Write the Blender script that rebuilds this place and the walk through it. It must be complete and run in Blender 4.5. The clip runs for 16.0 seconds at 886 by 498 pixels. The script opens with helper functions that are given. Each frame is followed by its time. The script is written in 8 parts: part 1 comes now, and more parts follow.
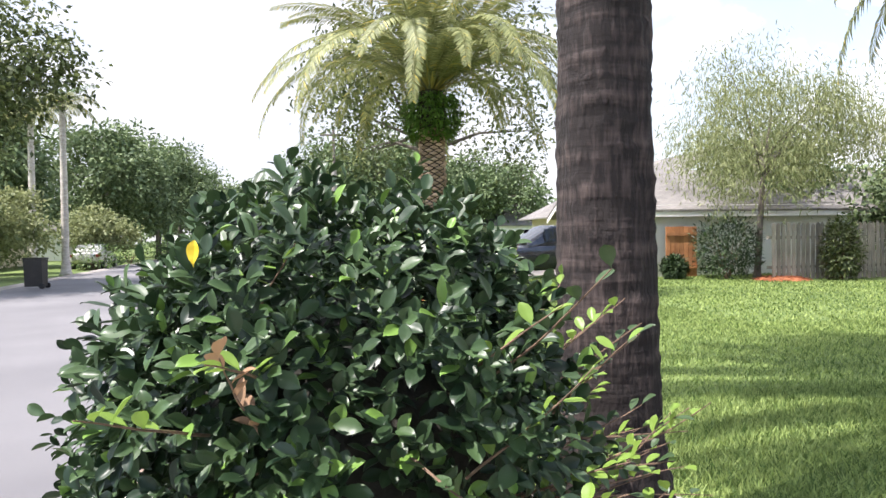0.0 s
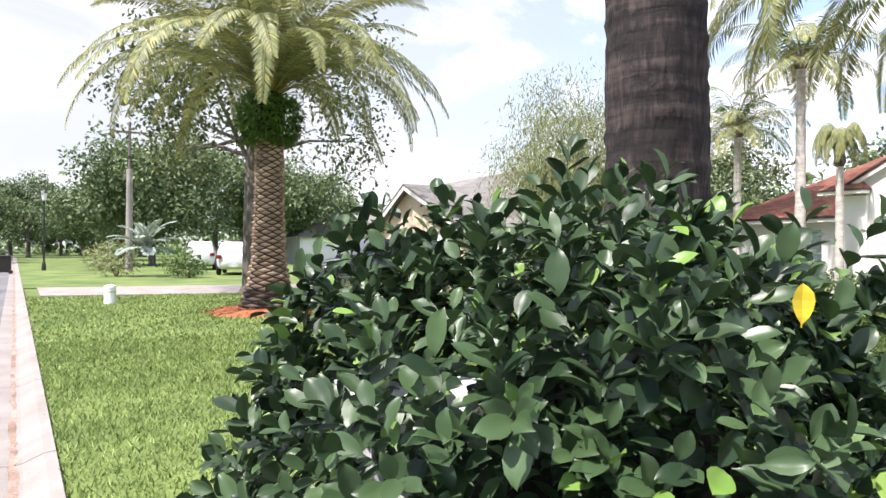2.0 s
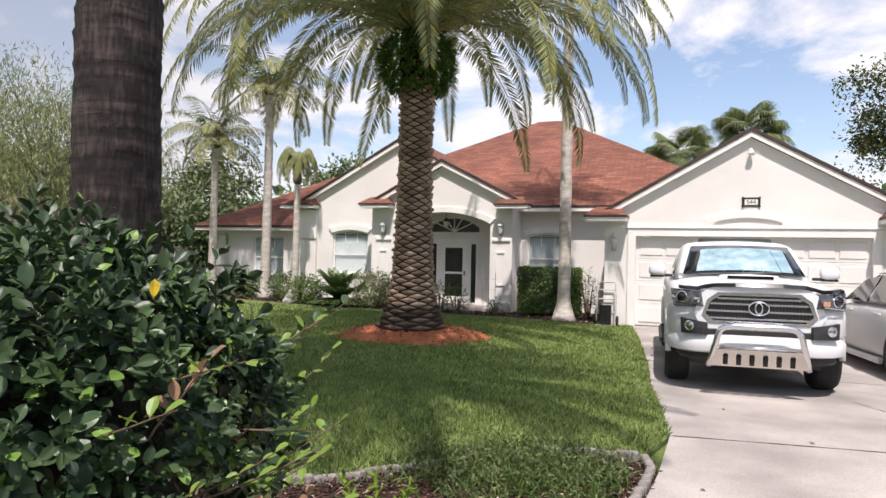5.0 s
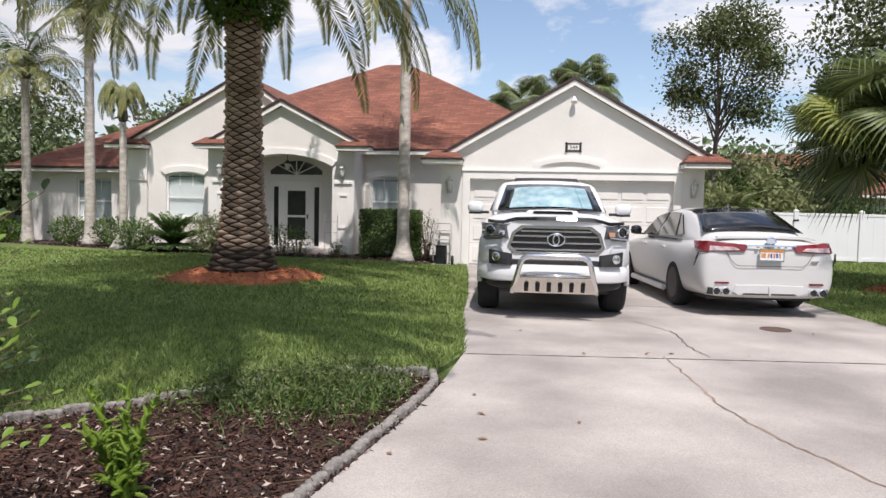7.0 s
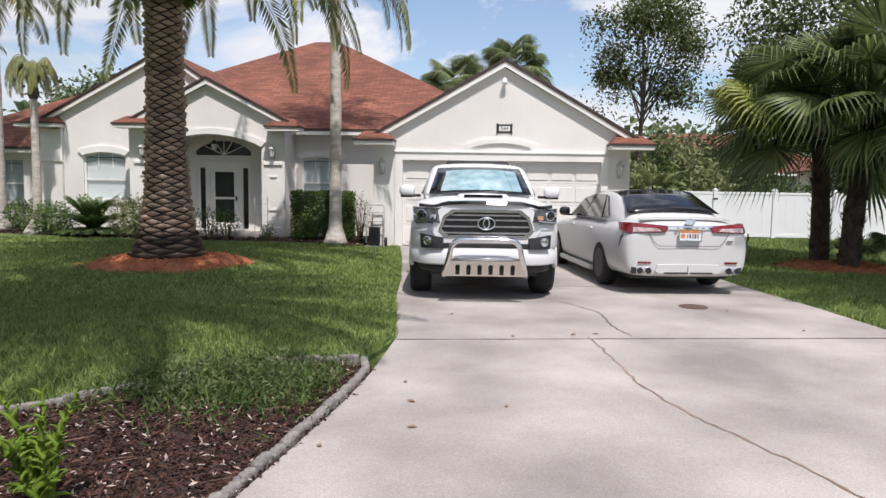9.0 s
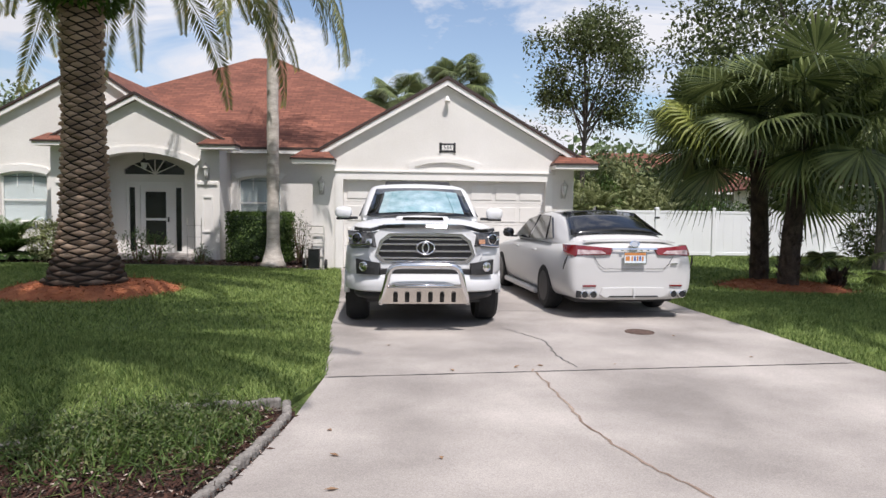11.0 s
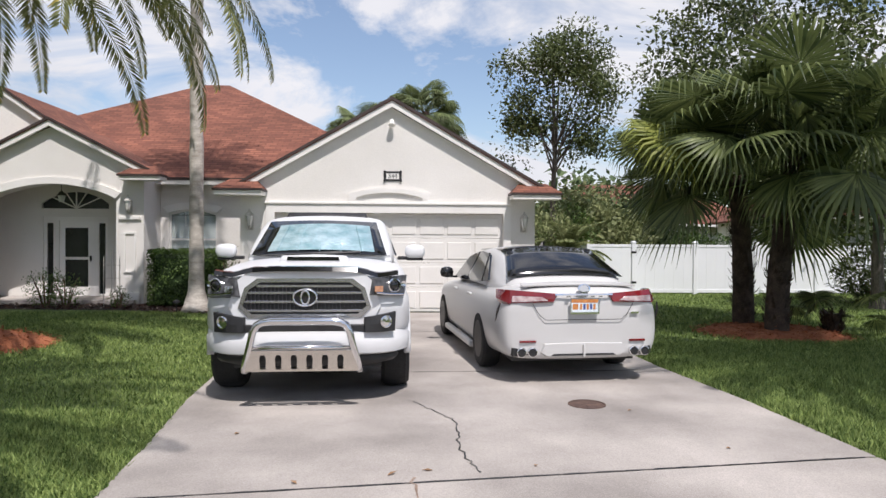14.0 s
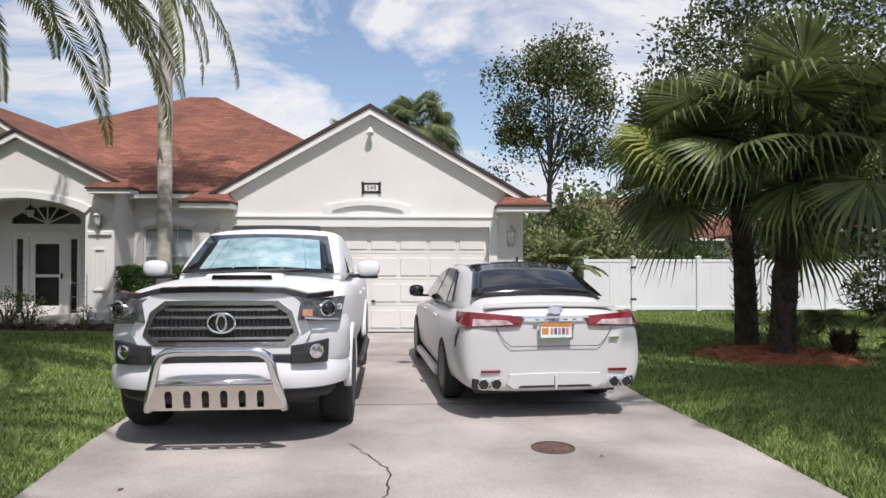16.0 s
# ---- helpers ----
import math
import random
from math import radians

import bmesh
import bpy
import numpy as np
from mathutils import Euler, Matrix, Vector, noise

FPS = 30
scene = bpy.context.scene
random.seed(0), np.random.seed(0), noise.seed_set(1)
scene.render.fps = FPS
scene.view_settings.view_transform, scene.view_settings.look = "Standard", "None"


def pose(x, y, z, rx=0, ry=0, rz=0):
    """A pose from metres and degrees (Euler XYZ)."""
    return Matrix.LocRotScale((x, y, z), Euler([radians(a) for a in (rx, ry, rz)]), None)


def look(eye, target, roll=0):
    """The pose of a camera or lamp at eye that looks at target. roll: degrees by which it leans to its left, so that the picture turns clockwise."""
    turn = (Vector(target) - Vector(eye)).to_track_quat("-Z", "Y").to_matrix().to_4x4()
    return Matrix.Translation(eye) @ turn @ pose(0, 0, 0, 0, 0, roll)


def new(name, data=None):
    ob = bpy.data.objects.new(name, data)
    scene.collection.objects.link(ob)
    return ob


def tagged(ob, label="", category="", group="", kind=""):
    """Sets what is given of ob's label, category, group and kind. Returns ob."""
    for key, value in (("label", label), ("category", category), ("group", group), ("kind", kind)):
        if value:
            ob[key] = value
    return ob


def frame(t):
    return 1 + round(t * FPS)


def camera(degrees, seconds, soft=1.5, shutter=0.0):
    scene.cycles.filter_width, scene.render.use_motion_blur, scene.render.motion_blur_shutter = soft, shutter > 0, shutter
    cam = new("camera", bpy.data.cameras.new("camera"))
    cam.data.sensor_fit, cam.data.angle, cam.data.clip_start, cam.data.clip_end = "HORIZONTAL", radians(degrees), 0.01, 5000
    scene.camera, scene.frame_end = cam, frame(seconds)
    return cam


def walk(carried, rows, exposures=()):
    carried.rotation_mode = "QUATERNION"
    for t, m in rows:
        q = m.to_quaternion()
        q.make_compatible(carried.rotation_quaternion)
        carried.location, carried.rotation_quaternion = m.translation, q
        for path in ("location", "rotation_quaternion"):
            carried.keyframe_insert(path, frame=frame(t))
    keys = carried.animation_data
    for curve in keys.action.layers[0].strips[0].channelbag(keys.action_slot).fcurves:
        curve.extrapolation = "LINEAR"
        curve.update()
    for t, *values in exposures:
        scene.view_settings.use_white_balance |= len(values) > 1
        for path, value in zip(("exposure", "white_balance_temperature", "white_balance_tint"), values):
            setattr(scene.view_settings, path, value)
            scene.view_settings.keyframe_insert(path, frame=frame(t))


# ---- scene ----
cam = camera(67.4, 16.0)
PATH = [
    (0, (0.347, 0.237, 1.429), (-1.619, 0.602, 1.397), -0.9),
    (0.5, (0.075, -0.012, 1.444), (-1.882, 0.401, 1.41), -0.9),
    (1, (-0.107, -0.204, 1.43), (-2.044, 0.294, 1.4), -0.9),
    (1.5, (-0.208, -0.477, 1.454), (-2.101, 0.168, 1.439), -0.3),
    (2, (-0.373, -0.55, 1.462), (-2.145, 0.378, 1.463), 0.3),
    (2.5, (-0.402, -0.563, 1.486), (-1.97, 0.678, 1.493), 0.4),
    (3, (-0.328, -0.778, 1.51), (-1.679, 0.697, 1.539), 0.7),
    (3.5, (-0.245, -0.898, 1.534), (-1.422, 0.718, 1.578), 1.0),
    (4, (-0.056, -0.905, 1.53), (-1.18, 0.748, 1.585), 0.9),
    (4.5, (0.089, -0.949, 1.521), (-0.839, 0.822, 1.564), 1.1),
    (5, (0.279, -1.077, 1.489), (-0.398, 0.805, 1.518), 1.3),
    (5.2, (0.36, -1.108, 1.49), (-0.223, 0.805, 1.511), 1.3),
    (7.3, (0.855, -1.118, 1.34), (0.613, 0.862, 1.198), 1.2),
    (7.5, (0.868, -1.124, 1.34), (0.649, 0.858, 1.184), 1.2),
    (8, (0.874, -1.13, 1.325), (0.709, 0.856, 1.153), 1.1),
    (8.5, (0.87, -1.151, 1.376), (0.753, 0.838, 1.193), 1.0),
    (11, (0.986, -0.695, 1.484), (1.068, 1.3, 1.36), 0.7),
    (11.5, (1.188, -0.432, 1.477), (1.306, 1.562, 1.374), 0.8),
    (12, (1.343, -0.086, 1.473), (1.486, 1.907, 1.385), 0.6),
    (12.5, (1.467, 0.2, 1.488), (1.616, 2.193, 1.417), 0.6),
    (13, (1.713, 0.487, 1.5), (1.863, 2.481, 1.449), 0.4),
    (13.5, (1.89, 0.773, 1.493), (2.023, 2.769, 1.46), 0.2),
    (14, (2.017, 1.074, 1.513), (2.127, 3.071, 1.493), 0.3),
    (14.5, (2.251, 1.338, 1.526), (2.352, 3.336, 1.521), 0.4),
    (15, (2.397, 1.602, 1.504), (2.503, 3.599, 1.51), 0.4),
    (15.5, (2.476, 1.824, 1.534), (2.579, 3.821, 1.547), 0.2),
    (16, (2.61, 1.913, 1.518), (2.692, 3.911, 1.544), 0.1),
]
walk(cam, [(t, look(eye, target, roll)) for t, eye, target, roll in PATH],
     [(0.0, 1.27, 6550, 14.5), (1.5, 1.13, 6550, 15.0), (2.5, 1.02, 6600, 16.0), (3.5, 0.60, 6600, 16.0), (5.0, 0.28, 6800, 17.0), (7.5, 0.08, 6600, 14.0), (11.0, 0.0, 6550, 14.0), (16.0, -0.05, 6550, 14.0)])

# ==== world, sun, exposure ====
SUN = Vector((0.17, -0.53, 1.0)).normalized()
scene.view_settings.exposure = 0.0
world = bpy.data.worlds.new("sky")
scene.world = world
world.use_nodes = True
wn, wl = world.node_tree.nodes, world.node_tree.links
wn.clear()
w_out = wn.new("ShaderNodeOutputWorld")
w_bg = wn.new("ShaderNodeBackground")
w_sky = wn.new("ShaderNodeTexSky")
w_sky.sky_type = "NISHITA"
w_sky.sun_disc = False
w_sky.sun_elevation = math.asin(SUN.z)
w_sky.sun_rotation = math.atan2(SUN.x, SUN.y)
w_sky.air_density, w_sky.dust_density, w_sky.ozone_density = 1.1, 0.8, 2.0
w_co = wn.new("ShaderNodeTexCoord")
w_map = wn.new("ShaderNodeMapping")
w_map.inputs["Scale"].default_value = (1.0, 1.0, 2.6)
w_map.inputs["Location"].default_value = (0.35, 0.2, 0.1)
w_n1 = wn.new("ShaderNodeTexNoise")
w_n1.inputs["Scale"].default_value = 2.3
w_n1.inputs["Detail"].default_value = 7
w_n1.inputs["Roughness"].default_value = 0.6
w_n1.inputs["Distortion"].default_value = 0.6
w_ramp = wn.new("ShaderNodeValToRGB")
w_ramp.color_ramp.elements[0].color = (0.05, 0.05, 0.05, 1)
w_ramp.color_ramp.elements[0].position = 0.46
w_ramp.color_ramp.elements[1].position = 0.575
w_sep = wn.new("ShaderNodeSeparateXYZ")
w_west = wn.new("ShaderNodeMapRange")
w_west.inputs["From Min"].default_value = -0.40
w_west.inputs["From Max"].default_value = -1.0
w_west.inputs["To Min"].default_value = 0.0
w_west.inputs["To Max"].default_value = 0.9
w_mix = wn.new("ShaderNodeMix")
w_mix.data_type = "RGBA"
w_n2 = wn.new("ShaderNodeTexNoise")
w_n2.inputs["Scale"].default_value = 3.5
w_n2.inputs["Detail"].default_value = 5
w_cl = wn.new("ShaderNodeMix")
w_cl.data_type = "RGBA"
w_cl.inputs["A"].default_value = (7.6, 8.1, 9.0, 1)
w_cl.inputs["B"].default_value = (11.6, 11.7, 11.9, 1)
wl.new(w_co.outputs["Generated"], w_map.inputs["Vector"])
wl.new(w_map.outputs["Vector"], w_n1.inputs["Vector"])
wl.new(w_map.outputs["Vector"], w_n2.inputs["Vector"])
wl.new(w_n1.outputs["Fac"], w_ramp.inputs["Fac"])
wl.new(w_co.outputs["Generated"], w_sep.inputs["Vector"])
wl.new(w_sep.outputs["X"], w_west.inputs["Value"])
wl.new(w_n2.outputs["Fac"], w_cl.inputs["Factor"])
wl.new(w_ramp.outputs["Color"], w_mix.inputs["Factor"])
w_gain = wn.new("ShaderNodeVectorMath")
w_gain.operation = "SCALE"
w_gain.inputs["Scale"].default_value = 1.7
wl.new(w_sky.outputs["Color"], w_gain.inputs[0])
wl.new(w_gain.outputs["Vector"], w_mix.inputs["A"])
wl.new(w_cl.outputs["Result"], w_mix.inputs["B"])
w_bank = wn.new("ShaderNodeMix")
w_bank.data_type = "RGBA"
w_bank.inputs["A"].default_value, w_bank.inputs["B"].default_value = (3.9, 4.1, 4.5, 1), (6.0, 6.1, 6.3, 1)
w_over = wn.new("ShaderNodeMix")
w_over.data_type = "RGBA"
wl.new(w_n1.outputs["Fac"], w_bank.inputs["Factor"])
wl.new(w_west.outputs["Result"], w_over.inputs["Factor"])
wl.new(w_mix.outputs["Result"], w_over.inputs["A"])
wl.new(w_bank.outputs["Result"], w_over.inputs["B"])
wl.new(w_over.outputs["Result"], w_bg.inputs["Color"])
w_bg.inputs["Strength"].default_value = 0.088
wl.new(w_bg.outputs["Background"], w_out.inputs["Surface"])

sun_data = bpy.data.lights.new("sun", "SUN")
sun_data.energy, sun_data.angle, sun_data.color = 4.7, radians(0.6), (1.0, 0.965, 0.93)
sun_lamp = new("sun", sun_data)
sun_lamp.matrix_world = look(SUN * 40, (0, 0, 0))


# ==== materials ====
def material(name):
    m = bpy.data.materials.new(name)
    m.use_nodes = True
    n, l = m.node_tree.nodes, m.node_tree.links
    return m, n, l, n["Principled BSDF"]


def surface(name, c1, c2, rough=0.8, scale=2.0, fine=60.0, bump=0.15, metal=0.0, grain=0.25, spec=0.5, coat=0.0, rand=0.0, stretch=(1, 1, 1)):
    """A procedural surface: two colours mixed by a broad noise, a fine grain in value, a fine relief."""
    m, n, l, b = material(name)
    co = n.new("ShaderNodeTexCoord")
    mp = n.new("ShaderNodeMapping")
    mp.inputs["Scale"].default_value = stretch
    l.new(co.outputs["Object"], mp.inputs["Vector"])
    big, small = n.new("ShaderNodeTexNoise"), n.new("ShaderNodeTexNoise")
    for t, s, d in ((big, scale, 5), (small, fine, 3)):
        t.inputs["Scale"].default_value, t.inputs["Detail"].default_value = s, d
        l.new(mp.outputs["Vector"], t.inputs["Vector"])
    ramp = n.new("ShaderNodeValToRGB")
    ramp.color_ramp.elements[0].position, ramp.color_ramp.elements[1].position = 0.32, 0.68
    ramp.color_ramp.elements[0].color, ramp.color_ramp.elements[1].color = (*c1, 1), (*c2, 1)
    l.new(big.outputs["Fac"], ramp.inputs["Fac"])
    hsv = n.new("ShaderNodeHueSaturation")
    rng = n.new("ShaderNodeMapRange")
    rng.inputs["From Min"].default_value, rng.inputs["From Max"].default_value = 0.25, 0.75
    rng.inputs["To Min"].default_value, rng.inputs["To Max"].default_value = 1 - grain, 1 + grain
    l.new(small.outputs["Fac"], rng.inputs["Value"])
    l.new(ramp.outputs["Color"], hsv.inputs["Color"])
    val = rng.outputs["Result"]
    if rand:
        inf = n.new("ShaderNodeObjectInfo")
        r2 = n.new("ShaderNodeMapRange")
        r2.inputs["To Min"].default_value, r2.inputs["To Max"].default_value = 1 - rand, 1 + rand
        l.new(inf.outputs["Random"], r2.inputs["Value"])
        mul = n.new("ShaderNodeMath")
        mul.operation = "MULTIPLY"
        l.new(val, mul.inputs[0])
        l.new(r2.outputs["Result"], mul.inputs[1])
        val = mul.outputs["Value"]
    l.new(val, hsv.inputs["Value"])
    l.new(hsv.outputs["Color"], b.inputs["Base Color"])
    b.inputs["Roughness"].default_value, b.inputs["Metallic"].default_value = rough, metal
    b.inputs["Specular IOR Level"].default_value, b.inputs["Coat Weight"].default_value = spec, coat
    if bump:
        bp = n.new("ShaderNodeBump")
        bp.inputs["Strength"].default_value, bp.inputs["Distance"].default_value = bump, 0.01
        l.new(small.outputs["Fac"], bp.inputs["Height"])
        l.new(bp.outputs["Normal"], b.inputs["Normal"])
    return m


def foliage(name, dark, light, rough=0.45, through_light=0.3, spec=0.4, accent=None, share=0.04):
    """Leaves: each island has its own tone, light passes through; a few islands take the accent colour."""
    m, n, l, b = material(name)
    geo = n.new("ShaderNodeNewGeometry")
    ramp = n.new("ShaderNodeValToRGB")
    e = ramp.color_ramp.elements
    e[0].color, e[1].color = (*dark, 1), (*light, 1)
    if accent:
        e[1].position = 1 - share - 0.01
        x = e.new(1 - share)
        x.color = (*accent, 1)
    l.new(geo.outputs["Random Per Island"], ramp.inputs["Fac"])
    co = n.new("ShaderNodeTexCoord")
    t = n.new("ShaderNodeTexNoise")
    t.inputs["Scale"].default_value = 3.0
    l.new(co.outputs["Object"], t.inputs["Vector"])
    rng = n.new("ShaderNodeMapRange")
    rng.inputs["To Min"].default_value, rng.inputs["To Max"].default_value = 0.65, 1.35
    l.new(t.outputs["Fac"], rng.inputs["Value"])
    hsv = n.new("ShaderNodeHueSaturation")
    l.new(ramp.outputs["Color"], hsv.inputs["Color"])
    l.new(rng.outputs["Result"], hsv.inputs["Value"])
    l.new(hsv.outputs["Color"], b.inputs["Base Color"])
    b.inputs["Roughness"].default_value, b.inputs["Specular IOR Level"].default_value = rough, spec
    tr = n.new("ShaderNodeBsdfTranslucent")
    l.new(hsv.outputs["Color"], tr.inputs["Color"])
    mx = n.new("ShaderNodeMixShader")
    mx.inputs["Fac"].default_value = through_light
    l.new(b.outputs["BSDF"], mx.inputs[1])
    l.new(tr.outputs["BSDF"], mx.inputs[2])
    l.new(mx.outputs["Shader"], n["Material Output"].inputs["Surface"])
    return m


def shingle_material(name, c1, c2):
    """Asphalt shingles: courses and tabs as a relief, tabs of uneven tone."""
    m, n, l, b = material(name)
    co = n.new("ShaderNodeTexCoord")
    mp = n.new("ShaderNodeMapping")
    mp.inputs["Scale"].default_value = (1, 1, 1)
    br = n.new("ShaderNodeTexBrick")
    br.offset = 0.5
    br.inputs["Scale"].default_value = 1.0
    br.inputs["Brick Width"].default_value, br.inputs["Row Height"].default_value = 0.33, 0.145
    br.inputs["Mortar Size"].default_value, br.inputs["Mortar Smooth"].default_value = 0.013, 0.2
    br.inputs["Color1"].default_value, br.inputs["Color2"].default_value = (*c1, 1), (*c2, 1)
    br.inputs["Mortar"].default_value = (c1[0] * 0.45, c1[1] * 0.45, c1[2] * 0.45, 1)
    l.new(co.outputs["UV"], br.inputs["Vector"])
    t = n.new("ShaderNodeTexNoise")
    t.inputs["Scale"].default_value, t.inputs["Detail"].default_value = 0.6, 6
    l.new(co.outputs["Object"], t.inputs["Vector"])
    rng = n.new("ShaderNodeMapRange")
    rng.inputs["From Min"].default_value, rng.inputs["From Max"].default_value = 0.3, 0.7
    rng.inputs["To Min"].default_value, rng.inputs["To Max"].default_value = 0.72, 1.2
    l.new(t.outputs["Fac"], rng.inputs["Value"])
    hsv = n.new("ShaderNodeHueSaturation")
    l.new(br.outputs["Color"], hsv.inputs["Color"])
    l.new(rng.outputs["Result"], hsv.inputs["Value"])
    l.new(hsv.outputs["Color"], b.inputs["Base Color"])
    b.inputs["Roughness"].default_value = 0.95
    bp = n.new("ShaderNodeBump")
    bp.inputs["Strength"].default_value, bp.inputs["Distance"].default_value = 0.6, 0.012
    bp.invert = True
    l.new(br.outputs["Fac"], bp.inputs["Height"])
    l.new(bp.outputs["Normal"], b.inputs["Normal"])
    return m


def glass_material(name, tint=(0.6, 0.68, 0.68), rough=0.03, alpha=0.35):
    m, n, l, b = material(name)
    b.inputs["Base Color"].default_value = (*tint, 1)
    b.inputs["Roughness"].default_value, b.inputs["Metallic"].default_value = rough, 0.0
    b.inputs["Specular IOR Level"].default_value = 0.7
    tp = n.new("ShaderNodeBsdfTransparent")
    tp.inputs["Color"].default_value = (*tint, 1)
    mx = n.new("ShaderNodeMixShader")
    mx.inputs["Fac"].default_value = alpha
    l.new(tp.outputs["BSDF"], mx.inputs[1])
    l.new(b.outputs["BSDF"], mx.inputs[2])
    l.new(mx.outputs["Shader"], n["Material Output"].inputs["Surface"])
    return m


STUCCO = surface("stucco", (0.69, 0.665, 0.63), (0.785, 0.76, 0.725), 0.92, 0.7, 45, 0.35, grain=0.05)
TRIM = surface("white_trim", (0.74, 0.72, 0.69), (0.82, 0.80, 0.77), 0.6, 1.5, 60, 0.05, grain=0.03)
DOOR_WHITE = surface("garage_door_paint", (0.70, 0.68, 0.65), (0.78, 0.76, 0.73), 0.55, 1.2, 60, 0.04, grain=0.03)
DRIP = surface("dark_drip_edge", (0.035, 0.022, 0.02), (0.06, 0.04, 0.035), 0.6, 3, 60, 0.05)
SHINGLE = shingle_material("red_shingles", (0.255, 0.098, 0.062), (0.150, 0.056, 0.038))
SHINGLE_GREY = shingle_material("grey_shingles", (0.21, 0.195, 0.18), (0.16, 0.15, 0.14))
CONCRETE = surface("driveway_concrete", (0.235, 0.212, 0.196), (0.455, 0.416, 0.384), 0.9, 0.8, 120, 0.25, grain=0.22, rand=0.04)
KERB_MAT = surface("kerb_concrete", (0.20, 0.178, 0.160), (0.30, 0.270, 0.250), 0.92, 1.5, 90, 0.25, grain=0.14, rand=0.05)
GUTTER_DIRT = surface("gutter_dirt", (0.16, 0.10, 0.07), (0.34, 0.26, 0.21), 0.95, 3, 70, 0.4, grain=0.35)
CORE_SOIL = surface("joint_dirt", (0.03, 0.024, 0.02), (0.07, 0.055, 0.045), 0.95, 5, 60, 0.4)
ASPHALT = surface("asphalt", (0.115, 0.112, 0.118), (0.165, 0.16, 0.165), 0.92, 0.35, 160, 0.4, grain=0.22)
SOIL_GRASS = surface("lawn_soil", (0.060, 0.100, 0.020), (0.15, 0.20, 0.05), 0.95, 0.5, 70, 0.6, grain=0.45)
GRASS = foliage("grass_blades", (0.050, 0.102, 0.022), (0.365, 0.45, 0.15), 0.6, 0.35, 0.25)
MULCH_RED = surface("red_mulch", (0.26, 0.075, 0.03), (0.42, 0.15, 0.065), 0.95, 5, 60, 0.9, grain=0.5)
MULCH_DARK = surface("dark_mulch", (0.024, 0.014, 0.011), (0.07, 0.042, 0.033), 0.95, 4, 60, 0.9, grain=0.5)
GLASS = glass_material("window_glass", (0.86, 0.90, 0.90), 0.03, 0.16)
BLIND = surface("window_blind", (0.70, 0.71, 0.71), (0.78, 0.79, 0.79), 0.7, 2, 40, 0.05, grain=0.03)
BLACK = surface("black_metal", (0.012, 0.012, 0.013), (0.022, 0.022, 0.024), 0.45, 6, 80, 0.05)
DARK_GLASS = surface("dark_screen", (0.012, 0.014, 0.016), (0.03, 0.032, 0.035), 0.12, 2, 60, 0.0, grain=0.05)
VINYL = surface("white_vinyl", (0.76, 0.77, 0.80), (0.82, 0.83, 0.86), 0.4, 0.8, 60, 0.02, grain=0.02)
GREY_WOOD = surface("weathered_fence_wood", (0.16, 0.14, 0.12), (0.30, 0.27, 0.235), 0.92, 3, 50, 0.5, grain=0.3, rand=0.25, stretch=(4, 4, 0.6))
BROWN_WOOD = surface("stained_gate_wood", (0.30, 0.12, 0.045), (0.42, 0.19, 0.08), 0.8, 3, 50, 0.3, grain=0.25, rand=0.2)
BEIGE = surface("beige_stucco", (0.58, 0.47, 0.33), (0.68, 0.56, 0.41), 0.92, 0.8, 40, 0.3, grain=0.06)


# ==== helpers for building ====
def mesh_of(name, verts, faces):
    me = bpy.data.meshes.new(name)
    me.from_pydata([tuple(v) for v in verts], [], [tuple(f) for f in faces])
    return me


def bulk_mesh(name, V, F):
    """A mesh from an array of points (n, 3) and an array of triangles or quads (m, k)."""
    V, F = np.asarray(V, np.float32), np.asarray(F, np.int32)
    me = bpy.data.meshes.new(name)
    me.vertices.add(len(V))
    me.vertices.foreach_set("co", V.ravel())
    me.loops.add(F.size)
    me.loops.foreach_set("vertex_index", F.ravel())
    me.polygons.add(len(F))
    me.polygons.foreach_set("loop_start", np.arange(0, F.size, F.shape[1], dtype=np.int32))
    me.update(calc_edges=True)
    return me


def finish(bm, name, mat, smooth=False):
    bmesh.ops.recalc_face_normals(bm, faces=bm.faces)
    me = bpy.data.meshes.new(name)
    bm.to_mesh(me)
    bm.free()
    me.materials.append(mat)
    if smooth:
        for p in me.polygons:
            p.use_smooth = True
    return me


def part(name, bm, mat, parent=None, label="", smooth=False, kind="", at=None):
    """Links a bmesh, or a mesh, as ONE mesh object under a thing or a part."""
    me = bm
    if isinstance(bm, bmesh.types.BMesh):
        me = finish(bm, name, mat, smooth)
    elif not me.materials:
        me.materials.append(mat)
    ob = new(name, me)
    if at is not None:
        ob.matrix_basis = at
    if parent is not None:
        ob.parent = parent
    tagged(ob, label, "", "", kind)
    return ob


def thing(name, label, category, at=None, group="", kind=""):
    ob = new(name)
    ob.empty_display_size = 0.1
    if at is not None:
        ob.matrix_basis = at
    return tagged(ob, label, category, group, kind)


def box(bm, x0, x1, y0, y1, z0, z1, bevel=0.0, m=None):
    made = bmesh.ops.create_cube(bm, size=1.0, matrix=Matrix.Translation(((x0 + x1) / 2, (y0 + y1) / 2, (z0 + z1) / 2)) @ Matrix.Diagonal((abs(x1 - x0), abs(y1 - y0), abs(z1 - z0), 1)))
    vs = made["verts"]
    if bevel:
        es = {e for v in vs for e in v.link_edges}
        r = bmesh.ops.bevel(bm, geom=list(es), offset=bevel, segments=1, affect="EDGES")
        vs = [v for v in r["verts"]] if m is not None else vs
    if m is not None:
        bmesh.ops.transform(bm, matrix=m, verts=vs)
    return bm


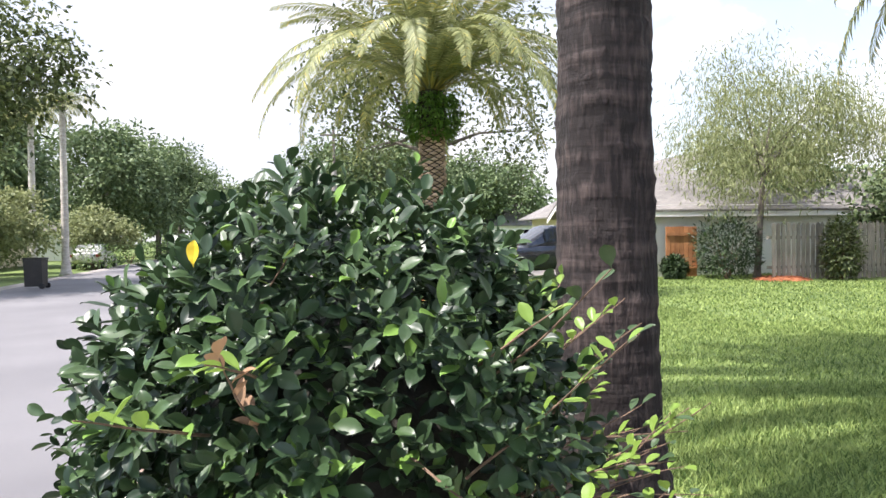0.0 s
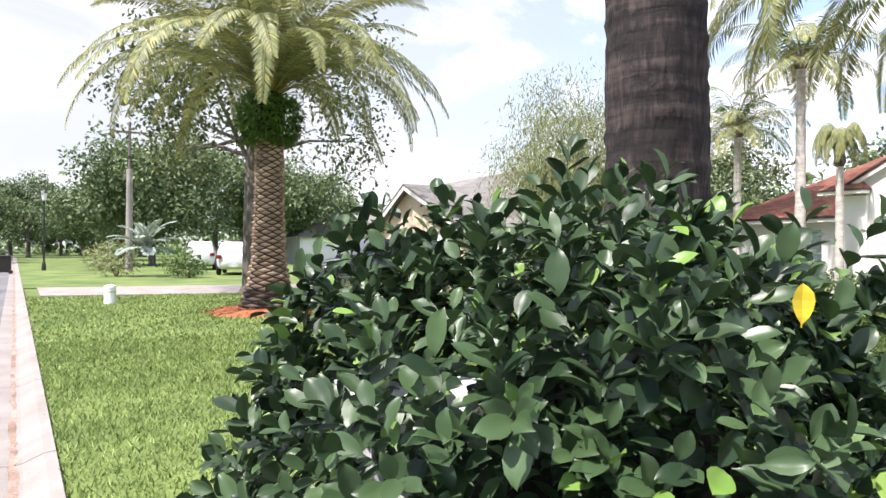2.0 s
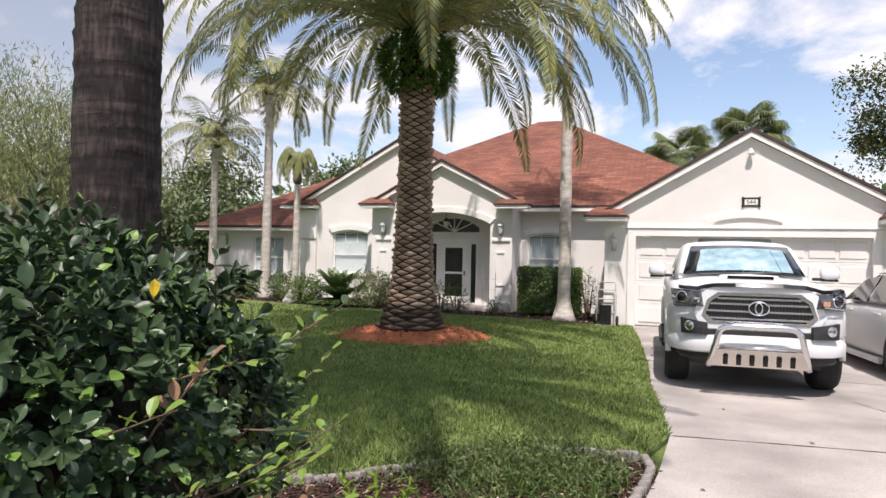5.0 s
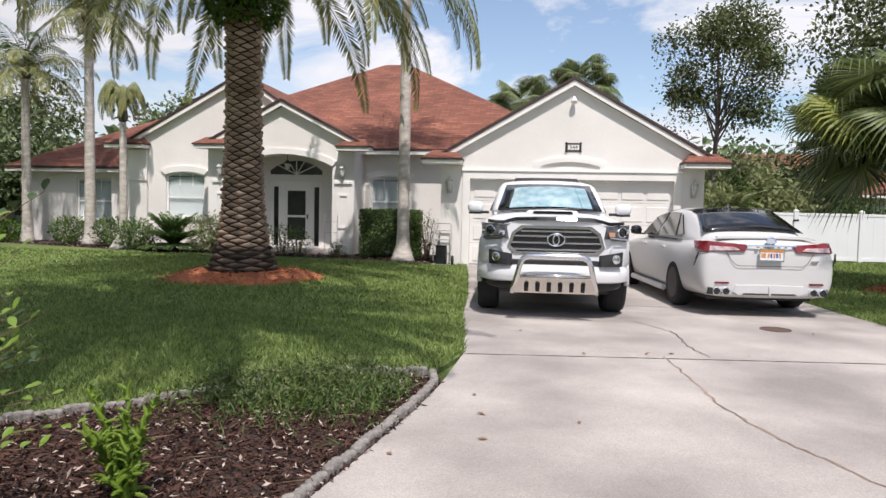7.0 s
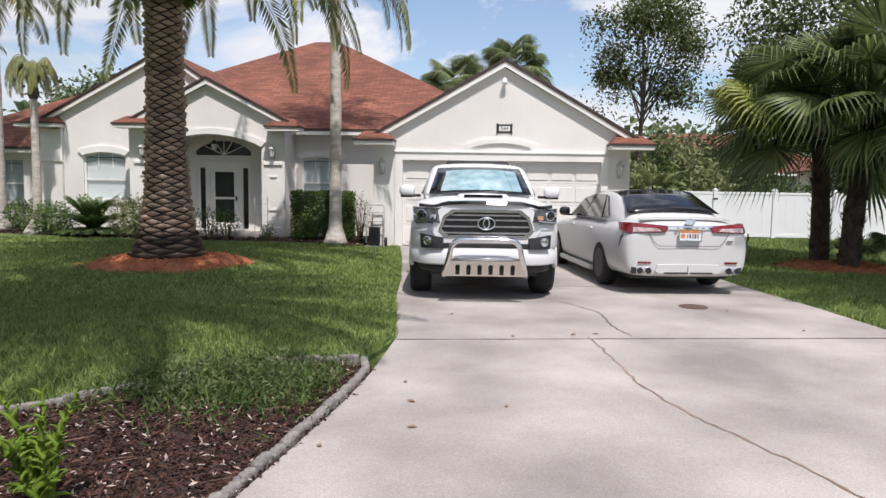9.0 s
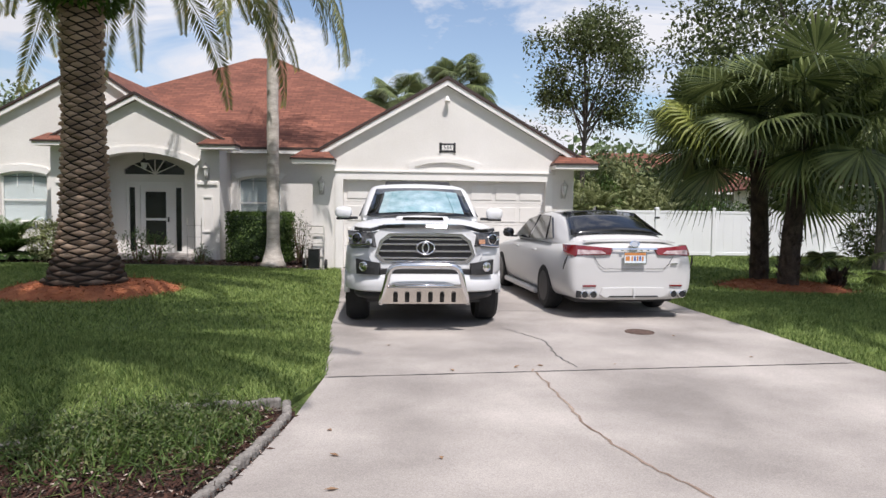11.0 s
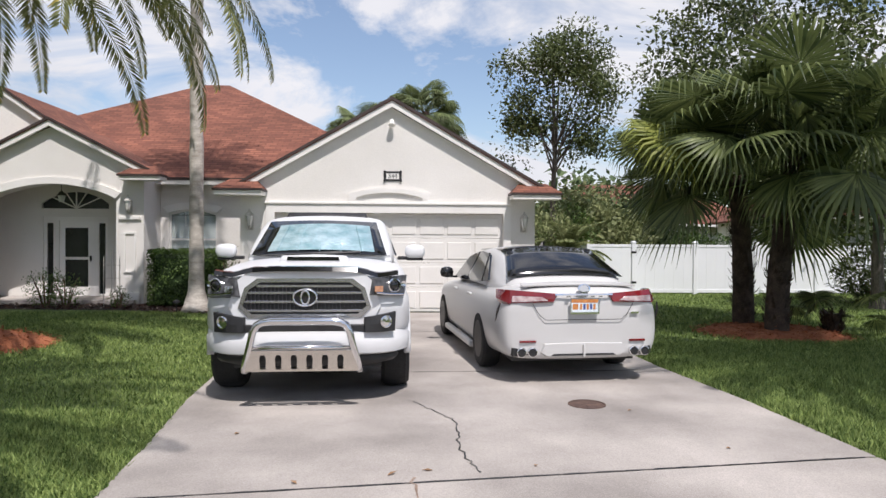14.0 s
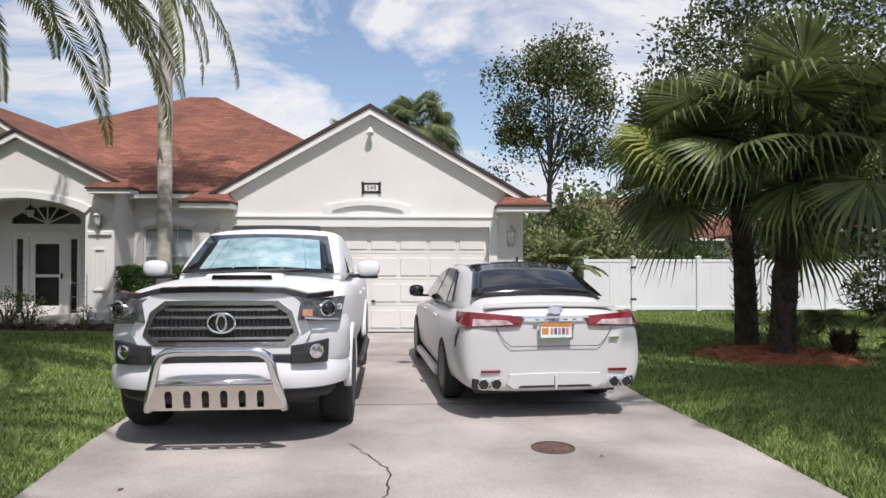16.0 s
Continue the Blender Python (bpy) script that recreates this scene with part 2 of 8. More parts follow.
def boxes(*dims, bevel=0.0):
    bm = bmesh.new()
    for d in dims:
        box(bm, *d, bevel=bevel)
    return bm


def plate(bm, outer, holes, y, thick):
    """An upright plate in the plane y, outline and holes as (x, z); it reaches from y to y + thick."""
    edges = []
    for loop in (outer, *holes):
        vs = [bm.verts.new((px, y, pz)) for px, pz in loop]
        edges += [bm.edges.new((vs[k], vs[(k + 1) % len(vs)])) for k in range(len(vs))]
    fs = [f for f in bmesh.ops.triangle_fill(bm, edges=edges, use_beauty=True, use_dissolve=False)["geom"] if isinstance(f, bmesh.types.BMFace)]
    ex = bmesh.ops.extrude_face_region(bm, geom=fs)["geom"]
    bmesh.ops.translate(bm, vec=(0, thick, 0), verts=[v for v in ex if isinstance(v, bmesh.types.BMVert)])
    return bm


def slab(bm, pts, thick):
    """A plate through the given corners, thick metres downwards."""
    top = [bm.verts.new(p) for p in pts]
    low = [bm.verts.new((p[0], p[1], p[2] - thick)) for p in pts]
    n = len(pts)
    bm.faces.new(top)
    bm.faces.new(low[::-1])
    for k in range(n):
        bm.faces.new((top[k], low[k], low[(k + 1) % n], top[(k + 1) % n]))
    return bm


def arch(x0, x1, z0, z1, rise, steps=10):
    """Outline of an opening with a segmental head."""
    pts = [(x0, z0), (x1, z0), (x1, z1 - rise)]
    for k in range(1, steps):
        u = k / steps
        pts.append((x1 + (x0 - x1) * u, z1 - rise + rise * math.sin(math.pi * u) ** 0.8))
    return pts + [(x0, z1 - rise)]


def tube(bm, path, radii, sides=8, cap=True):
    """A round tube along a path; radii: one for all, or one a point."""
    path = [Vector(p) for p in path]
    if not hasattr(radii, "__len__"):
        radii = [radii] * len(path)
    rings, side = [], None
    for k, p in enumerate(path):
        d = (path[min(k + 1, len(path) - 1)] - path[max(k - 1, 0)]).normalized()
        if side is None:
            side = d.orthogonal().normalized()
        side = (side - d * side.dot(d)).normalized()
        up = d.cross(side)
        rings.append([bm.verts.new(p + (side * math.cos(a) + up * math.sin(a)) * radii[k]) for a in [2 * math.pi * i / sides for i in range(sides)]])
    for a, b in zip(rings, rings[1:]):
        for i in range(sides):
            bm.faces.new((a[i], a[(i + 1) % sides], b[(i + 1) % sides], b[i]))
    if cap:
        bm.faces.new(rings[0][::-1])
        bm.faces.new(rings[-1])
    return bm


def lathe(bm, profile, sides=20, m=None):
    """A body of revolution about z from (radius, z) pairs."""
    rings = [[bm.verts.new((r * math.cos(2 * math.pi * i / sides), r * math.sin(2 * math.pi * i / sides), z)) for i in range(sides)] for r, z in profile]
    for a, b in zip(rings, rings[1:]):
        for i in range(sides):
            bm.faces.new((a[i], a[(i + 1) % sides], b[(i + 1) % sides], b[i]))
    bm.faces.new(rings[0][::-1])
    bm.faces.new(rings[-1])
    if m is not None:
        bmesh.ops.transform(bm, matrix=m, verts=[v for r in rings for v in r])
    return bm


def roof_uv(me):
    """Lays shingle courses: u along the eave, v up the slope, in metres."""
    uv = me.uv_layers.new(name="courses")
    for p in me.polygons:
        nrm = p.normal
        along = Vector((-nrm.y, nrm.x, 0))
        along = along.normalized() if along.length > 1e-4 else Vector((1, 0, 0))
        upw = nrm.cross(along)
        for li in p.loop_indices:
            c = me.vertices[me.loops[li].vertex_index].co
            uv.data[li].uv = (c.dot(along), c.dot(upw))
    return me


# ==== ground, road, kerb, driveway ====
ROAD_A = radians(5.19)
RE1, RE2, RO = Vector((math.cos(ROAD_A), math.sin(ROAD_A), 0)), Vector((-math.sin(ROAD_A), math.cos(ROAD_A), 0)), Vector((0, -0.735, 0))


def road_pt(s, n, z=0.0):
    """s metres along the street, n metres from its near edge towards the house."""
    return RO + RE1 * s + RE2 * n + Vector((0, 0, z))


bm = bmesh.new()
S = 900
bm.faces.new([bm.verts.new(p) for p in [road_pt(-S, -S, -0.05), road_pt(S, -S, -0.05), road_pt(S, S, -0.05), road_pt(-S, S, -0.05)]])
tagged(part("ground", bm, SOIL_GRASS), "flat suburban ground under lawns reaching to the horizon", "ground", kind="structure")

bm = bmesh.new()
slab(bm, [road_pt(-320, -6.9, -0.012), road_pt(60, -6.9, -0.012), road_pt(60, 0.0, -0.012), road_pt(-320, 0.0, -0.012)], 0.03)
tagged(part("road", bm, ASPHALT), "worn grey asphalt residential street", "road", kind="structure")


def lawn(name, pts, label, z=0.0):
    b = bmesh.new()
    slab(b, [(p[0], p[1], z) for p in pts], 0.045)
    return tagged(part(name, b, SOIL_GRASS), label, "lawn", kind="structure")


def rp(s, n):
    v = road_pt(s, n)
    return (v.x, v.y)


DRIVE_L = [(-1.05, -0.30), (-0.62, 0.35), (-0.36, 0.95), (-0.19, 1.61), (-0.04, 2.47), (0.08, 3.2), (0.15, 3.88), (0.21, 5.04), (0.10, 6.2), (-0.05, 7.45), (-0.16, 9.22), (-0.45, 12.2), (-0.80, 15.24)]
DRIVE_R = [(7.2, 0.42), (6.2, 1.1), (5.75, 2.2), (5.5, 3.6), (5.36, 5.3), (5.28, 7.3), (5.10, 9.0), (5.0, 12.2), (4.75, 15.24)]
EDGING = [(-2.05, -0.38), (-2.75, 0.25), (-3.15, 1.2), (-2.85, 2.1), (-2.24, 2.52), (-1.77, 2.93), (-1.12, 3.69), (-0.62, 4.1), (0.0, 4.2)]
lawn("lawn_front", EDGING + DRIVE_L[7:] + [(-1.4, 15.35), (-2.0, 15.0), (-4.2, 15.9), (-9, 16.2), (-13, 17.2), (-18.0, 18.6), (-23.0, 13.0), (-22.6, 3.0), rp(-23.2, 0.47), rp(-2.15, 0.47)], "mown green front lawn with patches of shade")
lawn("lawn_side", [(7.2, 0.42)] + DRIVE_R[1:] + [(4.75, 40), (40, 40), (40, 4.0)], "mown green side lawn beside the driveway")

mulch_bed = lawn("mulch_bed", DRIVE_L[:7] + [(0.12, 4.1)] + EDGING[::-1][1:] + [rp(-2.1, 0.47), rp(-1.15, 0.47)], "dark bark mulch bed beside the driveway", -0.006)
mulch_bed.data.materials.clear()
mulch_bed.data.materials.append(MULCH_DARK)
house_bed = lawn("house_bed", [(-1.4, 15.35), (-2.0, 15.0), (-4.2, 15.9), (-9, 16.2), (-13, 17.2), (-18.0, 18.6), (-17.4, 20.1), (-11, 20.1), (-1.45, 18.6)], "dark mulch bed along the house front", -0.006)
house_bed.data.materials.clear()
house_bed.data.materials.append(MULCH_DARK)


def at_y(line, y):
    for (xa, ya), (xb, yb) in zip(line, line[1:]):
        if ya <= y <= yb:
            return xa + (xb - xa) * (y - ya) / (yb - ya)
    return line[-1][0] if y > line[-1][1] else line[0][0]


driveway = thing("driveway", "pale stained concrete driveway with joints and cracks", "driveway", kind="structure")
JOINTS = [(4.98, 5.57), (8.72, 8.78), (12.15, 12.25)]
for k in range(4):
    lo = None if k == 0 else JOINTS[k - 1]
    hi = (15.25, 15.25) if k == 3 else JOINTS[k]
    ylo = -1 if lo is None else lo[0] + 0.012
    left = [p for p in DRIVE_L if ylo + 0.2 < p[1] < hi[0] - 0.05]
    right = [p for p in DRIVE_R if (lo[1] if lo else -1) + 0.2 < p[1] < hi[1] - 0.05]
    if lo:
        left = [(at_y(DRIVE_L, lo[0]), lo[0] + 0.028)] + left
        right = [(at_y(DRIVE_R, lo[1]), lo[1] + 0.028)] + right
    left.append((at_y(DRIVE_L, hi[0]), hi[0]))
    right.append((at_y(DRIVE_R, hi[1]), hi[1]))
    b = bmesh.new()
    slab(b, [(x, y, 0.012) for x, y in right + left[::-1]], 0.06)
    part("slab", b, CONCRETE, driveway)
part("joint_bed", slab(bmesh.new(), [(0.2, 4.9, -0.003), (5.37, 5.4, -0.003), (4.9, 15.2, -0.003), (-0.7, 15.2, -0.003)], 0.03), CORE_SOIL, driveway)


def ribbon(points, width, z, seed, jag=0.02, step=0.06):
    """A thin jagged strip along a line on the ground."""
    rnd = random.Random(seed)
    line = []
    for (xa, ya), (xb, yb) in zip(points, points[1:]):
        n = max(2, int(math.hypot(xb - xa, yb - ya) / step))
        for i in range(n):
            line.append(Vector((xa + (xb - xa) * i / n + rnd.uniform(-jag, jag), ya + (yb - ya) * i / n + rnd.uniform(-jag, jag), z)))
    b = bmesh.new()
    prev = None
    for i, p in enumerate(line):
        d = (line[min(i + 1, len(line) - 1)] - line[max(i - 1, 0)]).normalized()
        s = Vector((-d.y, d.x, 0)) * width * rnd.uniform(0.5, 1.3) / 2
        cur = (b.verts.new(p + s), b.verts.new(p - s))
        if prev:
            b.faces.new((prev[0], prev[1], cur[1], cur[0]))
        prev = cur
    return b


part("crack", ribbon([(2.10, 7.3), (2.45, 6.6), (2.40, 5.9), (2.52, 5.3)], 0.012, 0.0155, 1), BLACK, driveway)
part("crack", ribbon([(2.06, 5.28), (2.13, 4.5), (2.15, 3.74), (2.3, 3.1), (2.68, 2.22), (2.95, 1.3), (3.0, 0.2)], 0.020, 0.0155, 2), GUTTER_DIRT, driveway)

for (ja, jb), wd in zip(JOINTS, (0.024, 0.016, 0.014)):
    xa, xb = at_y(DRIVE_L, ja) + 0.03, at_y(DRIVE_R, jb) - 0.03
    part("joint", ribbon([(xa, ja + 0.014), (xb, jb + 0.014)], wd, 0.0135, 7, 0.003), BLACK, driveway, "dark dirt-filled joint")

kerb = thing("kerb", "pale concrete kerb and gutter along the street", "kerb", kind="structure")
b = bmesh.new()
prof = [(0.0, -0.008), (0.20, -0.028), (0.27, -0.02), (0.40, 0.035), (0.47, 0.04), (0.47, -0.08), (0.0, -0.08)]
va = [b.verts.new((0.006, n, z)) for n, z in prof]
vb = [b.verts.new((2.994, n, z)) for n, z in prof]
for i in range(len(prof)):
    j = (i + 1) % len(prof)
    b.faces.new((va[i], va[j], vb[j], vb[i]))
b.faces.new(va)
b.faces.new(vb[::-1])
kerb_mesh = finish(b, "kerb_stone", KERB_MAT)
for k in range(-40, -1):
    part("kerb_stone", kerb_mesh, KERB_MAT, kerb, at=Matrix.Translation(road_pt(3 * k + 0.27, 0.0)) @ pose(0, 0, 0, 0, 0, 5.19))
part("dirt_line", ribbon([rp(-60, 0.215), rp(-1.4, 0.215)], 0.05, -0.021, 5, 0.012, 0.12), GUTTER_DIRT, kerb)
part("far_kerb", slab(bmesh.new(), [road_pt(-320, -7.3, 0.04), road_pt(60, -7.3, 0.04), road_pt(60, -6.9, -0.005), road_pt(-320, -6.9, -0.005)], 0.08), KERB_MAT, kerb)
b = bmesh.new()
slab(b, [road_pt(-2.72, 0.0, -0.006), road_pt(7.6, 0.0, -0.006), road_pt(7.2, 0.47, 0.010), road_pt(-2.72, 0.47, 0.010)], 0.06)
part("apron", b, KERB_MAT, kerb, "dropped concrete kerb at the driveway")

# ==== the house ====
house = thing("house", "white stucco single-storey house with red shingle roof", "house")


def wall(name, outer, holes, y, thick=0.2, label=""):
    return part(name, plate(bmesh.new(), outer, holes, y, thick), STUCCO, house, label)


G_Y, E_Y, L_Y, D_Y, M_Y, W_Y = 15.24, 17.40, 18.10, 18.60, 18.50, 20.0
RISE = 0.574
# garage front with its gable
wall("wall_front", [(-1.47, 0), (-0.75, 0), (-0.75, 2.13), (4.09, 2.13), (4.09, 0), (4.77, 0), (4.77, 2.62), (1.67, 4.38), (-1.47, 2.62)], [], G_Y)
part("wall_side", boxes((-1.47, -1.27, G_Y + 0.2, 18.7, 0, 2.62)), STUCCO, house)
part("wall_side", boxes((4.57, 4.77, G_Y + 0.2, 30, 0, 2.62)), STUCCO, house)
part("garage_trim", plate(bmesh.new(), [(-0.93, 0.0), (-0.75, 0.0), (-0.75, 2.13), (4.09, 2.13), (4.09, 0.0), (4.25, 0.0), (4.25, 2.30), (-0.93, 2.30)], [], G_Y - 0.045, 0.043), TRIM, house, "raised white stucco band round the garage door")
part("garage_trim", boxes((-0.96, 4.28, G_Y - 0.075, G_Y - 0.002, 2.305, 2.36), bevel=0.01), TRIM, house)
part("arch_panel", plate(bmesh.new(), arch(0.80, 2.50, 2.362, 2.66, 0.13), [arch(0.95, 2.35, 2.39, 2.56, 0.11)], G_Y - 0.06, 0.058), TRIM, house, "raised arched stucco panel over the garage door")

# garage door of panels
garage_door = thing("garage_door", "white sectional garage door with raised panels", "garage door")
for r in range(4):
    part("section", boxes((-0.75, 4.09, G_Y + 0.12, G_Y + 0.16, 0.02 + r * 0.527, 0.02 + r * 0.527 + 0.521), bevel=0.004), DOOR_WHITE, garage_door)
    for c in range(8):
        x0 = -0.66 + c * 0.593
        bmp = bmesh.new()
        box(bmp, x0, x0 + 0.51, G_Y + 0.104, G_Y + 0.119, 0.10 + r * 0.527, 0.10 + r * 0.527 + 0.36, bevel=0.008)
        part("panel", bmp, DOOR_WHITE, garage_door)
part("door_handle", boxes((1.72, 1.80, G_Y + 0.085, G_Y + 0.103, 0.62, 0.66), bevel=0.004), BLACK, garage_door, "small dark handle")

# portico
wall("wall_front", [(-8.70, 0), (-7.85, 0)] + [(p[0], p[1]) for p in arch(-7.85, -4.93, 0, 2.86, 0.34, 16)][:1:-1] + [(-4.93, 0), (-4.28, 0), (-4.28, 3.15), (-6.42, 4.22), (-8.70, 3.15)], [], E_Y, 0.35)
part("wall_side", boxes((-4.48, -4.28, E_Y + 0.35, 18.7, 0, 3.1)), STUCCO, house)
part("wall_side", boxes((-8.70, -8.50, E_Y + 0.35, 18.7, 0, 3.1)), STUCCO, house)
part("arch_trim", plate(bmesh.new(), arch(-8.0, -4.8, 2.45, 3.02, 0.36, 16)[2:] + arch(-7.85, -4.93, 2.45, 2.862, 0.34, 16)[2:][::-1], [], E_Y - 0.05, 0.048), TRIM, house, "white stucco band over the porch arch")
for x0 in (-8.56, -4.86):
    part("pilaster_band", boxes((x0, x0 + 0.52, E_Y - 0.045, E_Y - 0.002, 2.02, 2.10), bevel=0.006), TRIM, house)
    part("pilaster_foot", boxes((x0 + 0.03, x0 + 0.49, E_Y - 0.03, E_Y - 0.002, 0.02, 0.28), bevel=0.006), TRIM, house)
    part("pilaster_panel", plate(bmesh.new(), [(x0 + 0.12, 0.75), (x0 + 0.40, 0.75), (x0 + 0.40, 1.72), (x0 + 0.12, 1.72)], [[(x0 + 0.16, 0.79), (x0 + 0.36, 0.79), (x0 + 0.36, 1.68), (x0 + 0.16, 1.68)]], E_Y - 0.03, 0.028), TRIM, house)
part("porch_floor", boxes((-8.5, -4.48, E_Y - 0.1, 18.6, -0.02, 0.09), bevel=0.01), CONCRETE, house)
part("porch_ceiling", boxes((-8.5, -4.48, E_Y + 0.35, 18.6, 3.02, 3.08)), STUCCO, house)
wall("wall_front", [(-8.5, 0), (-7.26, 0), (-7.26, 2.12), (-5.64, 2.12), (-5.64, 0), (-4.48, 0), (-4.48, 3.1), (-8.5, 3.1)], [arch(-7.30, -5.62, 2.33, 2.76, 0.30)], D_Y)

# left gable block
LWIN, RWIN, WWIN = (-10.44, -9.17, 0.95, 2.35), (-4.08, -2.86, 0.95, 2.33), (-14.86, -13.55, 0.78, 2.20)
wall("wall_front", [(-11.57, 0), (-8.70, 0), (-8.70, 3.3), (-6.3, 3.3), (-6.3, 4.10), (-7.95, 5.14), (-11.57, 3.22)], [arch(*LWIN, 0.10)], L_Y)
part("wall_side", boxes((-11.57, -11.37, L_Y + 0.2, 21, 0, 3.2)), STUCCO, house)
part("pilaster", boxes((-11.66, -11.02, L_Y - 0.10, L_Y - 0.002, 0, 3.0), bevel=0.008), STUCCO, house)
part("pilaster_band", boxes((-11.70, -10.98, L_Y - 0.14, L_Y - 0.102, 2.05, 2.14), bevel=0.008), STUCCO, house)
# wall between porch and garage, left wing
wall("wall_front", [(-4.28, 0), (-1.47, 0), (-1.47, 3.1), (-4.28, 3.1)], [arch(*RWIN, 0.10)], M_Y)
wall("wall_front", [(-16.65, 0), (-11.57, 0), (-11.57, 2.5), (-16.65, 2.5)], [[(WWIN[0], WWIN[2]), (WWIN[1], WWIN[2]), (WWIN[1], WWIN[3]), (WWIN[0], WWIN[3])]], W_Y)
part("wall_side", boxes((-16.65, -16.45, W_Y + 0.2, 30, 0, 2.5)), STUCCO, house)
part("wall_back", boxes((-16.65, 4.77, 30, 30.2, 0, 2.62)), STUCCO, house)


def window(spec, y, rise, bars=True):
    """A white framed window with its pane, muntins and a closed blind."""
    x0, x1, z0, z1 = spec
    w = part("window", plate(bmesh.new(), arch(x0, x1, z0, z1, rise) if rise else [(x0, z0), (x1, z0), (x1, z1), (x0, z1)],
                             [arch(x0 + 0.05, x1 - 0.05, z0 + 0.05, z1 - 0.05, rise) if rise else [(x0 + 0.05, z0 + 0.05), (x1 - 0.05, z0 + 0.05), (x1 - 0.05, z1 - 0.05), (x0 + 0.05, z1 - 0.05)]], y + 0.06, 0.05), TRIM, house)
    pane = part("pane", boxes((x0 + 0.05, x1 - 0.05, y + 0.08, y + 0.086, z0 + 0.05, z1 - 0.03)), GLASS, w)
    pane.visible_shadow = False
    part("blind", boxes(*[(x0 + 0.05, x1 - 0.05, y + 0.125, y + 0.135, z0 + 0.05 + 0.048 * i, z0 + 0.05 + 0.048 * i + 0.044) for i in range(int((z1 - z0 - 0.08) / 0.048))]), BLIND, w, "closed pale slatted blind")
    part("meeting_rail", boxes((x0 + 0.05, x1 - 0.05, y + 0.055, y + 0.079, z0 + (z1 - z0) * 0.42, z0 + (z1 - z0) * 0.42 + 0.05)), TRIM, w)
    if bars:
        for i in (1, 2):
            xm = x0 + (x1 - x0) * i / 3
            part("muntin", boxes((xm - 0.01, xm + 0.01, y + 0.066, y + 0.079, z1 - 0.42, z1 - 0.05)), TRIM, w)
        part("muntin", boxes((x0 + 0.05, x1 - 0.05, y + 0.064, y + 0.0655, z1 - 0.16, z1 - 0.14)), BLACK, w, "dark bar")
    part("window_sill", boxes((x0 - 0.08, x1 + 0.08, y - 0.07, y - 0.002, z0 - 0.07, z0), bevel=0.008), TRIM, w)
    return w


for spec, y in ((LWIN, L_Y), (RWIN, M_Y)):
    window(spec, y, 0.10)
    x0, x1, z0, z1 = spec
    part("window_surround", plate(bmesh.new(), arch(x0 - 0.14, x1 + 0.14, z0 + 0.9, z1 + 0.18, 0.14, 12)[2:] + arch(x0, x1, z0 + 0.9, z1 + 0.002, 0.10, 12)[2:][::-1], [], y - 0.06, 0.058), TRIM, house)
window(WWIN, W_Y, 0)
part("muntin", boxes((-14.225, -14.185, W_Y + 0.04, W_Y + 0.08, 0.83, 2.15)), TRIM, house)

# front door with sidelights and a fanlight
front_door = thing("front_door", "white front door with dark screen panes and sidelights", "door")
part("door_frame", plate(bmesh.new(), [(-7.26, 0.09), (-5.64, 0.09), (-5.64, 2.12), (-7.26, 2.12)], [[(-7.18, 0.14), (-7.02, 0.14), (-7.02, 1.96), (-7.18, 1.96)], [(-6.88, 0.10), (-6.02, 0.10), (-6.02, 2.02), (-6.88, 2.02)], [(-5.88, 0.14), (-5.72, 0.14), (-5.72, 1.96), (-5.88, 1.96)]], D_Y + 0.03, 0.09), TRIM, front_door)
leaf = part("door_leaf", plate(bmesh.new(), [(-6.875, 0.105), (-6.025, 0.105), (-6.025, 2.015), (-6.875, 2.015)], [[(-6.74, 0.32), (-6.16, 0.32), (-6.16, 1.02), (-6.74, 1.02)], [(-6.74, 1.09), (-6.16, 1.09), (-6.16, 1.84), (-6.74, 1.84)]], D_Y + 0.05, 0.05), TRIM, front_door)
part("pane", boxes((-6.74, -6.16, D_Y + 0.07, D_Y + 0.08, 0.32, 1.02)), DARK_GLASS, leaf)
part("pane", boxes((-6.74, -6.16, D_Y + 0.07, D_Y + 0.08, 1.09, 1.84)), DARK_GLASS, leaf)
part("door_handle", boxes((-6.11, -6.07, D_Y + 0.01, D_Y + 0.05, 0.98, 1.12), bevel=0.006), BLACK, leaf)
for x0 in (-7.18, -5.88):
    part("sidelight", boxes((x0, x0 + 0.16, D_Y + 0.07, D_Y + 0.08, 0.14, 1.96)), DARK_GLASS, front_door)
fan_light = part("fanlight", plate(bmesh.new(), arch(-7.30, -5.62, 2.33, 2.76, 0.30), [], D_Y + 0.08, 0.012), DARK_GLASS, front_door, "dark arched fanlight with white spokes")
for a in (25, 57, 90, 123, 155):
    bmr = bmesh.new()
    box(bmr, 0, 0.80 if a in (25, 155) else 0.44 if a == 90 else 0.52, -0.012, 0.012, -0.014, 0.014, m=pose(-6.46, D_Y + 0.065, 2.34, 0, -a, 0))
    part("spoke", bmr, TRIM, fan_light)

# roofs
def roof(pts_list, thick=0.07, mat=None, parent=None, name="roof"):
    b = bmesh.new()
    for pts in pts_list:
        slab(b, pts, thick)
    me = finish(b, name, mat or SHINGLE)
    return part(name, roof_uv(me), mat or SHINGLE, parent or house)


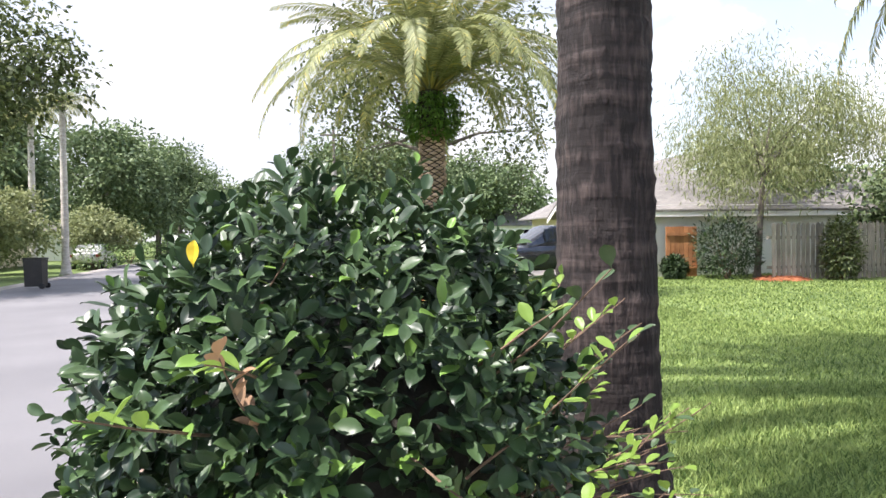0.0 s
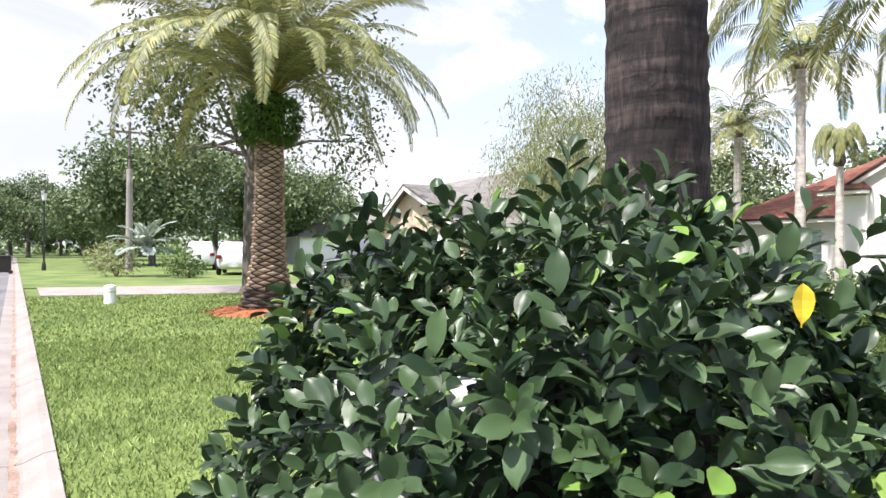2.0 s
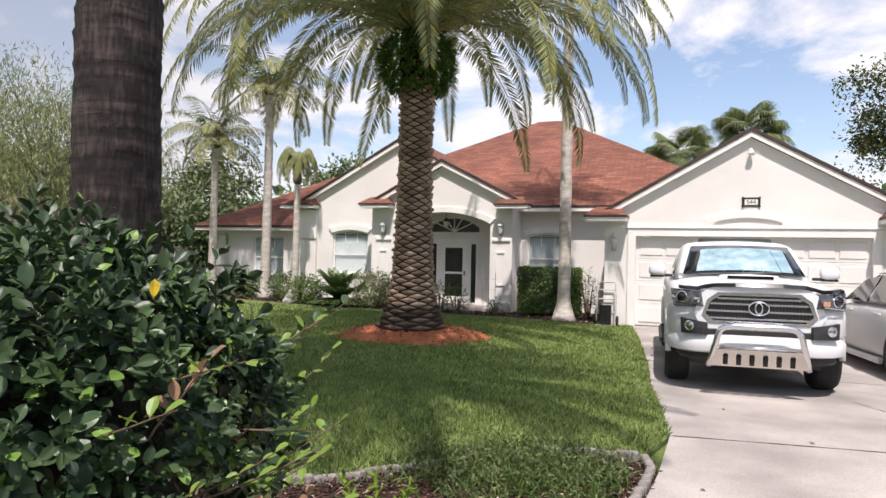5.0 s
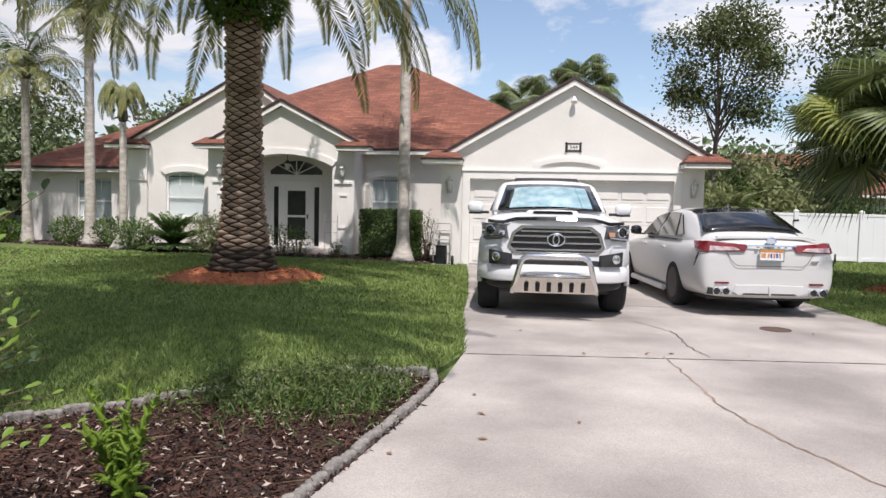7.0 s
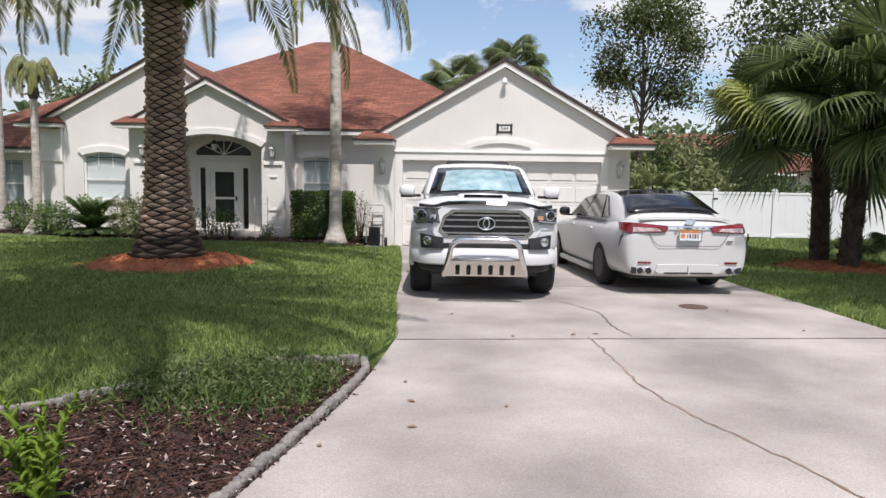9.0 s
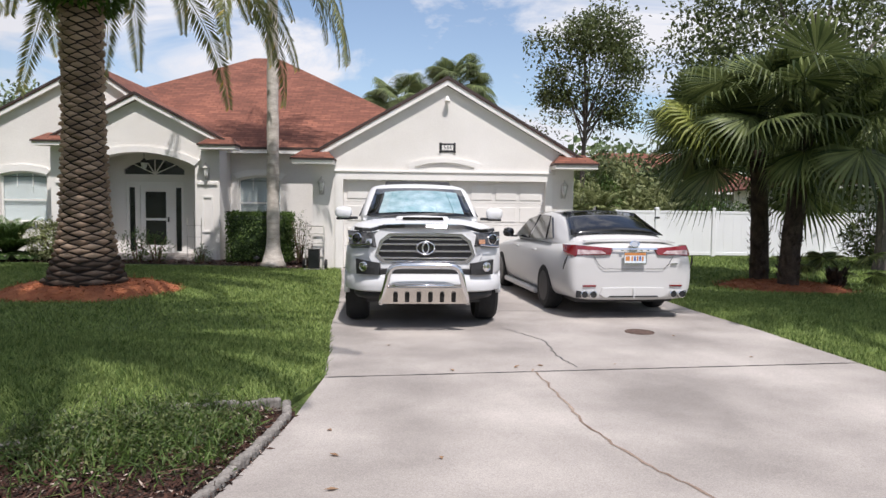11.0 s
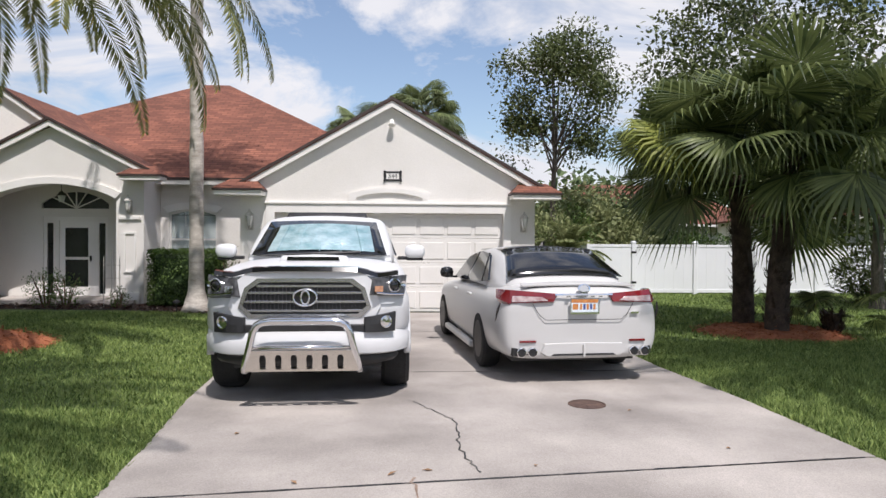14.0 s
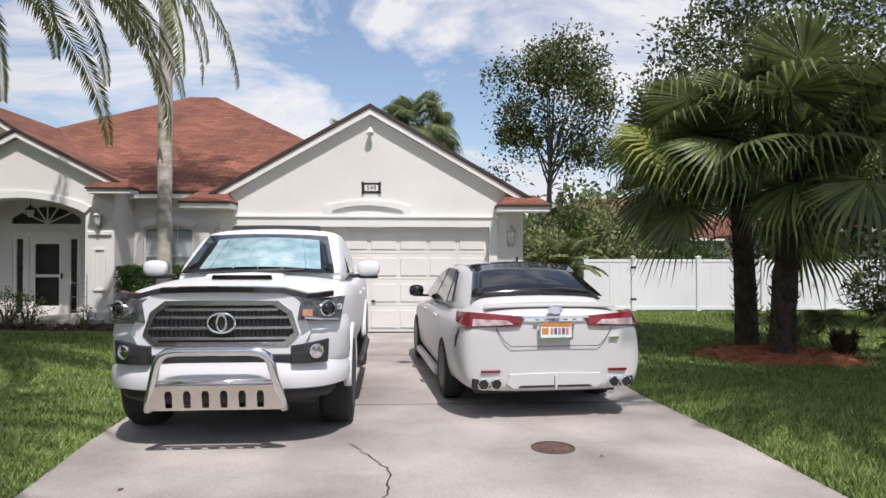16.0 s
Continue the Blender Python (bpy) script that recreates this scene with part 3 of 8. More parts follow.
def gable_roof(xa, xm, xb, ze, zr, y0, y1):
    """Two slopes with their white rake boards and dark drip edge at the front."""
    roof([[(xa, y0, ze), (xm, y0, zr), (xm, y1, zr), (xa, y1, ze)], [(xm, y0, zr), (xb, y0, ze), (xb, y1, ze), (xm, y1, zr)]])
    part("rake_board", plate(bmesh.new(), [(xa, ze - 0.055), (xm, zr - 0.058), (xb, ze - 0.055), (xb, ze - 0.19), (xm, zr - 0.20), (xa, ze - 0.19)], [], y0 + 0.02, 0.03), TRIM, house, "white rake board")
    part("drip_edge", plate(bmesh.new(), [(xa, ze + 0.012), (xm, zr + 0.012), (xb, ze + 0.012), (xb, ze - 0.052), (xm, zr - 0.055), (xa, ze - 0.052)], [], y0 - 0.014, 0.012), DRIP, house, "dark metal drip edge")
    for xs, zs, xe, zz in ((xa, ze, xm, zr), (xb, ze, xm, zr)):
        part("rake_soffit", slab(bmesh.new(), [(xs, y0 + 0.05, zs - 0.16), (xs, y0 + 0.15, zs - 0.16), (xe, y0 + 0.15, zz - 0.16), (xe, y0 + 0.05, zz - 0.16)], 0.015), TRIM, house)


gable_roof(-1.62, 1.70, 5.02, 2.66, 4.56, 15.08, 22.5)
gable_roof(-8.66, -6.42, -4.08, 3.22, 4.42, 17.22, 20.5)
gable_roof(-11.62, -7.95, -5.0, 3.30, 5.31, 17.94, 24.0)


def eave_return(xa, xb, y0, y1, z):
    """A small hipped return roof with its white box eave."""
    roof([[(xa, y0, z + 0.02), (xb, y0, z + 0.02), (xb - 0.22, y1, z + 0.24), (xa + 0.22, y1, z + 0.24)], [(xa, y0, z + 0.02), (xa + 0.22, y1, z + 0.24), (xa, y1, z + 0.02)], [(xb, y0, z + 0.02), (xb, y1, z + 0.02), (xb - 0.22, y1, z + 0.24)]], 0.03, name="return_roof")
    part("drip_edge", boxes((xa - 0.012, xb + 0.012, y0 - 0.012, y1, z - 0.03, z + 0.012)), DRIP, house)
    part("eave_box", boxes((xa + 0.02, xb - 0.02, y0 + 0.02, y1, z - 0.12, z - 0.032)), TRIM, house)


eave_return(-1.90, -0.92, 14.72, 15.236, 2.58)
eave_return(4.20, 5.24, 14.72, 15.236, 2.54)
eave_return(-8.96, -7.95, 16.95, 17.396, 3.10)
eave_return(-4.72, -3.72, 16.95, 17.396, 3.06)
eave_return(-12.22, -10.95, 17.65, 18.096, 3.16)

# main hip roof and the wing's
RX0, RX1, RY, RZ, EV = -5.15, -4.25, 25.0, 7.02, 3.10
E0 = 18.10
run = (RZ - EV) / RISE
HIP = (RX0 - run * 0.93, E0 + 0.07 * (RY - E0), EV + 0.07 * (RZ - EV))
roof([[(-8.5, E0, EV), (RX1 + run, E0, EV), (RX1, RY, RZ), (RX0, RY, RZ), HIP],
      [(RX1 + run, E0, EV), (RX1 + run, RY + 6.9, EV), (RX1, RY, RZ)],
      [(RX0 - run, RY + 6.9, EV), HIP, (RX0, RY, RZ)],
      [(RX1 + run, RY + 6.9, EV), (RX0 - run, RY + 6.9, EV), (RX0, RY, RZ), (RX1, RY, RZ)]])
part("eave_board", boxes((-4.3, -1.3, E0 - 0.03, E0 - 0.005, EV - 0.17, EV - 0.062)), TRIM, house)
part("drip_edge", boxes((-4.3, -1.3, E0 - 0.045, E0 - 0.032, EV - 0.06, EV + 0.01)), DRIP, house)
part("soffit", boxes((-4.28, -1.3, E0, M_Y, EV - 0.15, EV - 0.13)), TRIM, house)
roof([[(-17.3, 19.6, 2.56), (-11.3, 19.6, 2.56), (-11.3, 23.5, 4.8), (-13.4, 23.5, 4.8)], [(-17.3, 30, 2.56), (-17.3, 19.6, 2.56), (-13.4, 23.5, 4.8), (-13.4, 30, 4.8)]])
part("eave_board", boxes((-17.28, -11.6, 19.62, 19.65, 2.38, 2.487)), TRIM, house)
part("drip_edge", boxes((-17.32, -11.6, 19.585, 19.598, 2.49, 2.57)), DRIP, house)
part("soffit", boxes((-17.28, -11.6, 19.65, W_Y, 2.38, 2.40)), TRIM, house)

# ==== plants: materials ====
BUSH_LEAF = foliage("glossy_bush_leaf", (0.011, 0.026, 0.012), (0.060, 0.105, 0.041), 0.40, 0.08, 0.38, (0.14, 0.25, 0.05), 0.05)
YOUNG_LEAF = foliage("young_bush_leaf", (0.07, 0.15, 0.03), (0.26, 0.38, 0.07), 0.4, 0.3, 0.4)
YELLOW_LEAF = foliage("yellow_leaf", (0.66, 0.48, 0.03), (0.72, 0.52, 0.04), 0.45, 0.3, 0.4)
DRY_LEAF = foliage("dry_leaf", (0.20, 0.11, 0.06), (0.36, 0.23, 0.14), 0.7, 0.2, 0.2)
TWIG = surface("twig_bark", (0.09, 0.055, 0.035), (0.20, 0.13, 0.085), 0.85, 12, 90, 0.3)
BARK = surface("grey_bark", (0.075, 0.062, 0.052), (0.17, 0.145, 0.125), 0.95, 4, 35, 0.8, grain=0.35, stretch=(3, 3, 0.7))
FROND = foliage("date_frond", (0.13, 0.155, 0.060), (0.36, 0.37, 0.16), 0.5, 0.25, 0.35, (0.52, 0.42, 0.10), 0.05)
FROND_OLD = foliage("old_frond", (0.30, 0.26, 0.07), (0.50, 0.42, 0.13), 0.6, 0.25, 0.3)
FROND_GREEN = foliage("green_frond", (0.04, 0.085, 0.025), (0.12, 0.185, 0.05), 0.5, 0.25, 0.35)
FAN_LEAF = foliage("fan_leaf", (0.030, 0.052, 0.019), (0.20, 0.24, 0.085), 0.45, 0.3, 0.4, (0.24, 0.27, 0.06), 0.04)
FERN = foliage("fern", (0.045, 0.105, 0.014), (0.13, 0.24, 0.035), 0.55, 0.3, 0.3)
OAK_LEAF = foliage("oak_leaf", (0.040, 0.060, 0.022), (0.155, 0.185, 0.065), 0.5, 0.25, 0.35)
DARK_LEAF = foliage("dark_shrub_leaf", (0.012, 0.026, 0.010), (0.050, 0.082, 0.028), 0.5, 0.1, 0.3)
LIME_LEAF = foliage("lime_leaf", (0.09, 0.18, 0.02), (0.25, 0.36, 0.05), 0.5, 0.35, 0.3)
FAN_PALE = foliage("pale_fan_leaf", (0.08, 0.115, 0.05), (0.24, 0.285, 0.12), 0.5, 0.3, 0.35)
FAN_YELLOW = foliage("yellowed_fan_leaf", (0.16, 0.20, 0.045), (0.34, 0.36, 0.09), 0.5, 0.35, 0.3)
# near-black colour that stands in for the shade inside the bush
BUSH_SHADE = surface("bush_inner_shade", (0.008, 0.009, 0.006), (0.022, 0.020, 0.014), 0.95, 8, 60, 0.5)
LIGHT_LEAF = foliage("light_leaf", (0.14, 0.17, 0.07), (0.32, 0.34, 0.16), 0.55, 0.35, 0.3)
FAR_LEAF = foliage("far_leaf", (0.065, 0.10, 0.045), (0.18, 0.235, 0.105), 0.6, 0.2, 0.3)
SILVER_LEAF = foliage("silver_leaf", (0.24, 0.30, 0.24), (0.40, 0.45, 0.38), 0.6, 0.2, 0.3)
SHRUB_LEAF = foliage("shrub_leaf", (0.04, 0.08, 0.018), (0.13, 0.20, 0.05), 0.5, 0.25, 0.35)
BOOT = foliage("palm_boot", (0.21, 0.145, 0.100), (0.45, 0.325, 0.235), 0.85, 0.0, 0.2)
BOOT_OLD = foliage("old_palm_boot", (0.035, 0.026, 0.020), (0.15, 0.11, 0.085), 0.9, 0.0, 0.2)
CORE = surface("palm_core", (0.014, 0.010, 0.008), (0.035, 0.024, 0.017), 0.95, 6, 50, 0.5)
FAN_BARK = surface("dark_fibre_bark", (0.03, 0.021, 0.016), (0.085, 0.06, 0.045), 0.95, 6, 40, 0.9, grain=0.4)
PALE_TRUNK = surface("pale_palm_trunk", (0.36, 0.32, 0.28), (0.56, 0.52, 0.47), 0.9, 5, 40, 0.4, grain=0.22, stretch=(1, 1, 2.5))


def ringed_bark(name):
    """Dark palm trunk: uneven rings, pale worn upper lips and hanging fibre."""
    m, n, l, b = material(name)
    co = n.new("ShaderNodeTexCoord")
    fib, mp, blot, ring = n.new("ShaderNodeTexNoise"), n.new("ShaderNodeMapping"), n.new("ShaderNodeTexNoise"), n.new("ShaderNodeTexNoise")
    mp2 = n.new("ShaderNodeMapping")
    mp.inputs["Scale"].default_value = (1, 1, 0.16)
    mp2.inputs["Scale"].default_value = (0.30, 0.30, 2.6)
    l.new(co.outputs["Object"], mp.inputs["Vector"])
    l.new(co.outputs["Object"], mp2.inputs["Vector"])
    fib.inputs["Scale"].default_value, fib.inputs["Detail"].default_value = 48, 6
    blot.inputs["Scale"].default_value, blot.inputs["Detail"].default_value = 5, 6
    ring.inputs["Scale"].default_value, ring.inputs["Detail"].default_value = 7, 4
    l.new(mp.outputs["Vector"], fib.inputs["Vector"])
    l.new(mp2.outputs["Vector"], ring.inputs["Vector"])
    l.new(co.outputs["Object"], blot.inputs["Vector"])
    r1 = n.new("ShaderNodeValToRGB")
    r1.color_ramp.elements[0].position, r1.color_ramp.elements[1].position = 0.41, 0.64
    r1.color_ramp.elements[0].color, r1.color_ramp.elements[1].color = (0.010, 0.006, 0.005, 1), (0.115, 0.083, 0.073, 1)
    a = n.new("ShaderNodeMath")
    a.operation = "ADD"
    c = n.new("ShaderNodeMath")
    c.operation = "MULTIPLY_ADD"
    c.inputs[1].default_value, c.inputs[2].default_value = 0.238, 0.0
    k1 = n.new("ShaderNodeMath")
    k1.operation = "MULTIPLY"
    k1.inputs[1].default_value = 1.4
    l.new(fib.outputs["Fac"], k1.inputs[0])
    l.new(k1.outputs["Value"], a.inputs[0])
    l.new(blot.outputs["Fac"], a.inputs[1])
    a2 = n.new("ShaderNodeMath")
    a2.operation = "ADD"
    l.new(a.outputs["Value"], a2.inputs[0])
    k2 = n.new("ShaderNodeMath")
    k2.operation = "MULTIPLY"
    k2.inputs[1].default_value = 1.25
    l.new(ring.outputs["Fac"], k2.inputs[0])
    l.new(k2.outputs["Value"], a2.inputs[1])
    l.new(a2.outputs["Value"], c.inputs[0])
    l.new(c.outputs["Value"], r1.inputs["Fac"])
    l.new(r1.outputs["Color"], b.inputs["Base Color"])
    b.inputs["Roughness"].default_value = 0.9
    bp = n.new("ShaderNodeBump")
    bp.inputs["Strength"].default_value, bp.inputs["Distance"].default_value = 0.9, 0.012
    l.new(a2.outputs["Value"], bp.inputs["Height"])
    l.new(bp.outputs["Normal"], b.inputs["Normal"])
    return m


RING_BARK = ringed_bark("ringed_palm_bark")
rng = np.random.default_rng(7)


def unit(a):
    return a / np.maximum(np.linalg.norm(a, axis=1, keepdims=True), 1e-6)


def blades(P, D, N, L, W, fold=0.12, curl=0.15):
    """Pointed leaves of four triangles: foot P, direction D, upper side N, length L, width W."""
    n = len(P)
    D, S = unit(D), unit(np.cross(D, N))
    N = np.cross(S, D)
    L, W = np.broadcast_to(L, n)[:, None], np.broadcast_to(W, n)[:, None]
    mid = P + D * L * 0.45
    V = np.stack([P, mid + S * W / 2 + N * W * fold, P + D * L - N * L * curl, mid - S * W / 2 + N * W * fold, mid - N * W * 0.05], 1).reshape(-1, 3)
    base = np.arange(n)[:, None, None] * 5
    F = (np.array([[0, 4, 1], [1, 4, 2], [0, 3, 4], [3, 2, 4]])[None] + base).reshape(-1, 3)
    return V, F


def oriented(d, nrm):
    """Rotation whose x axis is d and whose z axis is near nrm."""
    x = Vector(d).normalized()
    y = Vector(nrm).cross(x)
    y = y.normalized() if y.length > 1e-4 else x.orthogonal().normalized()
    z = x.cross(y)
    return Matrix((x, y, z)).transposed().to_4x4()


def leaf_stuff(name, V, F, mat, parent, label=""):
    me = bulk_mesh(name, V, F)
    return part(name, me, mat, parent, label, kind="stuff")


# ==== the big bush round the letter box ====
def leaf_grid(L, W, cup, curl, twist, rows=7):
    """One glossy obovate leaf along +x: stalk, midrib crease, cupped halves, turned-down tip; 24 quads."""
    V, F = [], []
    us = [0.0, 0.10, 0.24, 0.42, 0.62, 0.80, 0.93, 1.0][:rows + 1]
    ws = [0.05, 0.10, 0.52, 0.86, 1.0, 0.84, 0.44, 0.03]
    for u, w in zip(us, ws):
        z = -curl * L * u * u + 0.02 * L * math.sin(u * 9)
        for k, c in ((-1.0, cup), (-0.5, cup * 0.55), (0.0, 0.0), (0.5, cup * 0.55), (1.0, cup)):
            V.append((u * L, k * w * W / 2, z + c * W * w + twist * k * u * W))
    for r in range(len(us) - 1):
        for c in range(4):
            o = 5 * r + c
            F.append((o, o + 1, o + 6, o + 5))
    return V, F


def leafy_twigs(centre, radii, low, count):
    """Twigs over an uneven bush, each with leaves set alternately round it: feet, directions, upper sides."""
    P, D, N, S = [], [], [], []
    for _ in range(count):
        th, ph = rng.uniform(0, 2 * np.pi), math.asin(rng.uniform(-0.8, 1.0))
        lump = 1 + 0.05 * math.sin(3 * th + 2 * ph) + 0.06 * math.sin(7 * th + 1.0) * math.cos(4 * ph) + 0.05 * math.sin(12 * th + 9 * ph) + 0.17 * math.exp(-((th - 3.9) / 0.6) ** 2) * (ph < 0.35)
        out = np.array([math.cos(th) * math.cos(ph), math.sin(th) * math.cos(ph), math.sin(ph)])
        foot = np.array(centre) + np.sign(out) * np.abs(out) ** 0.8 * np.array(radii) * lump * (0.93 - 0.30 * rng.uniform() ** 2)
        if foot[2] < low or (0.0 < th < 1.7 and foot[2] < 1.12 and rng.uniform() < 0.32):
            continue
        way = out * 0.9 + rng.normal(0, 0.33, 3) + np.array([0, 0, 0.35])
        way /= np.linalg.norm(way)
        side = np.cross(way, rng.normal(0, 1, 3))
        side /= np.linalg.norm(side)
        other = np.cross(way, side)
        n, length, size = rng.integers(6, 11), rng.uniform(0.07, 0.15), rng.uniform(0.70, 1.05)
        for k in range(n):
            u, a = (k + 0.5) / n, 2.4 * k + rng.normal(0, 0.25)
            r = side * math.cos(a) + other * math.sin(a)
            P.append(foot + way * length * (u - 0.35))
            D.append(r * (1.15 - 0.75 * u) + way * (0.35 + 0.9 * u) + np.array([0, 0, -0.12]))
            N.append(way * 1.0 - r * 0.25 + np.array([0, 0, 0.45]) + rng.normal(0, 0.15, 3))
            S.append(size * (1.0 - 0.25 * abs(u - 0.4)))
    return np.array(P), np.array(D), np.array(N), np.array(S)


bush = thing("bush", "dense dark glossy green bush with a few yellow leaves", "bush", at=Matrix.Translation((-1.43, 0.28, 0)))
BC, BR = (0.0, 0.0, 0.80), (0.69, 0.60, 0.765)
leaf_forms = [leaf_grid(L, W, c, cu, tw) for L, W, c, cu, tw in ((0.064, 0.034, 0.16, 0.16, 0.03), (0.058, 0.031, 0.24, 0.28, -0.06), (0.068, 0.035, 0.12, 0.34, 0.08), (0.052, 0.029, 0.20, 0.08, -0.03), (0.061, 0.033, 0.28, 0.20, 0.10))]
leaf_meshes = []
for V0, F0 in leaf_forms:
    me = mesh_of("leaf", V0, F0)
    me.materials.append(BUSH_LEAF)
    for p in me.polygons:
        p.use_smooth = True
    leaf_meshes.append(me)
P, D, N, S = leafy_twigs(BC, BR, 0.05, 2300)
near = np.argsort(-(P[:, 0] * 0.5 - P[:, 1] * 0.7 + P[:, 2] * 0.9) + rng.uniform(0, 0.8, len(P)))[:300]
rest = np.setdiff1d(np.arange(len(P)), near)
lv, lf, off = [], [], 0
protos = [(np.array(v, float), np.array(f)) for v, f in leaf_forms]
for i in rest:
    v, f = protos[i % 5]
    R = np.array(oriented(D[i], N[i]).to_3x3())
    lv.append(v @ R.T * S[i] * rng.uniform(0.85, 1.15) + P[i])
    lf.append(f + off)
    off += len(v)
me = bulk_mesh("foliage", np.concatenate(lv), np.concatenate(lf))
me.polygons.foreach_set("use_smooth", np.ones(len(me.polygons), bool))
part("foliage", me, BUSH_LEAF, bush, kind="stuff")
for c, i in enumerate(near):
    part("leaf", leaf_meshes[c % 5], BUSH_LEAF, bush, at=Matrix.Translation(P[i]) @ oriented(D[i], N[i]) @ Matrix.Scale(float(S[i]), 4))
b = bmesh.new()
r_ = random.Random(4)
for k in range(34):
    a, tilt = r_.uniform(0, 6.28), r_.uniform(0.2, 1.1)
    d = Vector((math.cos(a) * math.sin(tilt), math.sin(a) * math.sin(tilt), math.cos(tilt)))
    pts = [Vector((0.1 * math.cos(a), 0.1 * math.sin(a), 0.0))]
    for s in range(5):
        d = (d + Vector((r_.uniform(-0.2, 0.2), r_.uniform(-0.2, 0.2), 0.05))).normalized()
        pts.append(pts[-1] + d * 0.22)
    pts = [p for p in pts if (Vector((p.x / 0.56, p.y / 0.56, (p.z - 0.8) / 0.72))).length < 1.0 or p.z < 0.3]
    if len(pts) > 1:
        tube(b, pts, [0.012 * (1 - 0.13 * i) for i in range(len(pts))], 5)
part("branches", b, TWIG, bush, "thin brown branches")
# Smooth dark solid painted as the shade deep in the bush.
part("dark_heart", lathe(bmesh.new(), [(0.10, 0.0), (0.36, 0.25), (0.46, 0.7), (0.40, 1.0), (0.26, 1.17), (0.06, 1.27)], 14), BUSH_SHADE, bush, "solid dark core that stands in for shade between the leaves")


def shoot(foot, way, length, leaves, mat, seed, size=0.06, lift=0.0):
    """A long outer twig with alternate leaves."""
    q = random.Random(seed)
    d, p = Vector(way).normalized(), Vector(foot)
    pts = [p.copy()]
    for s in range(8):
        d = (d + Vector((q.uniform(-0.12, 0.12), q.uniform(-0.12, 0.12), lift))).normalized()
        p = p + d * length / 8
        pts.append(p.copy())
    tw = part("shoot", tube(bmesh.new(), pts, [0.0035 - 0.0003 * i for i in range(9)], 5), TWIG, bush)
    for k in range(leaves):
        i = min(8, 2 + int(k * 7 / max(1, leaves)))
        side = Vector((q.uniform(-1, 1), q.uniform(-1, 1), q.uniform(-0.1, 0.9)))
        me = mesh_of("leaf", *leaf_grid(size * q.uniform(0.8, 1.15), size * 0.56, q.uniform(0.1, 0.25), q.uniform(0.05, 0.3), q.uniform(-0.08, 0.08)))
        me.materials.append(mat)
        me.polygons.foreach_set("use_smooth", np.ones(len(me.polygons), bool))
        part("leaf", me, mat, tw, at=Matrix.Translation(pts[i]) @ oriented(d * 0.6 + side, (0, -0.3, 1)))
    return pts


for k in range(96):
    a = r_.uniform(-0.6, 2.6) if k < 26 else r_.uniform(-0.4, 2.0)
    up = r_.uniform(0.15, 0.62)
    foot = (0.58 * math.cos(a), 0.54 * math.sin(a), (0.75 if k < 26 else 0.45) + 0.70 * up)
    shoot(foot, (math.cos(a) * 0.8, math.sin(a), r_.uniform(0.0, 0.8)), r_.uniform(0.22, 0.46), r_.randint(5, 9), (YOUNG_LEAF, BUSH_LEAF, YOUNG_LEAF)[k % 3] if k % 11 else DRY_LEAF, 100 + k, 0.046)
shoot((0.30, -0.22, 1.10), (0.9, 0.1, 1.0), 0.42, 6, YOUNG_LEAF, 301, 0.045)
for k, (x, y, z, tw) in enumerate(((0.66, -0.242, 1.39, 10),)):
    me = mesh_of("leaf", *leaf_grid(0.042, 0.023, 0.14, 0.12, 0.05))
    me.materials.append(YELLOW_LEAF)
    part("leaf", me, YELLOW_LEAF, bush, "bright yellow leaf", at=Matrix.Translation((x, y, z)) @ oriented((0.1 + 0.5 * k, 0.5 * k, 1 - 0.6 * k), (1, -0.5, 0.1)))

# ==== palms ====
def dark_palm_trunk(at, height):
    t = thing("palm_tree", "tall palm with a dark ringed fibrous trunk", "palm tree", at=Matrix.Translation(at))
    n, m = 330, 48
    zs = np.linspace(0, height, n)
    th = np.linspace(0, 2 * np.pi, m, endpoint=False)
    Z, T = np.meshgrid(zs, th, indexing="ij")
    wav = Z + 0.02 * np.sin(2 * T + 1.3 * Z) + 0.012 * np.sin(5 * T + 3 * Z)
    saw = np.mod(wav / 0.105 + 0.25 * np.sin(wav * 9), 1.0)
    R = 0.205 + 0.17 * np.exp(-Z / 0.40) - 0.006 * Z + 0.011 * saw ** 3 * (0.75 + 0.5 * np.sin(3 * T + 11 * Z)) + 0.006 * np.sin(7 * T + 5 * Z) + 0.004 * np.sin(17 * T - 8 * Z) + rng.normal(0, 0.0012, Z.shape) + rng.normal(0, 0.0016, (1, m))
    X = 0.025 * np.sin(Z * 0.9)
    V = np.stack([X + R * np.cos(T), R * np.sin(T), Z], -1).reshape(-1, 3)
    i, j = np.meshgrid(np.arange(n - 1), np.arange(m), indexing="ij")
    F = np.stack([i * m + j, i * m + (j + 1) % m, (i + 1) * m + (j + 1) % m, (i + 1) * m + j], -1).reshape(-1, 4)
    me = bulk_mesh("trunk", V, F)
    me.polygons.foreach_set("use_smooth", np.ones(len(me.polygons), bool))
    part("trunk", me, RING_BARK, t)
    return t


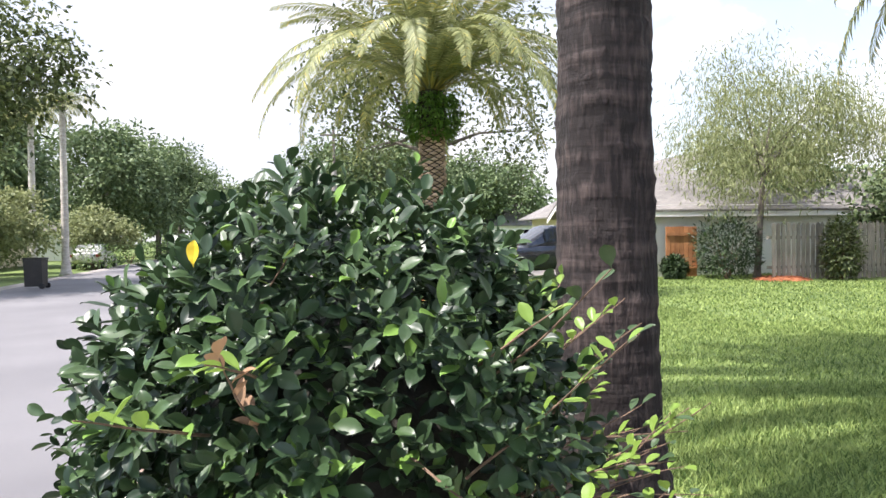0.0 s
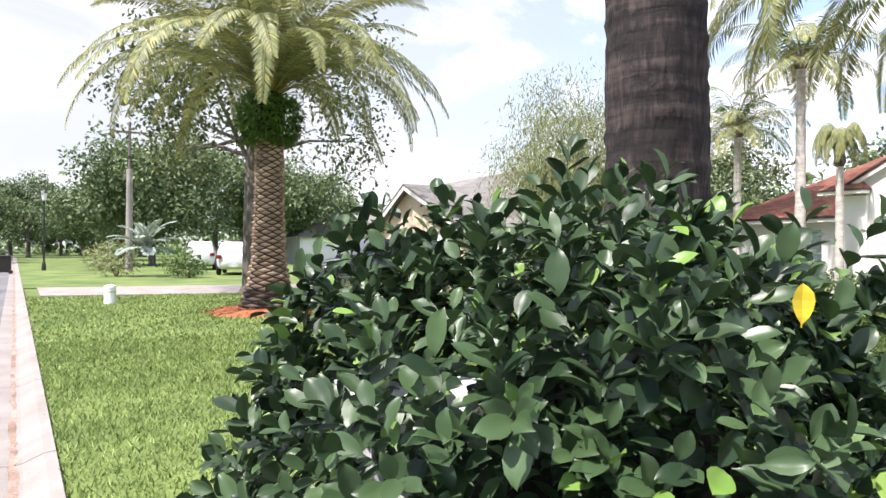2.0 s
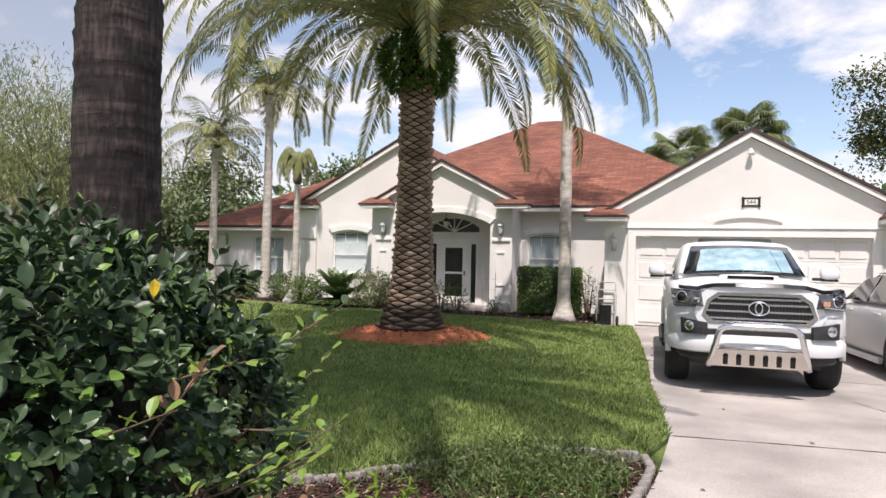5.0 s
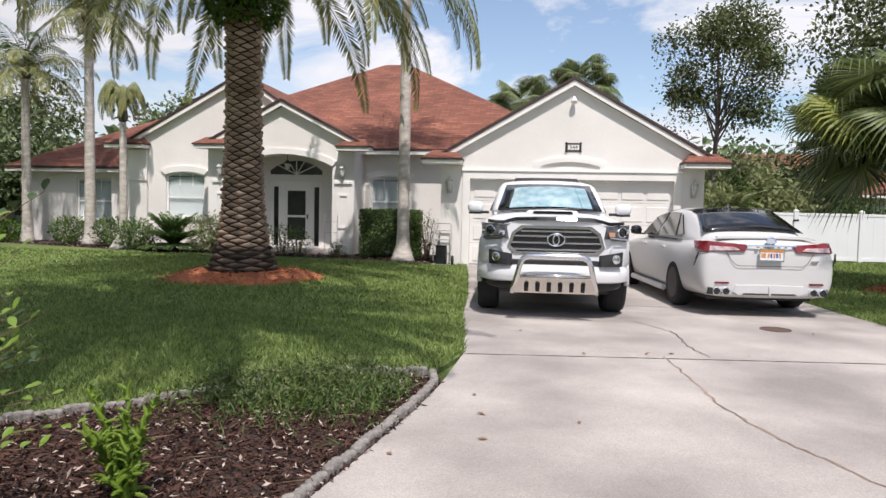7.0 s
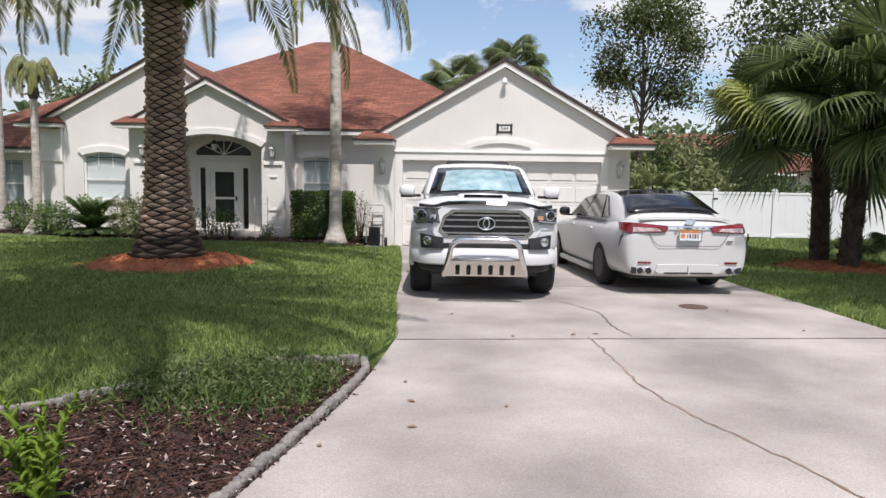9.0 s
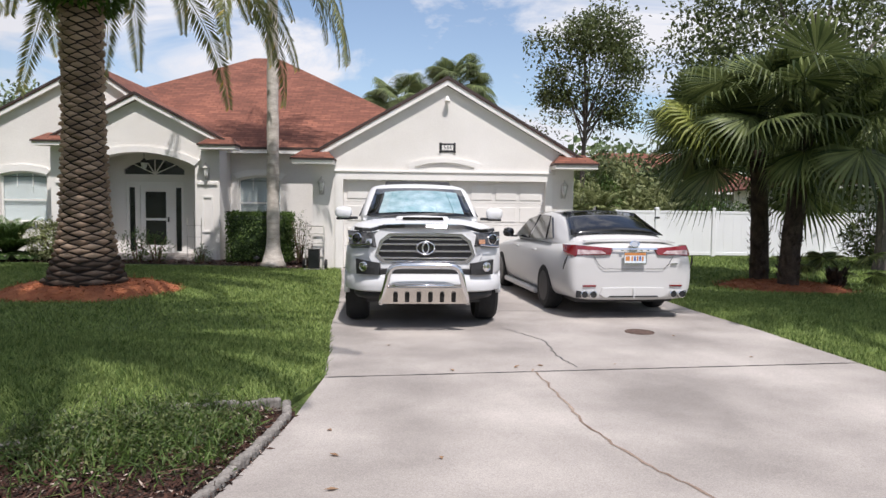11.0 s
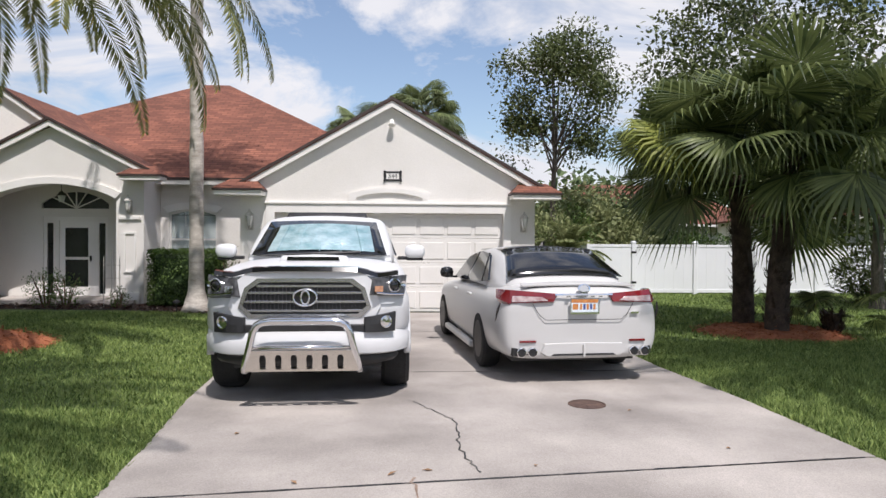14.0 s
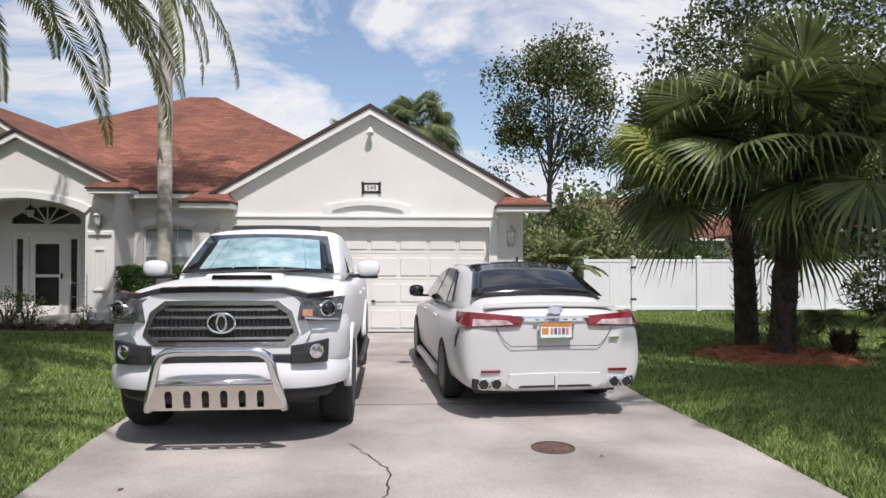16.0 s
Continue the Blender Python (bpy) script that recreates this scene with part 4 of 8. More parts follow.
def frond_mesh(L, start, bend, pairs, leaflet, mat, width=0.022, seed=0, vee=0.5, hang=0.25):
    """A feather frond along +x: starts at an angle to the level and bends down by gravity."""
    q = np.random.default_rng(seed)
    k = 26
    u = np.linspace(0, 1, k)
    ang = np.radians(start - bend * u ** 1.25)
    ds = L / (k - 1)
    X, Z = np.concatenate([[0], np.cumsum(np.cos(ang[:-1]) * ds)]), np.concatenate([[0], np.cumsum(np.sin(ang[:-1]) * ds)])
    yw = 0.04 * L * q.uniform(-1, 1) * u ** 2
    pts = np.stack([X, yw, Z], 1)
    V, F, off = [], [], 0
    rad = 0.026 * (1 - 0.85 * u)
    for s in range(k):
        tdir = np.array([np.cos(ang[s]), 0, np.sin(ang[s])])
        nrm = np.array([-np.sin(ang[s]), 0, np.cos(ang[s])])
        V += [pts[s] + np.array([0, rad[s], 0]), pts[s] + nrm * rad[s], pts[s] - np.array([0, rad[s], 0]), pts[s] - nrm * rad[s] * 0.6]
    for s in range(k - 1):
        for e in range(4):
            F.append((4 * s + e, 4 * s + (e + 1) % 4, 4 * s + 4 + (e + 1) % 4))
            F.append((4 * s + e, 4 * s + 4 + (e + 1) % 4, 4 * s + 4 + e))
    us = np.repeat(np.linspace(0.10, 0.995, pairs), 2)
    sgn = np.tile([1, -1], pairs)
    a = np.interp(us, u, ang)
    P = np.stack([np.interp(us, u, X), np.interp(us, u, yw), np.interp(us, u, Z)], 1)
    tdir = np.stack([np.cos(a), 0 * a, np.sin(a)], 1)
    nrm = np.stack([-np.sin(a), 0 * a, np.cos(a)], 1)
    side = np.zeros_like(P)
    side[:, 1] = sgn
    D = unit(tdir * (0.45 + 0.5 * us[:, None]) + side + nrm * vee * (1 - us[:, None]) - np.array([0, 0, hang]) + q.normal(0, 0.07, P.shape))
    Ln = leaflet * (np.sin(np.pi * np.clip(us * 0.86 + 0.12, 0, 1)) ** 0.6 + 0.12) * q.uniform(0.85, 1.1, len(us))
    v2, f2 = blades(P, D, nrm, Ln, width, 0.25, 0.14)
    V = np.concatenate([np.array(V), v2])
    F = np.concatenate([np.array(F), f2 + 4 * k])
    me = bulk_mesh("frond", V, F)
    me.materials.append(mat)
    return me


def crown(parent, z, classes, seed, name="frond", x=0.0, r=0.10, size=1.0):
    """Fronds in tiers: classes of (mesh list, count); each frond is a part."""
    q = random.Random(seed)
    for meshes, count in classes:
        a0 = q.uniform(0, 6.28)
        for c in range(count):
            a = a0 + 2 * math.pi * c / count + q.uniform(-0.16, 0.16)
            s = q.uniform(0.9, 1.08) * size
            part(name, meshes[c % len(meshes)], None, parent, at=Matrix.Translation((x + r * math.cos(a), r * math.sin(a), z + q.uniform(-0.12, 0.12))) @ pose(0, 0, 0, q.uniform(-14, 14), 0, math.degrees(a)) @ Matrix.Scale(s, 4))


DATE = {}
for nm, (L, st, bd, mt) in {"up": (4.3, 82, 55, FROND), "high": (4.7, 62, 85, FROND), "mid": (5.0, 42, 112, FROND), "low": (5.6, 34, 120, FROND), "hang": (5.5, 20, 112, FROND), "old": (3.9, 8, 95, FROND_OLD)}.items():
    DATE[nm] = [frond_mesh(L * 1.05, st + 4 * v, bd + 6 * v, 112, 0.43, mt, 0.036, 10 * len(nm) + v, 0.35, 0.30) for v in range(3)]


def date_palm(at, top, scale, seed, tiers, label):
    p = thing("date_palm", label, "palm tree", at=Matrix.Translation(at))
    z1 = top - 1.0
    prof = [(0.68, 0.0), (0.58, 0.18), (0.46, 0.5), (0.37, 1.1), (0.31, 2.2), (0.29, 3.4), (0.30, z1), (0.36, z1 + 0.4), (0.30, top)]
    part("trunk_core", lathe(bmesh.new(), prof, 20), CORE, p, "dark fibrous trunk core", smooth=True)
    zs, rs = [a[1] for a in prof], [a[0] for a in prof]
    step, cols = 0.072, 7
    row, z = 0, 0.10
    V, F = [], []
    while z < z1 + 0.1:
        if row == 6:
            leaf_stuff("old_boot_cover", V, F, BOOT_OLD, p, "blackened old leaf bases at the foot")
            V, F = [], []
        r = float(np.interp(z, zs, rs))
        for c in range(cols):
            a = 2 * math.pi * (c + 0.5 * (row % 2)) / cols + rng.normal(0, 0.02)
            w, h = 0.93 * math.pi * r / cols, step * 0.80
            def at3(da, dz, dr):
                return (math.cos(a + da) * (r + dr), math.sin(a + da) * (r + dr), z + dz)
            k = len(V)
            da = w / r
            lip = 0.055 * rng.uniform(0.6, 1.3)
            V += [at3(-da, 0, 0.004), at3(0, -h * 0.85, 0.012), at3(da, 0, 0.004), at3(0, h * 0.9, 0.004), at3(-da * 0.45, 0.015, lip), at3(0, -h * 0.4, lip * 1.1), at3(da * 0.45, 0.015, lip), at3(0, h * 0.45, lip * 0.8)]
            F += [(k, k + 1, k + 5, k + 4), (k + 1, k + 2, k + 6, k + 5), (k + 2, k + 3, k + 7, k + 6), (k + 3, k, k + 4, k + 7), (k + 4, k + 5, k + 6, k + 7)]
        z += step
        row += 1
    leaf_stuff("boot_cover", V, F, BOOT, p, "tan cut leaf bases in a diamond pattern")
    n = 2600
    th, zz = rng.uniform(0, 2 * np.pi, n), rng.uniform(z1 - 0.15, top - 0.05, n)
    rr = 0.40 + 0.24 * np.sin(np.pi * np.clip((zz - z1 + 0.15) / 1.15, 0, 1)) + rng.normal(0, 0.04, n)
    out = np.stack([np.cos(th), np.sin(th), 0 * th], 1)
    v, f = blades(out * rr[:, None] + np.stack([0 * th, 0 * th, zz], 1), out + rng.normal(0, 0.5, (n, 3)) - np.array([0, 0, 0.5]), out + np.array([0, 0, 1.0]), rng.uniform(0.10, 0.26, n), 0.045)
    leaf_stuff("fern_collar", v, f, FERN, p, "green ferns growing in the boots")
    n = 60
    th = rng.uniform(0, 2 * np.pi, n)
    out = np.stack([np.cos(th), np.sin(th), rng.uniform(0.2, 1.2, n)], 1)
    v, f = blades(out * 0.1 + np.array([0, 0, top - 0.1]), out, np.array([0, 0, 1.0]) + 0 * out, rng.uniform(0.5, 1.1, n), 0.07)
    leaf_stuff("fruiting_heart", v, f, FROND_OLD, p, "orange-yellow stalks at the crown's heart")
    crown(p, top, [(DATE[nm], k) for nm, k in tiers], seed, size=scale)
    return p


def mound(name, at, radius, height, mat, label):
    b = lathe(bmesh.new(), [(radius, -0.02), (radius * 0.93, 0.02), (radius * 0.7, height * 0.75), (radius * 0.3, height), (0.05, height)], 40)
    for v in b.verts:
        w = 1 + 0.06 * math.sin(5 * math.atan2(v.co.y, v.co.x)) + 0.03 * math.sin(11 * math.atan2(v.co.y, v.co.x) + 1)
        v.co.x, v.co.y = v.co.x * w, v.co.y * w
        v.co.z += random.uniform(-0.012, 0.012) if v.co.z > 0 else 0
    m = thing(name, label, "mulch", at=Matrix.Translation(at))
    part("mulch_cover", b, mat, m)
    n = int(900 * radius)
    r, th = radius * 1.04 * np.sqrt(rng.uniform(0, 1, n)), rng.uniform(0, 2 * np.pi, n)
    z = np.interp(r / radius, [0, 0.3, 0.7, 0.93, 1.1], [height, height, height * 0.75, 0.02, 0.0]) + 0.012
    v, f = blades(np.stack([r * np.cos(th), r * np.sin(th), z], 1), np.stack([rng.normal(0, 1, n), rng.normal(0, 1, n), rng.normal(0, 0.25, n)], 1), rng.normal(0, 0.4, (n, 3)) + np.array([0, 0, 1.0]), rng.uniform(0.04, 0.11, n), 0.022, 0.2, 0.0)
    leaf_stuff("bark_litter", v, f, mat, m, "loose bark chips")
    return m


mound("mulch_ring", (-4.55, 10.75, 0), 1.50, 0.16, MULCH_RED, "ring of red bark mulch round the date palm")
date_palm((-4.58, 10.75, 0.10), 5.75, 1, 3, (("up", 10), ("high", 16), ("mid", 22), ("low", 24), ("hang", 12)), "stout date palm with a diamond-patterned trunk and arching fronds")
mound("mulch_ring", (-15.8, 3.0, 0), 1.4, 0.14, MULCH_RED, "ring of red bark mulch round the far date palm")
date_palm((-15.8, 3.0, 0.08), 4.95, 0.90, 9, (("up", 14), ("high", 26), ("mid", 26), ("low", 10)), "date palm with arching yellow-green fronds beside the street")
near_palm = dark_palm_trunk((-2.37, 1.45, 0), 9.6)
crown(near_palm, 9.6, [(DATE["up"], 14), (DATE["high"], 30), (DATE["mid"], 34), (DATE["low"], 24)], 22, x=0.02, size=0.86)
side_palm = dark_palm_trunk((8.9, 5.9, 0), 5.9)
crown(side_palm, 5.9, [(DATE["up"], 12), (DATE["high"], 26), (DATE["mid"], 28), (DATE["low"], 16)], 23, size=0.72)

QUEEN = {nm: [frond_mesh(L, st + 5 * v, bd, 46, 0.55, mt, 0.03, 40 + v + len(nm), 0.2, 0.7) for v in range(2)] for nm, (L, st, bd, mt) in {"up": (2.5, 70, 100, FROND_GREEN), "mid": (2.6, 40, 110, FROND), "low": (2.3, 5, 85, FROND)}.items()}
QUEEN["mop"] = [frond_mesh(2.1, 64 + 9 * v, 178, 52, 0.34, FROND, 0.030, 141 + v, 0.0, 0.6) for v in range(3)]


def slim_palm(at, height, radius, seed, label, size=1.0, base=0.24, tiers=(("up", 6), ("mid", 8), ("low", 7))):
    p = thing("palm_tree", label, "palm tree", at=Matrix.Translation(at), group="slim palms in front of the house")
    prof = [(base, 0.0), (base * 0.8, 0.12), (radius * 1.15, 0.45)] + [(radius * (1 - 0.12 * k / 12) * (1 + 0.05 * ((k * 7) % 3 - 1)), 0.45 + (height - 0.45) * k / 24) for k in range(1, 25)]
    part("trunk", lathe(bmesh.new(), prof, 14), PALE_TRUNK, p, smooth=True)
    part("crownshaft", lathe(bmesh.new(), [(radius * 0.8, height - 0.02), (radius * 1.25, height + 0.1), (radius * 0.9, height + 0.45), (0.03, height + 0.7)], 12), BARK, p)
    q = random.Random(seed)
    for nm, cnt in tiers:
        a0 = q.uniform(0, 6)
        for c in range(cnt):
            a = a0 + 6.283 * c / cnt + q.uniform(-0.2, 0.2)
            part("frond", QUEEN[nm][c % len(QUEEN[nm])], None, p, at=Matrix.Translation((0, 0, height + 0.3)) @ pose(0, 0, 0, q.uniform(-15, 15), 0, math.degrees(a)) @ Matrix.Scale(size * q.uniform(0.9, 1.1), 4) @ (Matrix.Diagonal((0.62, 0.8, 1.35, 1)) if nm == "mop" else Matrix()))
    return p


slim_palm((-2.48, 15.6, 0), 9.4, 0.155, 1, "slim palm with a pale ringed trunk beside the garage", 0.95, 0.34)
slim_palm((-13.2, 18.4, 0), 7.0, 0.17, 2, "slim palm with a pale trunk before the house wing", 1.1, 0.30)
slim_palm((-15.6, 18.6, 0), 5.3, 0.15, 3, "slim palm with a pale trunk and brown crownshaft", 0.9, 0.26)
slim_palm((-11.2, 17.1, 0), 3.75, 0.12, 4, "short slim palm with a mop of drooping yellow-green fronds", 0.72, 0.42, (("mop", 15), ("mop", 12)))


def fan_mesh(R, petiole, start, droop, seed, mat, segs=42):
    """A fan leaf on its stalk along +x: folded rays with hanging tips."""
    q = np.random.default_rng(seed)
    e = np.radians(start)
    stalk = np.array([[0, 0, 0], [petiole * 0.5 * np.cos(e), 0, petiole * 0.5 * np.sin(e)], [petiole * np.cos(e * 0.75), 0, petiole * np.sin(e * 0.75)]])
    V, F = [], []
    for s, p in enumerate(stalk):
        for dy, dz in ((0.016, 0), (0, 0.016), (-0.016, 0), (0, -0.012)):
            V.append(p + np.array([0, dy, dz]))
    for s in range(2):
        for k in range(4):
            F += [(4 * s + k, 4 * s + (k + 1) % 4, 4 * s + 4 + (k + 1) % 4), (4 * s + k, 4 * s + 4 + (k + 1) % 4, 4 * s + 4 + k)]
    hub = stalk[2]
    tl = np.radians(start * 0.9 - 18)
    ax = np.array([np.cos(tl), 0, np.sin(tl)])
    nr = np.array([-np.sin(tl), 0, np.cos(tl)])
    sd = np.array([0, 1.0, 0])
    for k in range(segs):
        a = np.radians(-145 + 290 * (k + 0.5) / segs)
        ha = np.radians(290 / segs / 2) * 1.0
        rad = R * (0.86 + 0.14 * np.cos(a)) * q.uniform(0.93, 1.06)
        def pt(r, da, lift):
            d = ax * np.cos(a + da) + sd * np.sin(a + da)
            p = hub + d * r + nr * (lift - 0.16 * r * abs(np.sin(a)))
            p[2] -= droop * (r / R) ** 2.2 * R
            return p
        o = len(V)
        V += [pt(0.02, 0, 0), pt(rad * 0.55, -ha, -0.012), pt(rad * 0.55, 0, 0.018), pt(rad * 0.55, ha, -0.012), pt(rad * 0.82, 0, 0.0) + sd * q.normal(0, 0.01), pt(rad * 0.82, -ha * 0.35, -0.006), pt(rad * 0.82, ha * 0.35, -0.006)]
        tip = pt(rad * 0.97, 0, 0)
        tip[2] -= R * q.uniform(0.12, 0.36)
        V.append(tip)
        F += [(o, o + 1, o + 2), (o, o + 2, o + 3), (o + 1, o + 5, o + 4), (o + 1, o + 4, o + 2), (o + 2, o + 4, o + 6), (o + 2, o + 6, o + 3), (o + 5, o + 7, o + 4), (o + 4, o + 7, o + 6)]
    me = bulk_mesh("fan_leaf", np.array(V), np.array(F))
    me.materials.append(mat)
    return me


FANS = {nm: [fan_mesh(1.02, 1.35 + 0.2 * v, st - 6 * v, dr, 60 + v + int(st), FAN_LEAF) for v in range(3)] for nm, (st, dr) in {"up": (78, 0.06), "mid": (54, 0.20), "low": (26, 0.32), "hang": (-12, 0.35)}.items()}
FANS["yellowed"] = [fan_mesh(1.08, 1.62, 40, 0.18, 91, FAN_YELLOW)]


def fan_palm(at, height, seed, lean, counts, label, group="fan palms beside the driveway", size=1.0, radius=0.15, fans=None):
    p = thing("fan_palm", label, "palm tree", at=Matrix.Translation(at), group=group)
    b = bmesh.new()
    pts = [Vector((lean[0] * u * u, lean[1] * u * u, height * u)) for u in np.linspace(0, 1, 9)]
    tube(b, pts, [radius * (1.25 - 0.3 * i / 8 + 0.06 * (i % 2)) for i in range(9)], 14)
    part("trunk", b, FAN_BARK, p, "rough brown fibrous trunk")
    n = 150
    u, th = rng.uniform(0.05, 0.95, n), rng.uniform(0, 6.28, n)
    out = np.stack([np.cos(th), np.sin(th), 0.9 + 0 * th], 1)
    base = np.stack([lean[0] * u * u, lean[1] * u * u, height * u], 1) + np.stack([np.cos(th), np.sin(th), 0 * th], 1) * radius
    v, f = blades(base, out, np.stack([np.cos(th), np.sin(th), 0 * th], 1), rng.uniform(0.10, 0.22, n), 0.06)
    leaf_stuff("fibre_cover", v, f, FAN_BARK, p)
    q = random.Random(seed)
    for nm, cnt in zip(("up", "mid", "low", "hang"), counts):
        a0 = q.uniform(0, 6)
        for c in range(cnt):
            a = a0 + 6.283 * c / cnt + q.uniform(-0.2, 0.2)
            part("fan_leaf", (fans or FANS)[nm][c % 3], None, p, at=Matrix.Translation((lean[0], lean[1], height + q.uniform(-0.25, 0.1))) @ pose(0, 0, 0, q.uniform(-38, 38), 0, math.degrees(a)) @ Matrix.Scale(size * q.uniform(0.85, 1.12), 4))
    return p


FANS_FAR = {nm: [fan_mesh(1.0, 1.2, st - 8 * v, dr, 160 + v + int(st), FAN_PALE) for v in range(3)] for nm, (st, dr) in {"up": (74, 0.25), "mid": (46, 0.5), "low": (10, 0.7), "hang": (-35, 0.8)}.items()}
mound("mulch_ring", (8.2, 12.0, 0), 1.25, 0.10, MULCH_RED, "ring of red bark mulch round the fan palms")
pair_palm = fan_palm((8.18, 12.9, 0.0), 2.75, 5, (-0.20, -0.1), (10, 12, 8, 3), "dark fan palm with a rough trunk and wide leaves")
fan_palm((8.15, 11.75, 0.0), 2.95, 6, (0.35, 0.1), (8, 12, 10, 8), "taller dark fan palm with hanging leaf tips")
for yaw, tip, big in ((188, -40, 1.05), (174, -30, 0.9), (196, 10, 0.95)):
    part("fan_leaf", FANS["yellowed"][0], None, pair_palm, "sunlit yellow-green fan leaf", at=Matrix.Translation((-0.2, -0.1, 2.65)) @ pose(0, 0, 0, tip, 0, yaw) @ Matrix.Scale(big, 4))
fan_palm((9.2, 11.9, 0.0), 0.35, 11, (0.0, 0.0), (0, 3, 4, 0), "young fan palm with low leaves", size=0.42, radius=0.10)
fan_palm((2.75, 27.5, 0.0), 6.7, 13, (0, 0), (9, 12, 12, 8), "cabbage palm rising behind the roof", "far palms", 0.78, fans=FANS_FAR)
fan_palm((0.1, 31.0, 0.0), 6.3, 14, (0, 0), (9, 12, 12, 8), "pale green palm behind the roof ridge", "far palms", 0.95, fans=FANS_FAR)


# ==== trees ====
def tree(name, at, height, r0, centre, radii, clumps, per, leaf, mat, label, category="tree", seed=1, limbs=9, spread=0.5, group="", hang=0.0, bark=None, aspect=0.55):
    """A tapered trunk, limbs to the clumps, and a crown of many small leaves with gaps."""
    q = np.random.default_rng(seed)
    t = thing(name, label, category, at=Matrix.Translation(at), group=group)
    c = np.array(centre)
    th, cz, rr = q.uniform(0, 2 * np.pi, clumps), q.uniform(-0.8, 1, clumps), q.uniform(0.25, 1, clumps) ** 0.5
    s = np.sqrt(1 - cz ** 2)
    C = c + np.stack([np.cos(th) * s, np.sin(th) * s, cz], 1) * np.array(radii) * rr[:, None] * (1 + 0.18 * np.sin(3 * th + seed))[:, None]
    fork = Vector((c[0] * 0.4, c[1] * 0.4, min(height * 0.45, c[2] - radii[2] * 0.55)))
    b = bmesh.new()
    top = Vector((c[0], c[1], c[2] + radii[2] * 0.3))
    tube(b, [Vector((0, 0, -0.05)), Vector((0.02, 0.01, 0.25)), fork * 0.6, fork, (fork + top) / 2, top], [r0 * 1.5, r0 * 1.05, r0 * 0.9, r0 * 0.75, r0 * 0.45, r0 * 0.12], 9)
    part("trunk", b, bark or BARK, t)
    for k in range(limbs):
        e = Vector(C[k % clumps])
        m = fork.lerp(e, 0.5) + Vector((0, 0, 0.12 * (e - fork).length))
        part("limb", tube(bmesh.new(), [fork.lerp(top, 0.1 * (k % 4)), m, e], [r0 * 0.34, r0 * 0.18, r0 * 0.04], 6), bark or BARK, t)
    per = int(per * 1.7)
    n = clumps * per
    own = np.repeat(np.arange(clumps), per)
    off = np.clip(q.normal(0, 1, (n, 3)), -1.7, 1.7) * spread * q.uniform(0.6, 1.2, clumps)[own][:, None] * np.array([1, 1, 0.75])
    P = C[own] + off
    if hang:
        P[:, 2] -= hang * np.abs(q.normal(0, 1, n))
    D = unit(q.normal(0, 1, (n, 3)) + off * 0.6 - np.array([0, 0, 0.3 + 2.5 * hang]))
    v, f = blades(P, D, q.normal(0, 0.6, (n, 3)) + np.array([0, 0, 1.0]), leaf * q.uniform(0.6, 1.3, n), leaf * aspect)
    leaf_stuff("crown", v, f, mat, t)
    return t


tree("oak_tree", (-22.3, 3.9, 0), 9, 0.27, (0.3, 0.0, 6.5), (4.8, 4.2, 3.4), 64, 75, 0.20, OAK_LEAF, "broad oak with dark leaves behind the date palm", seed=3, limbs=16, spread=0.75)
tree("willow_tree", (-18.6, 13.9, 0), 7, 0.10, (0.0, 0.6, 4.9), (3.7, 3.4, 2.3), 120, 130, 0.20, LIGHT_LEAF, "wispy pale yellow-green weeping tree before the fence", seed=5, limbs=18, spread=0.5, hang=0.5, aspect=0.16)
tree("slender_tree", (6.5, 21.6, 0), 8, 0.10, (0.25, 0, 5.85), (1.85, 1.7, 2.3), 74, 84, 0.14, OAK_LEAF, "slender tree with an airy rounded crown behind the fence", seed=6, limbs=16, spread=0.36)
tree("small_oak", (13.0, 16.0, 0), 6, 0.14, (0.0, 0.0, 3.3), (2.3, 2.0, 2.3), 70, 80, 0.17, OAK_LEAF, "low-hanging leafy oak on the side lawn", seed=16, limbs=14, spread=0.42)
tree("oak_tree", (16.0, 24.3, 0), 11, 0.30, (0.0, 0.0, 7.4), (5.7, 5.0, 5.2), 130, 80, 0.22, OAK_LEAF, "leafy dark oak beside the white fence", seed=8, limbs=16, spread=0.6)
tree("oak_tree", (-24.5, -15.0, 0), 11, 0.3, (1.5, 1.5, 7.4), (5.4, 5.2, 3.8), 130, 130, 0.26, OAK_LEAF, "large oak across the street", seed=9, limbs=14, spread=0.8)
for k, (x, y, h, r) in enumerate(((-58, -17, 11, 5.2), (-72, -16, 12, 6), (-88, -17, 12, 6.5), (-60, 3.6, 10.6, 5.6), (-66, 9.5, 11.5, 6.6), (-86, 2, 11, 6), (-112, -9, 11, 8), (-120, 6, 12, 9), (-105, -22, 12, 8), (-66, 16, 9.5, 6), (-46, -21, 10, 4.6), (-80, 20, 10, 7), (-130, -25, 13, 9), (-142, -14, 11, 9), (-150, -3, 11, 9), (-138, -6, 9, 7))):
    tree("street_tree", (x, y, 0), h, 0.28, (0, 0, h * 0.58), (r, r, h * 0.40), 90, 100, 0.42, FAR_LEAF, "full green tree along the far street", seed=20 + k, limbs=6, spread=0.9, group="trees along the street")
for k, (x, y, h, r, mt) in enumerate(((-31, -13.6, 3.8, 2.2, LIGHT_LEAF), (-36, -16, 3.4, 2.0, LIGHT_LEAF), (-43, -13.2, 3.6, 2.0, LIGHT_LEAF))):
    tree("small_tree", (x, y, 0), h, 0.10, (0, 0, h * 0.58), (r, r, h * 0.42), 40, 80, 0.24, mt, "rounded pale yellow-green small tree across the street", seed=50 + k, limbs=6, spread=0.45, group="small trees across the street")
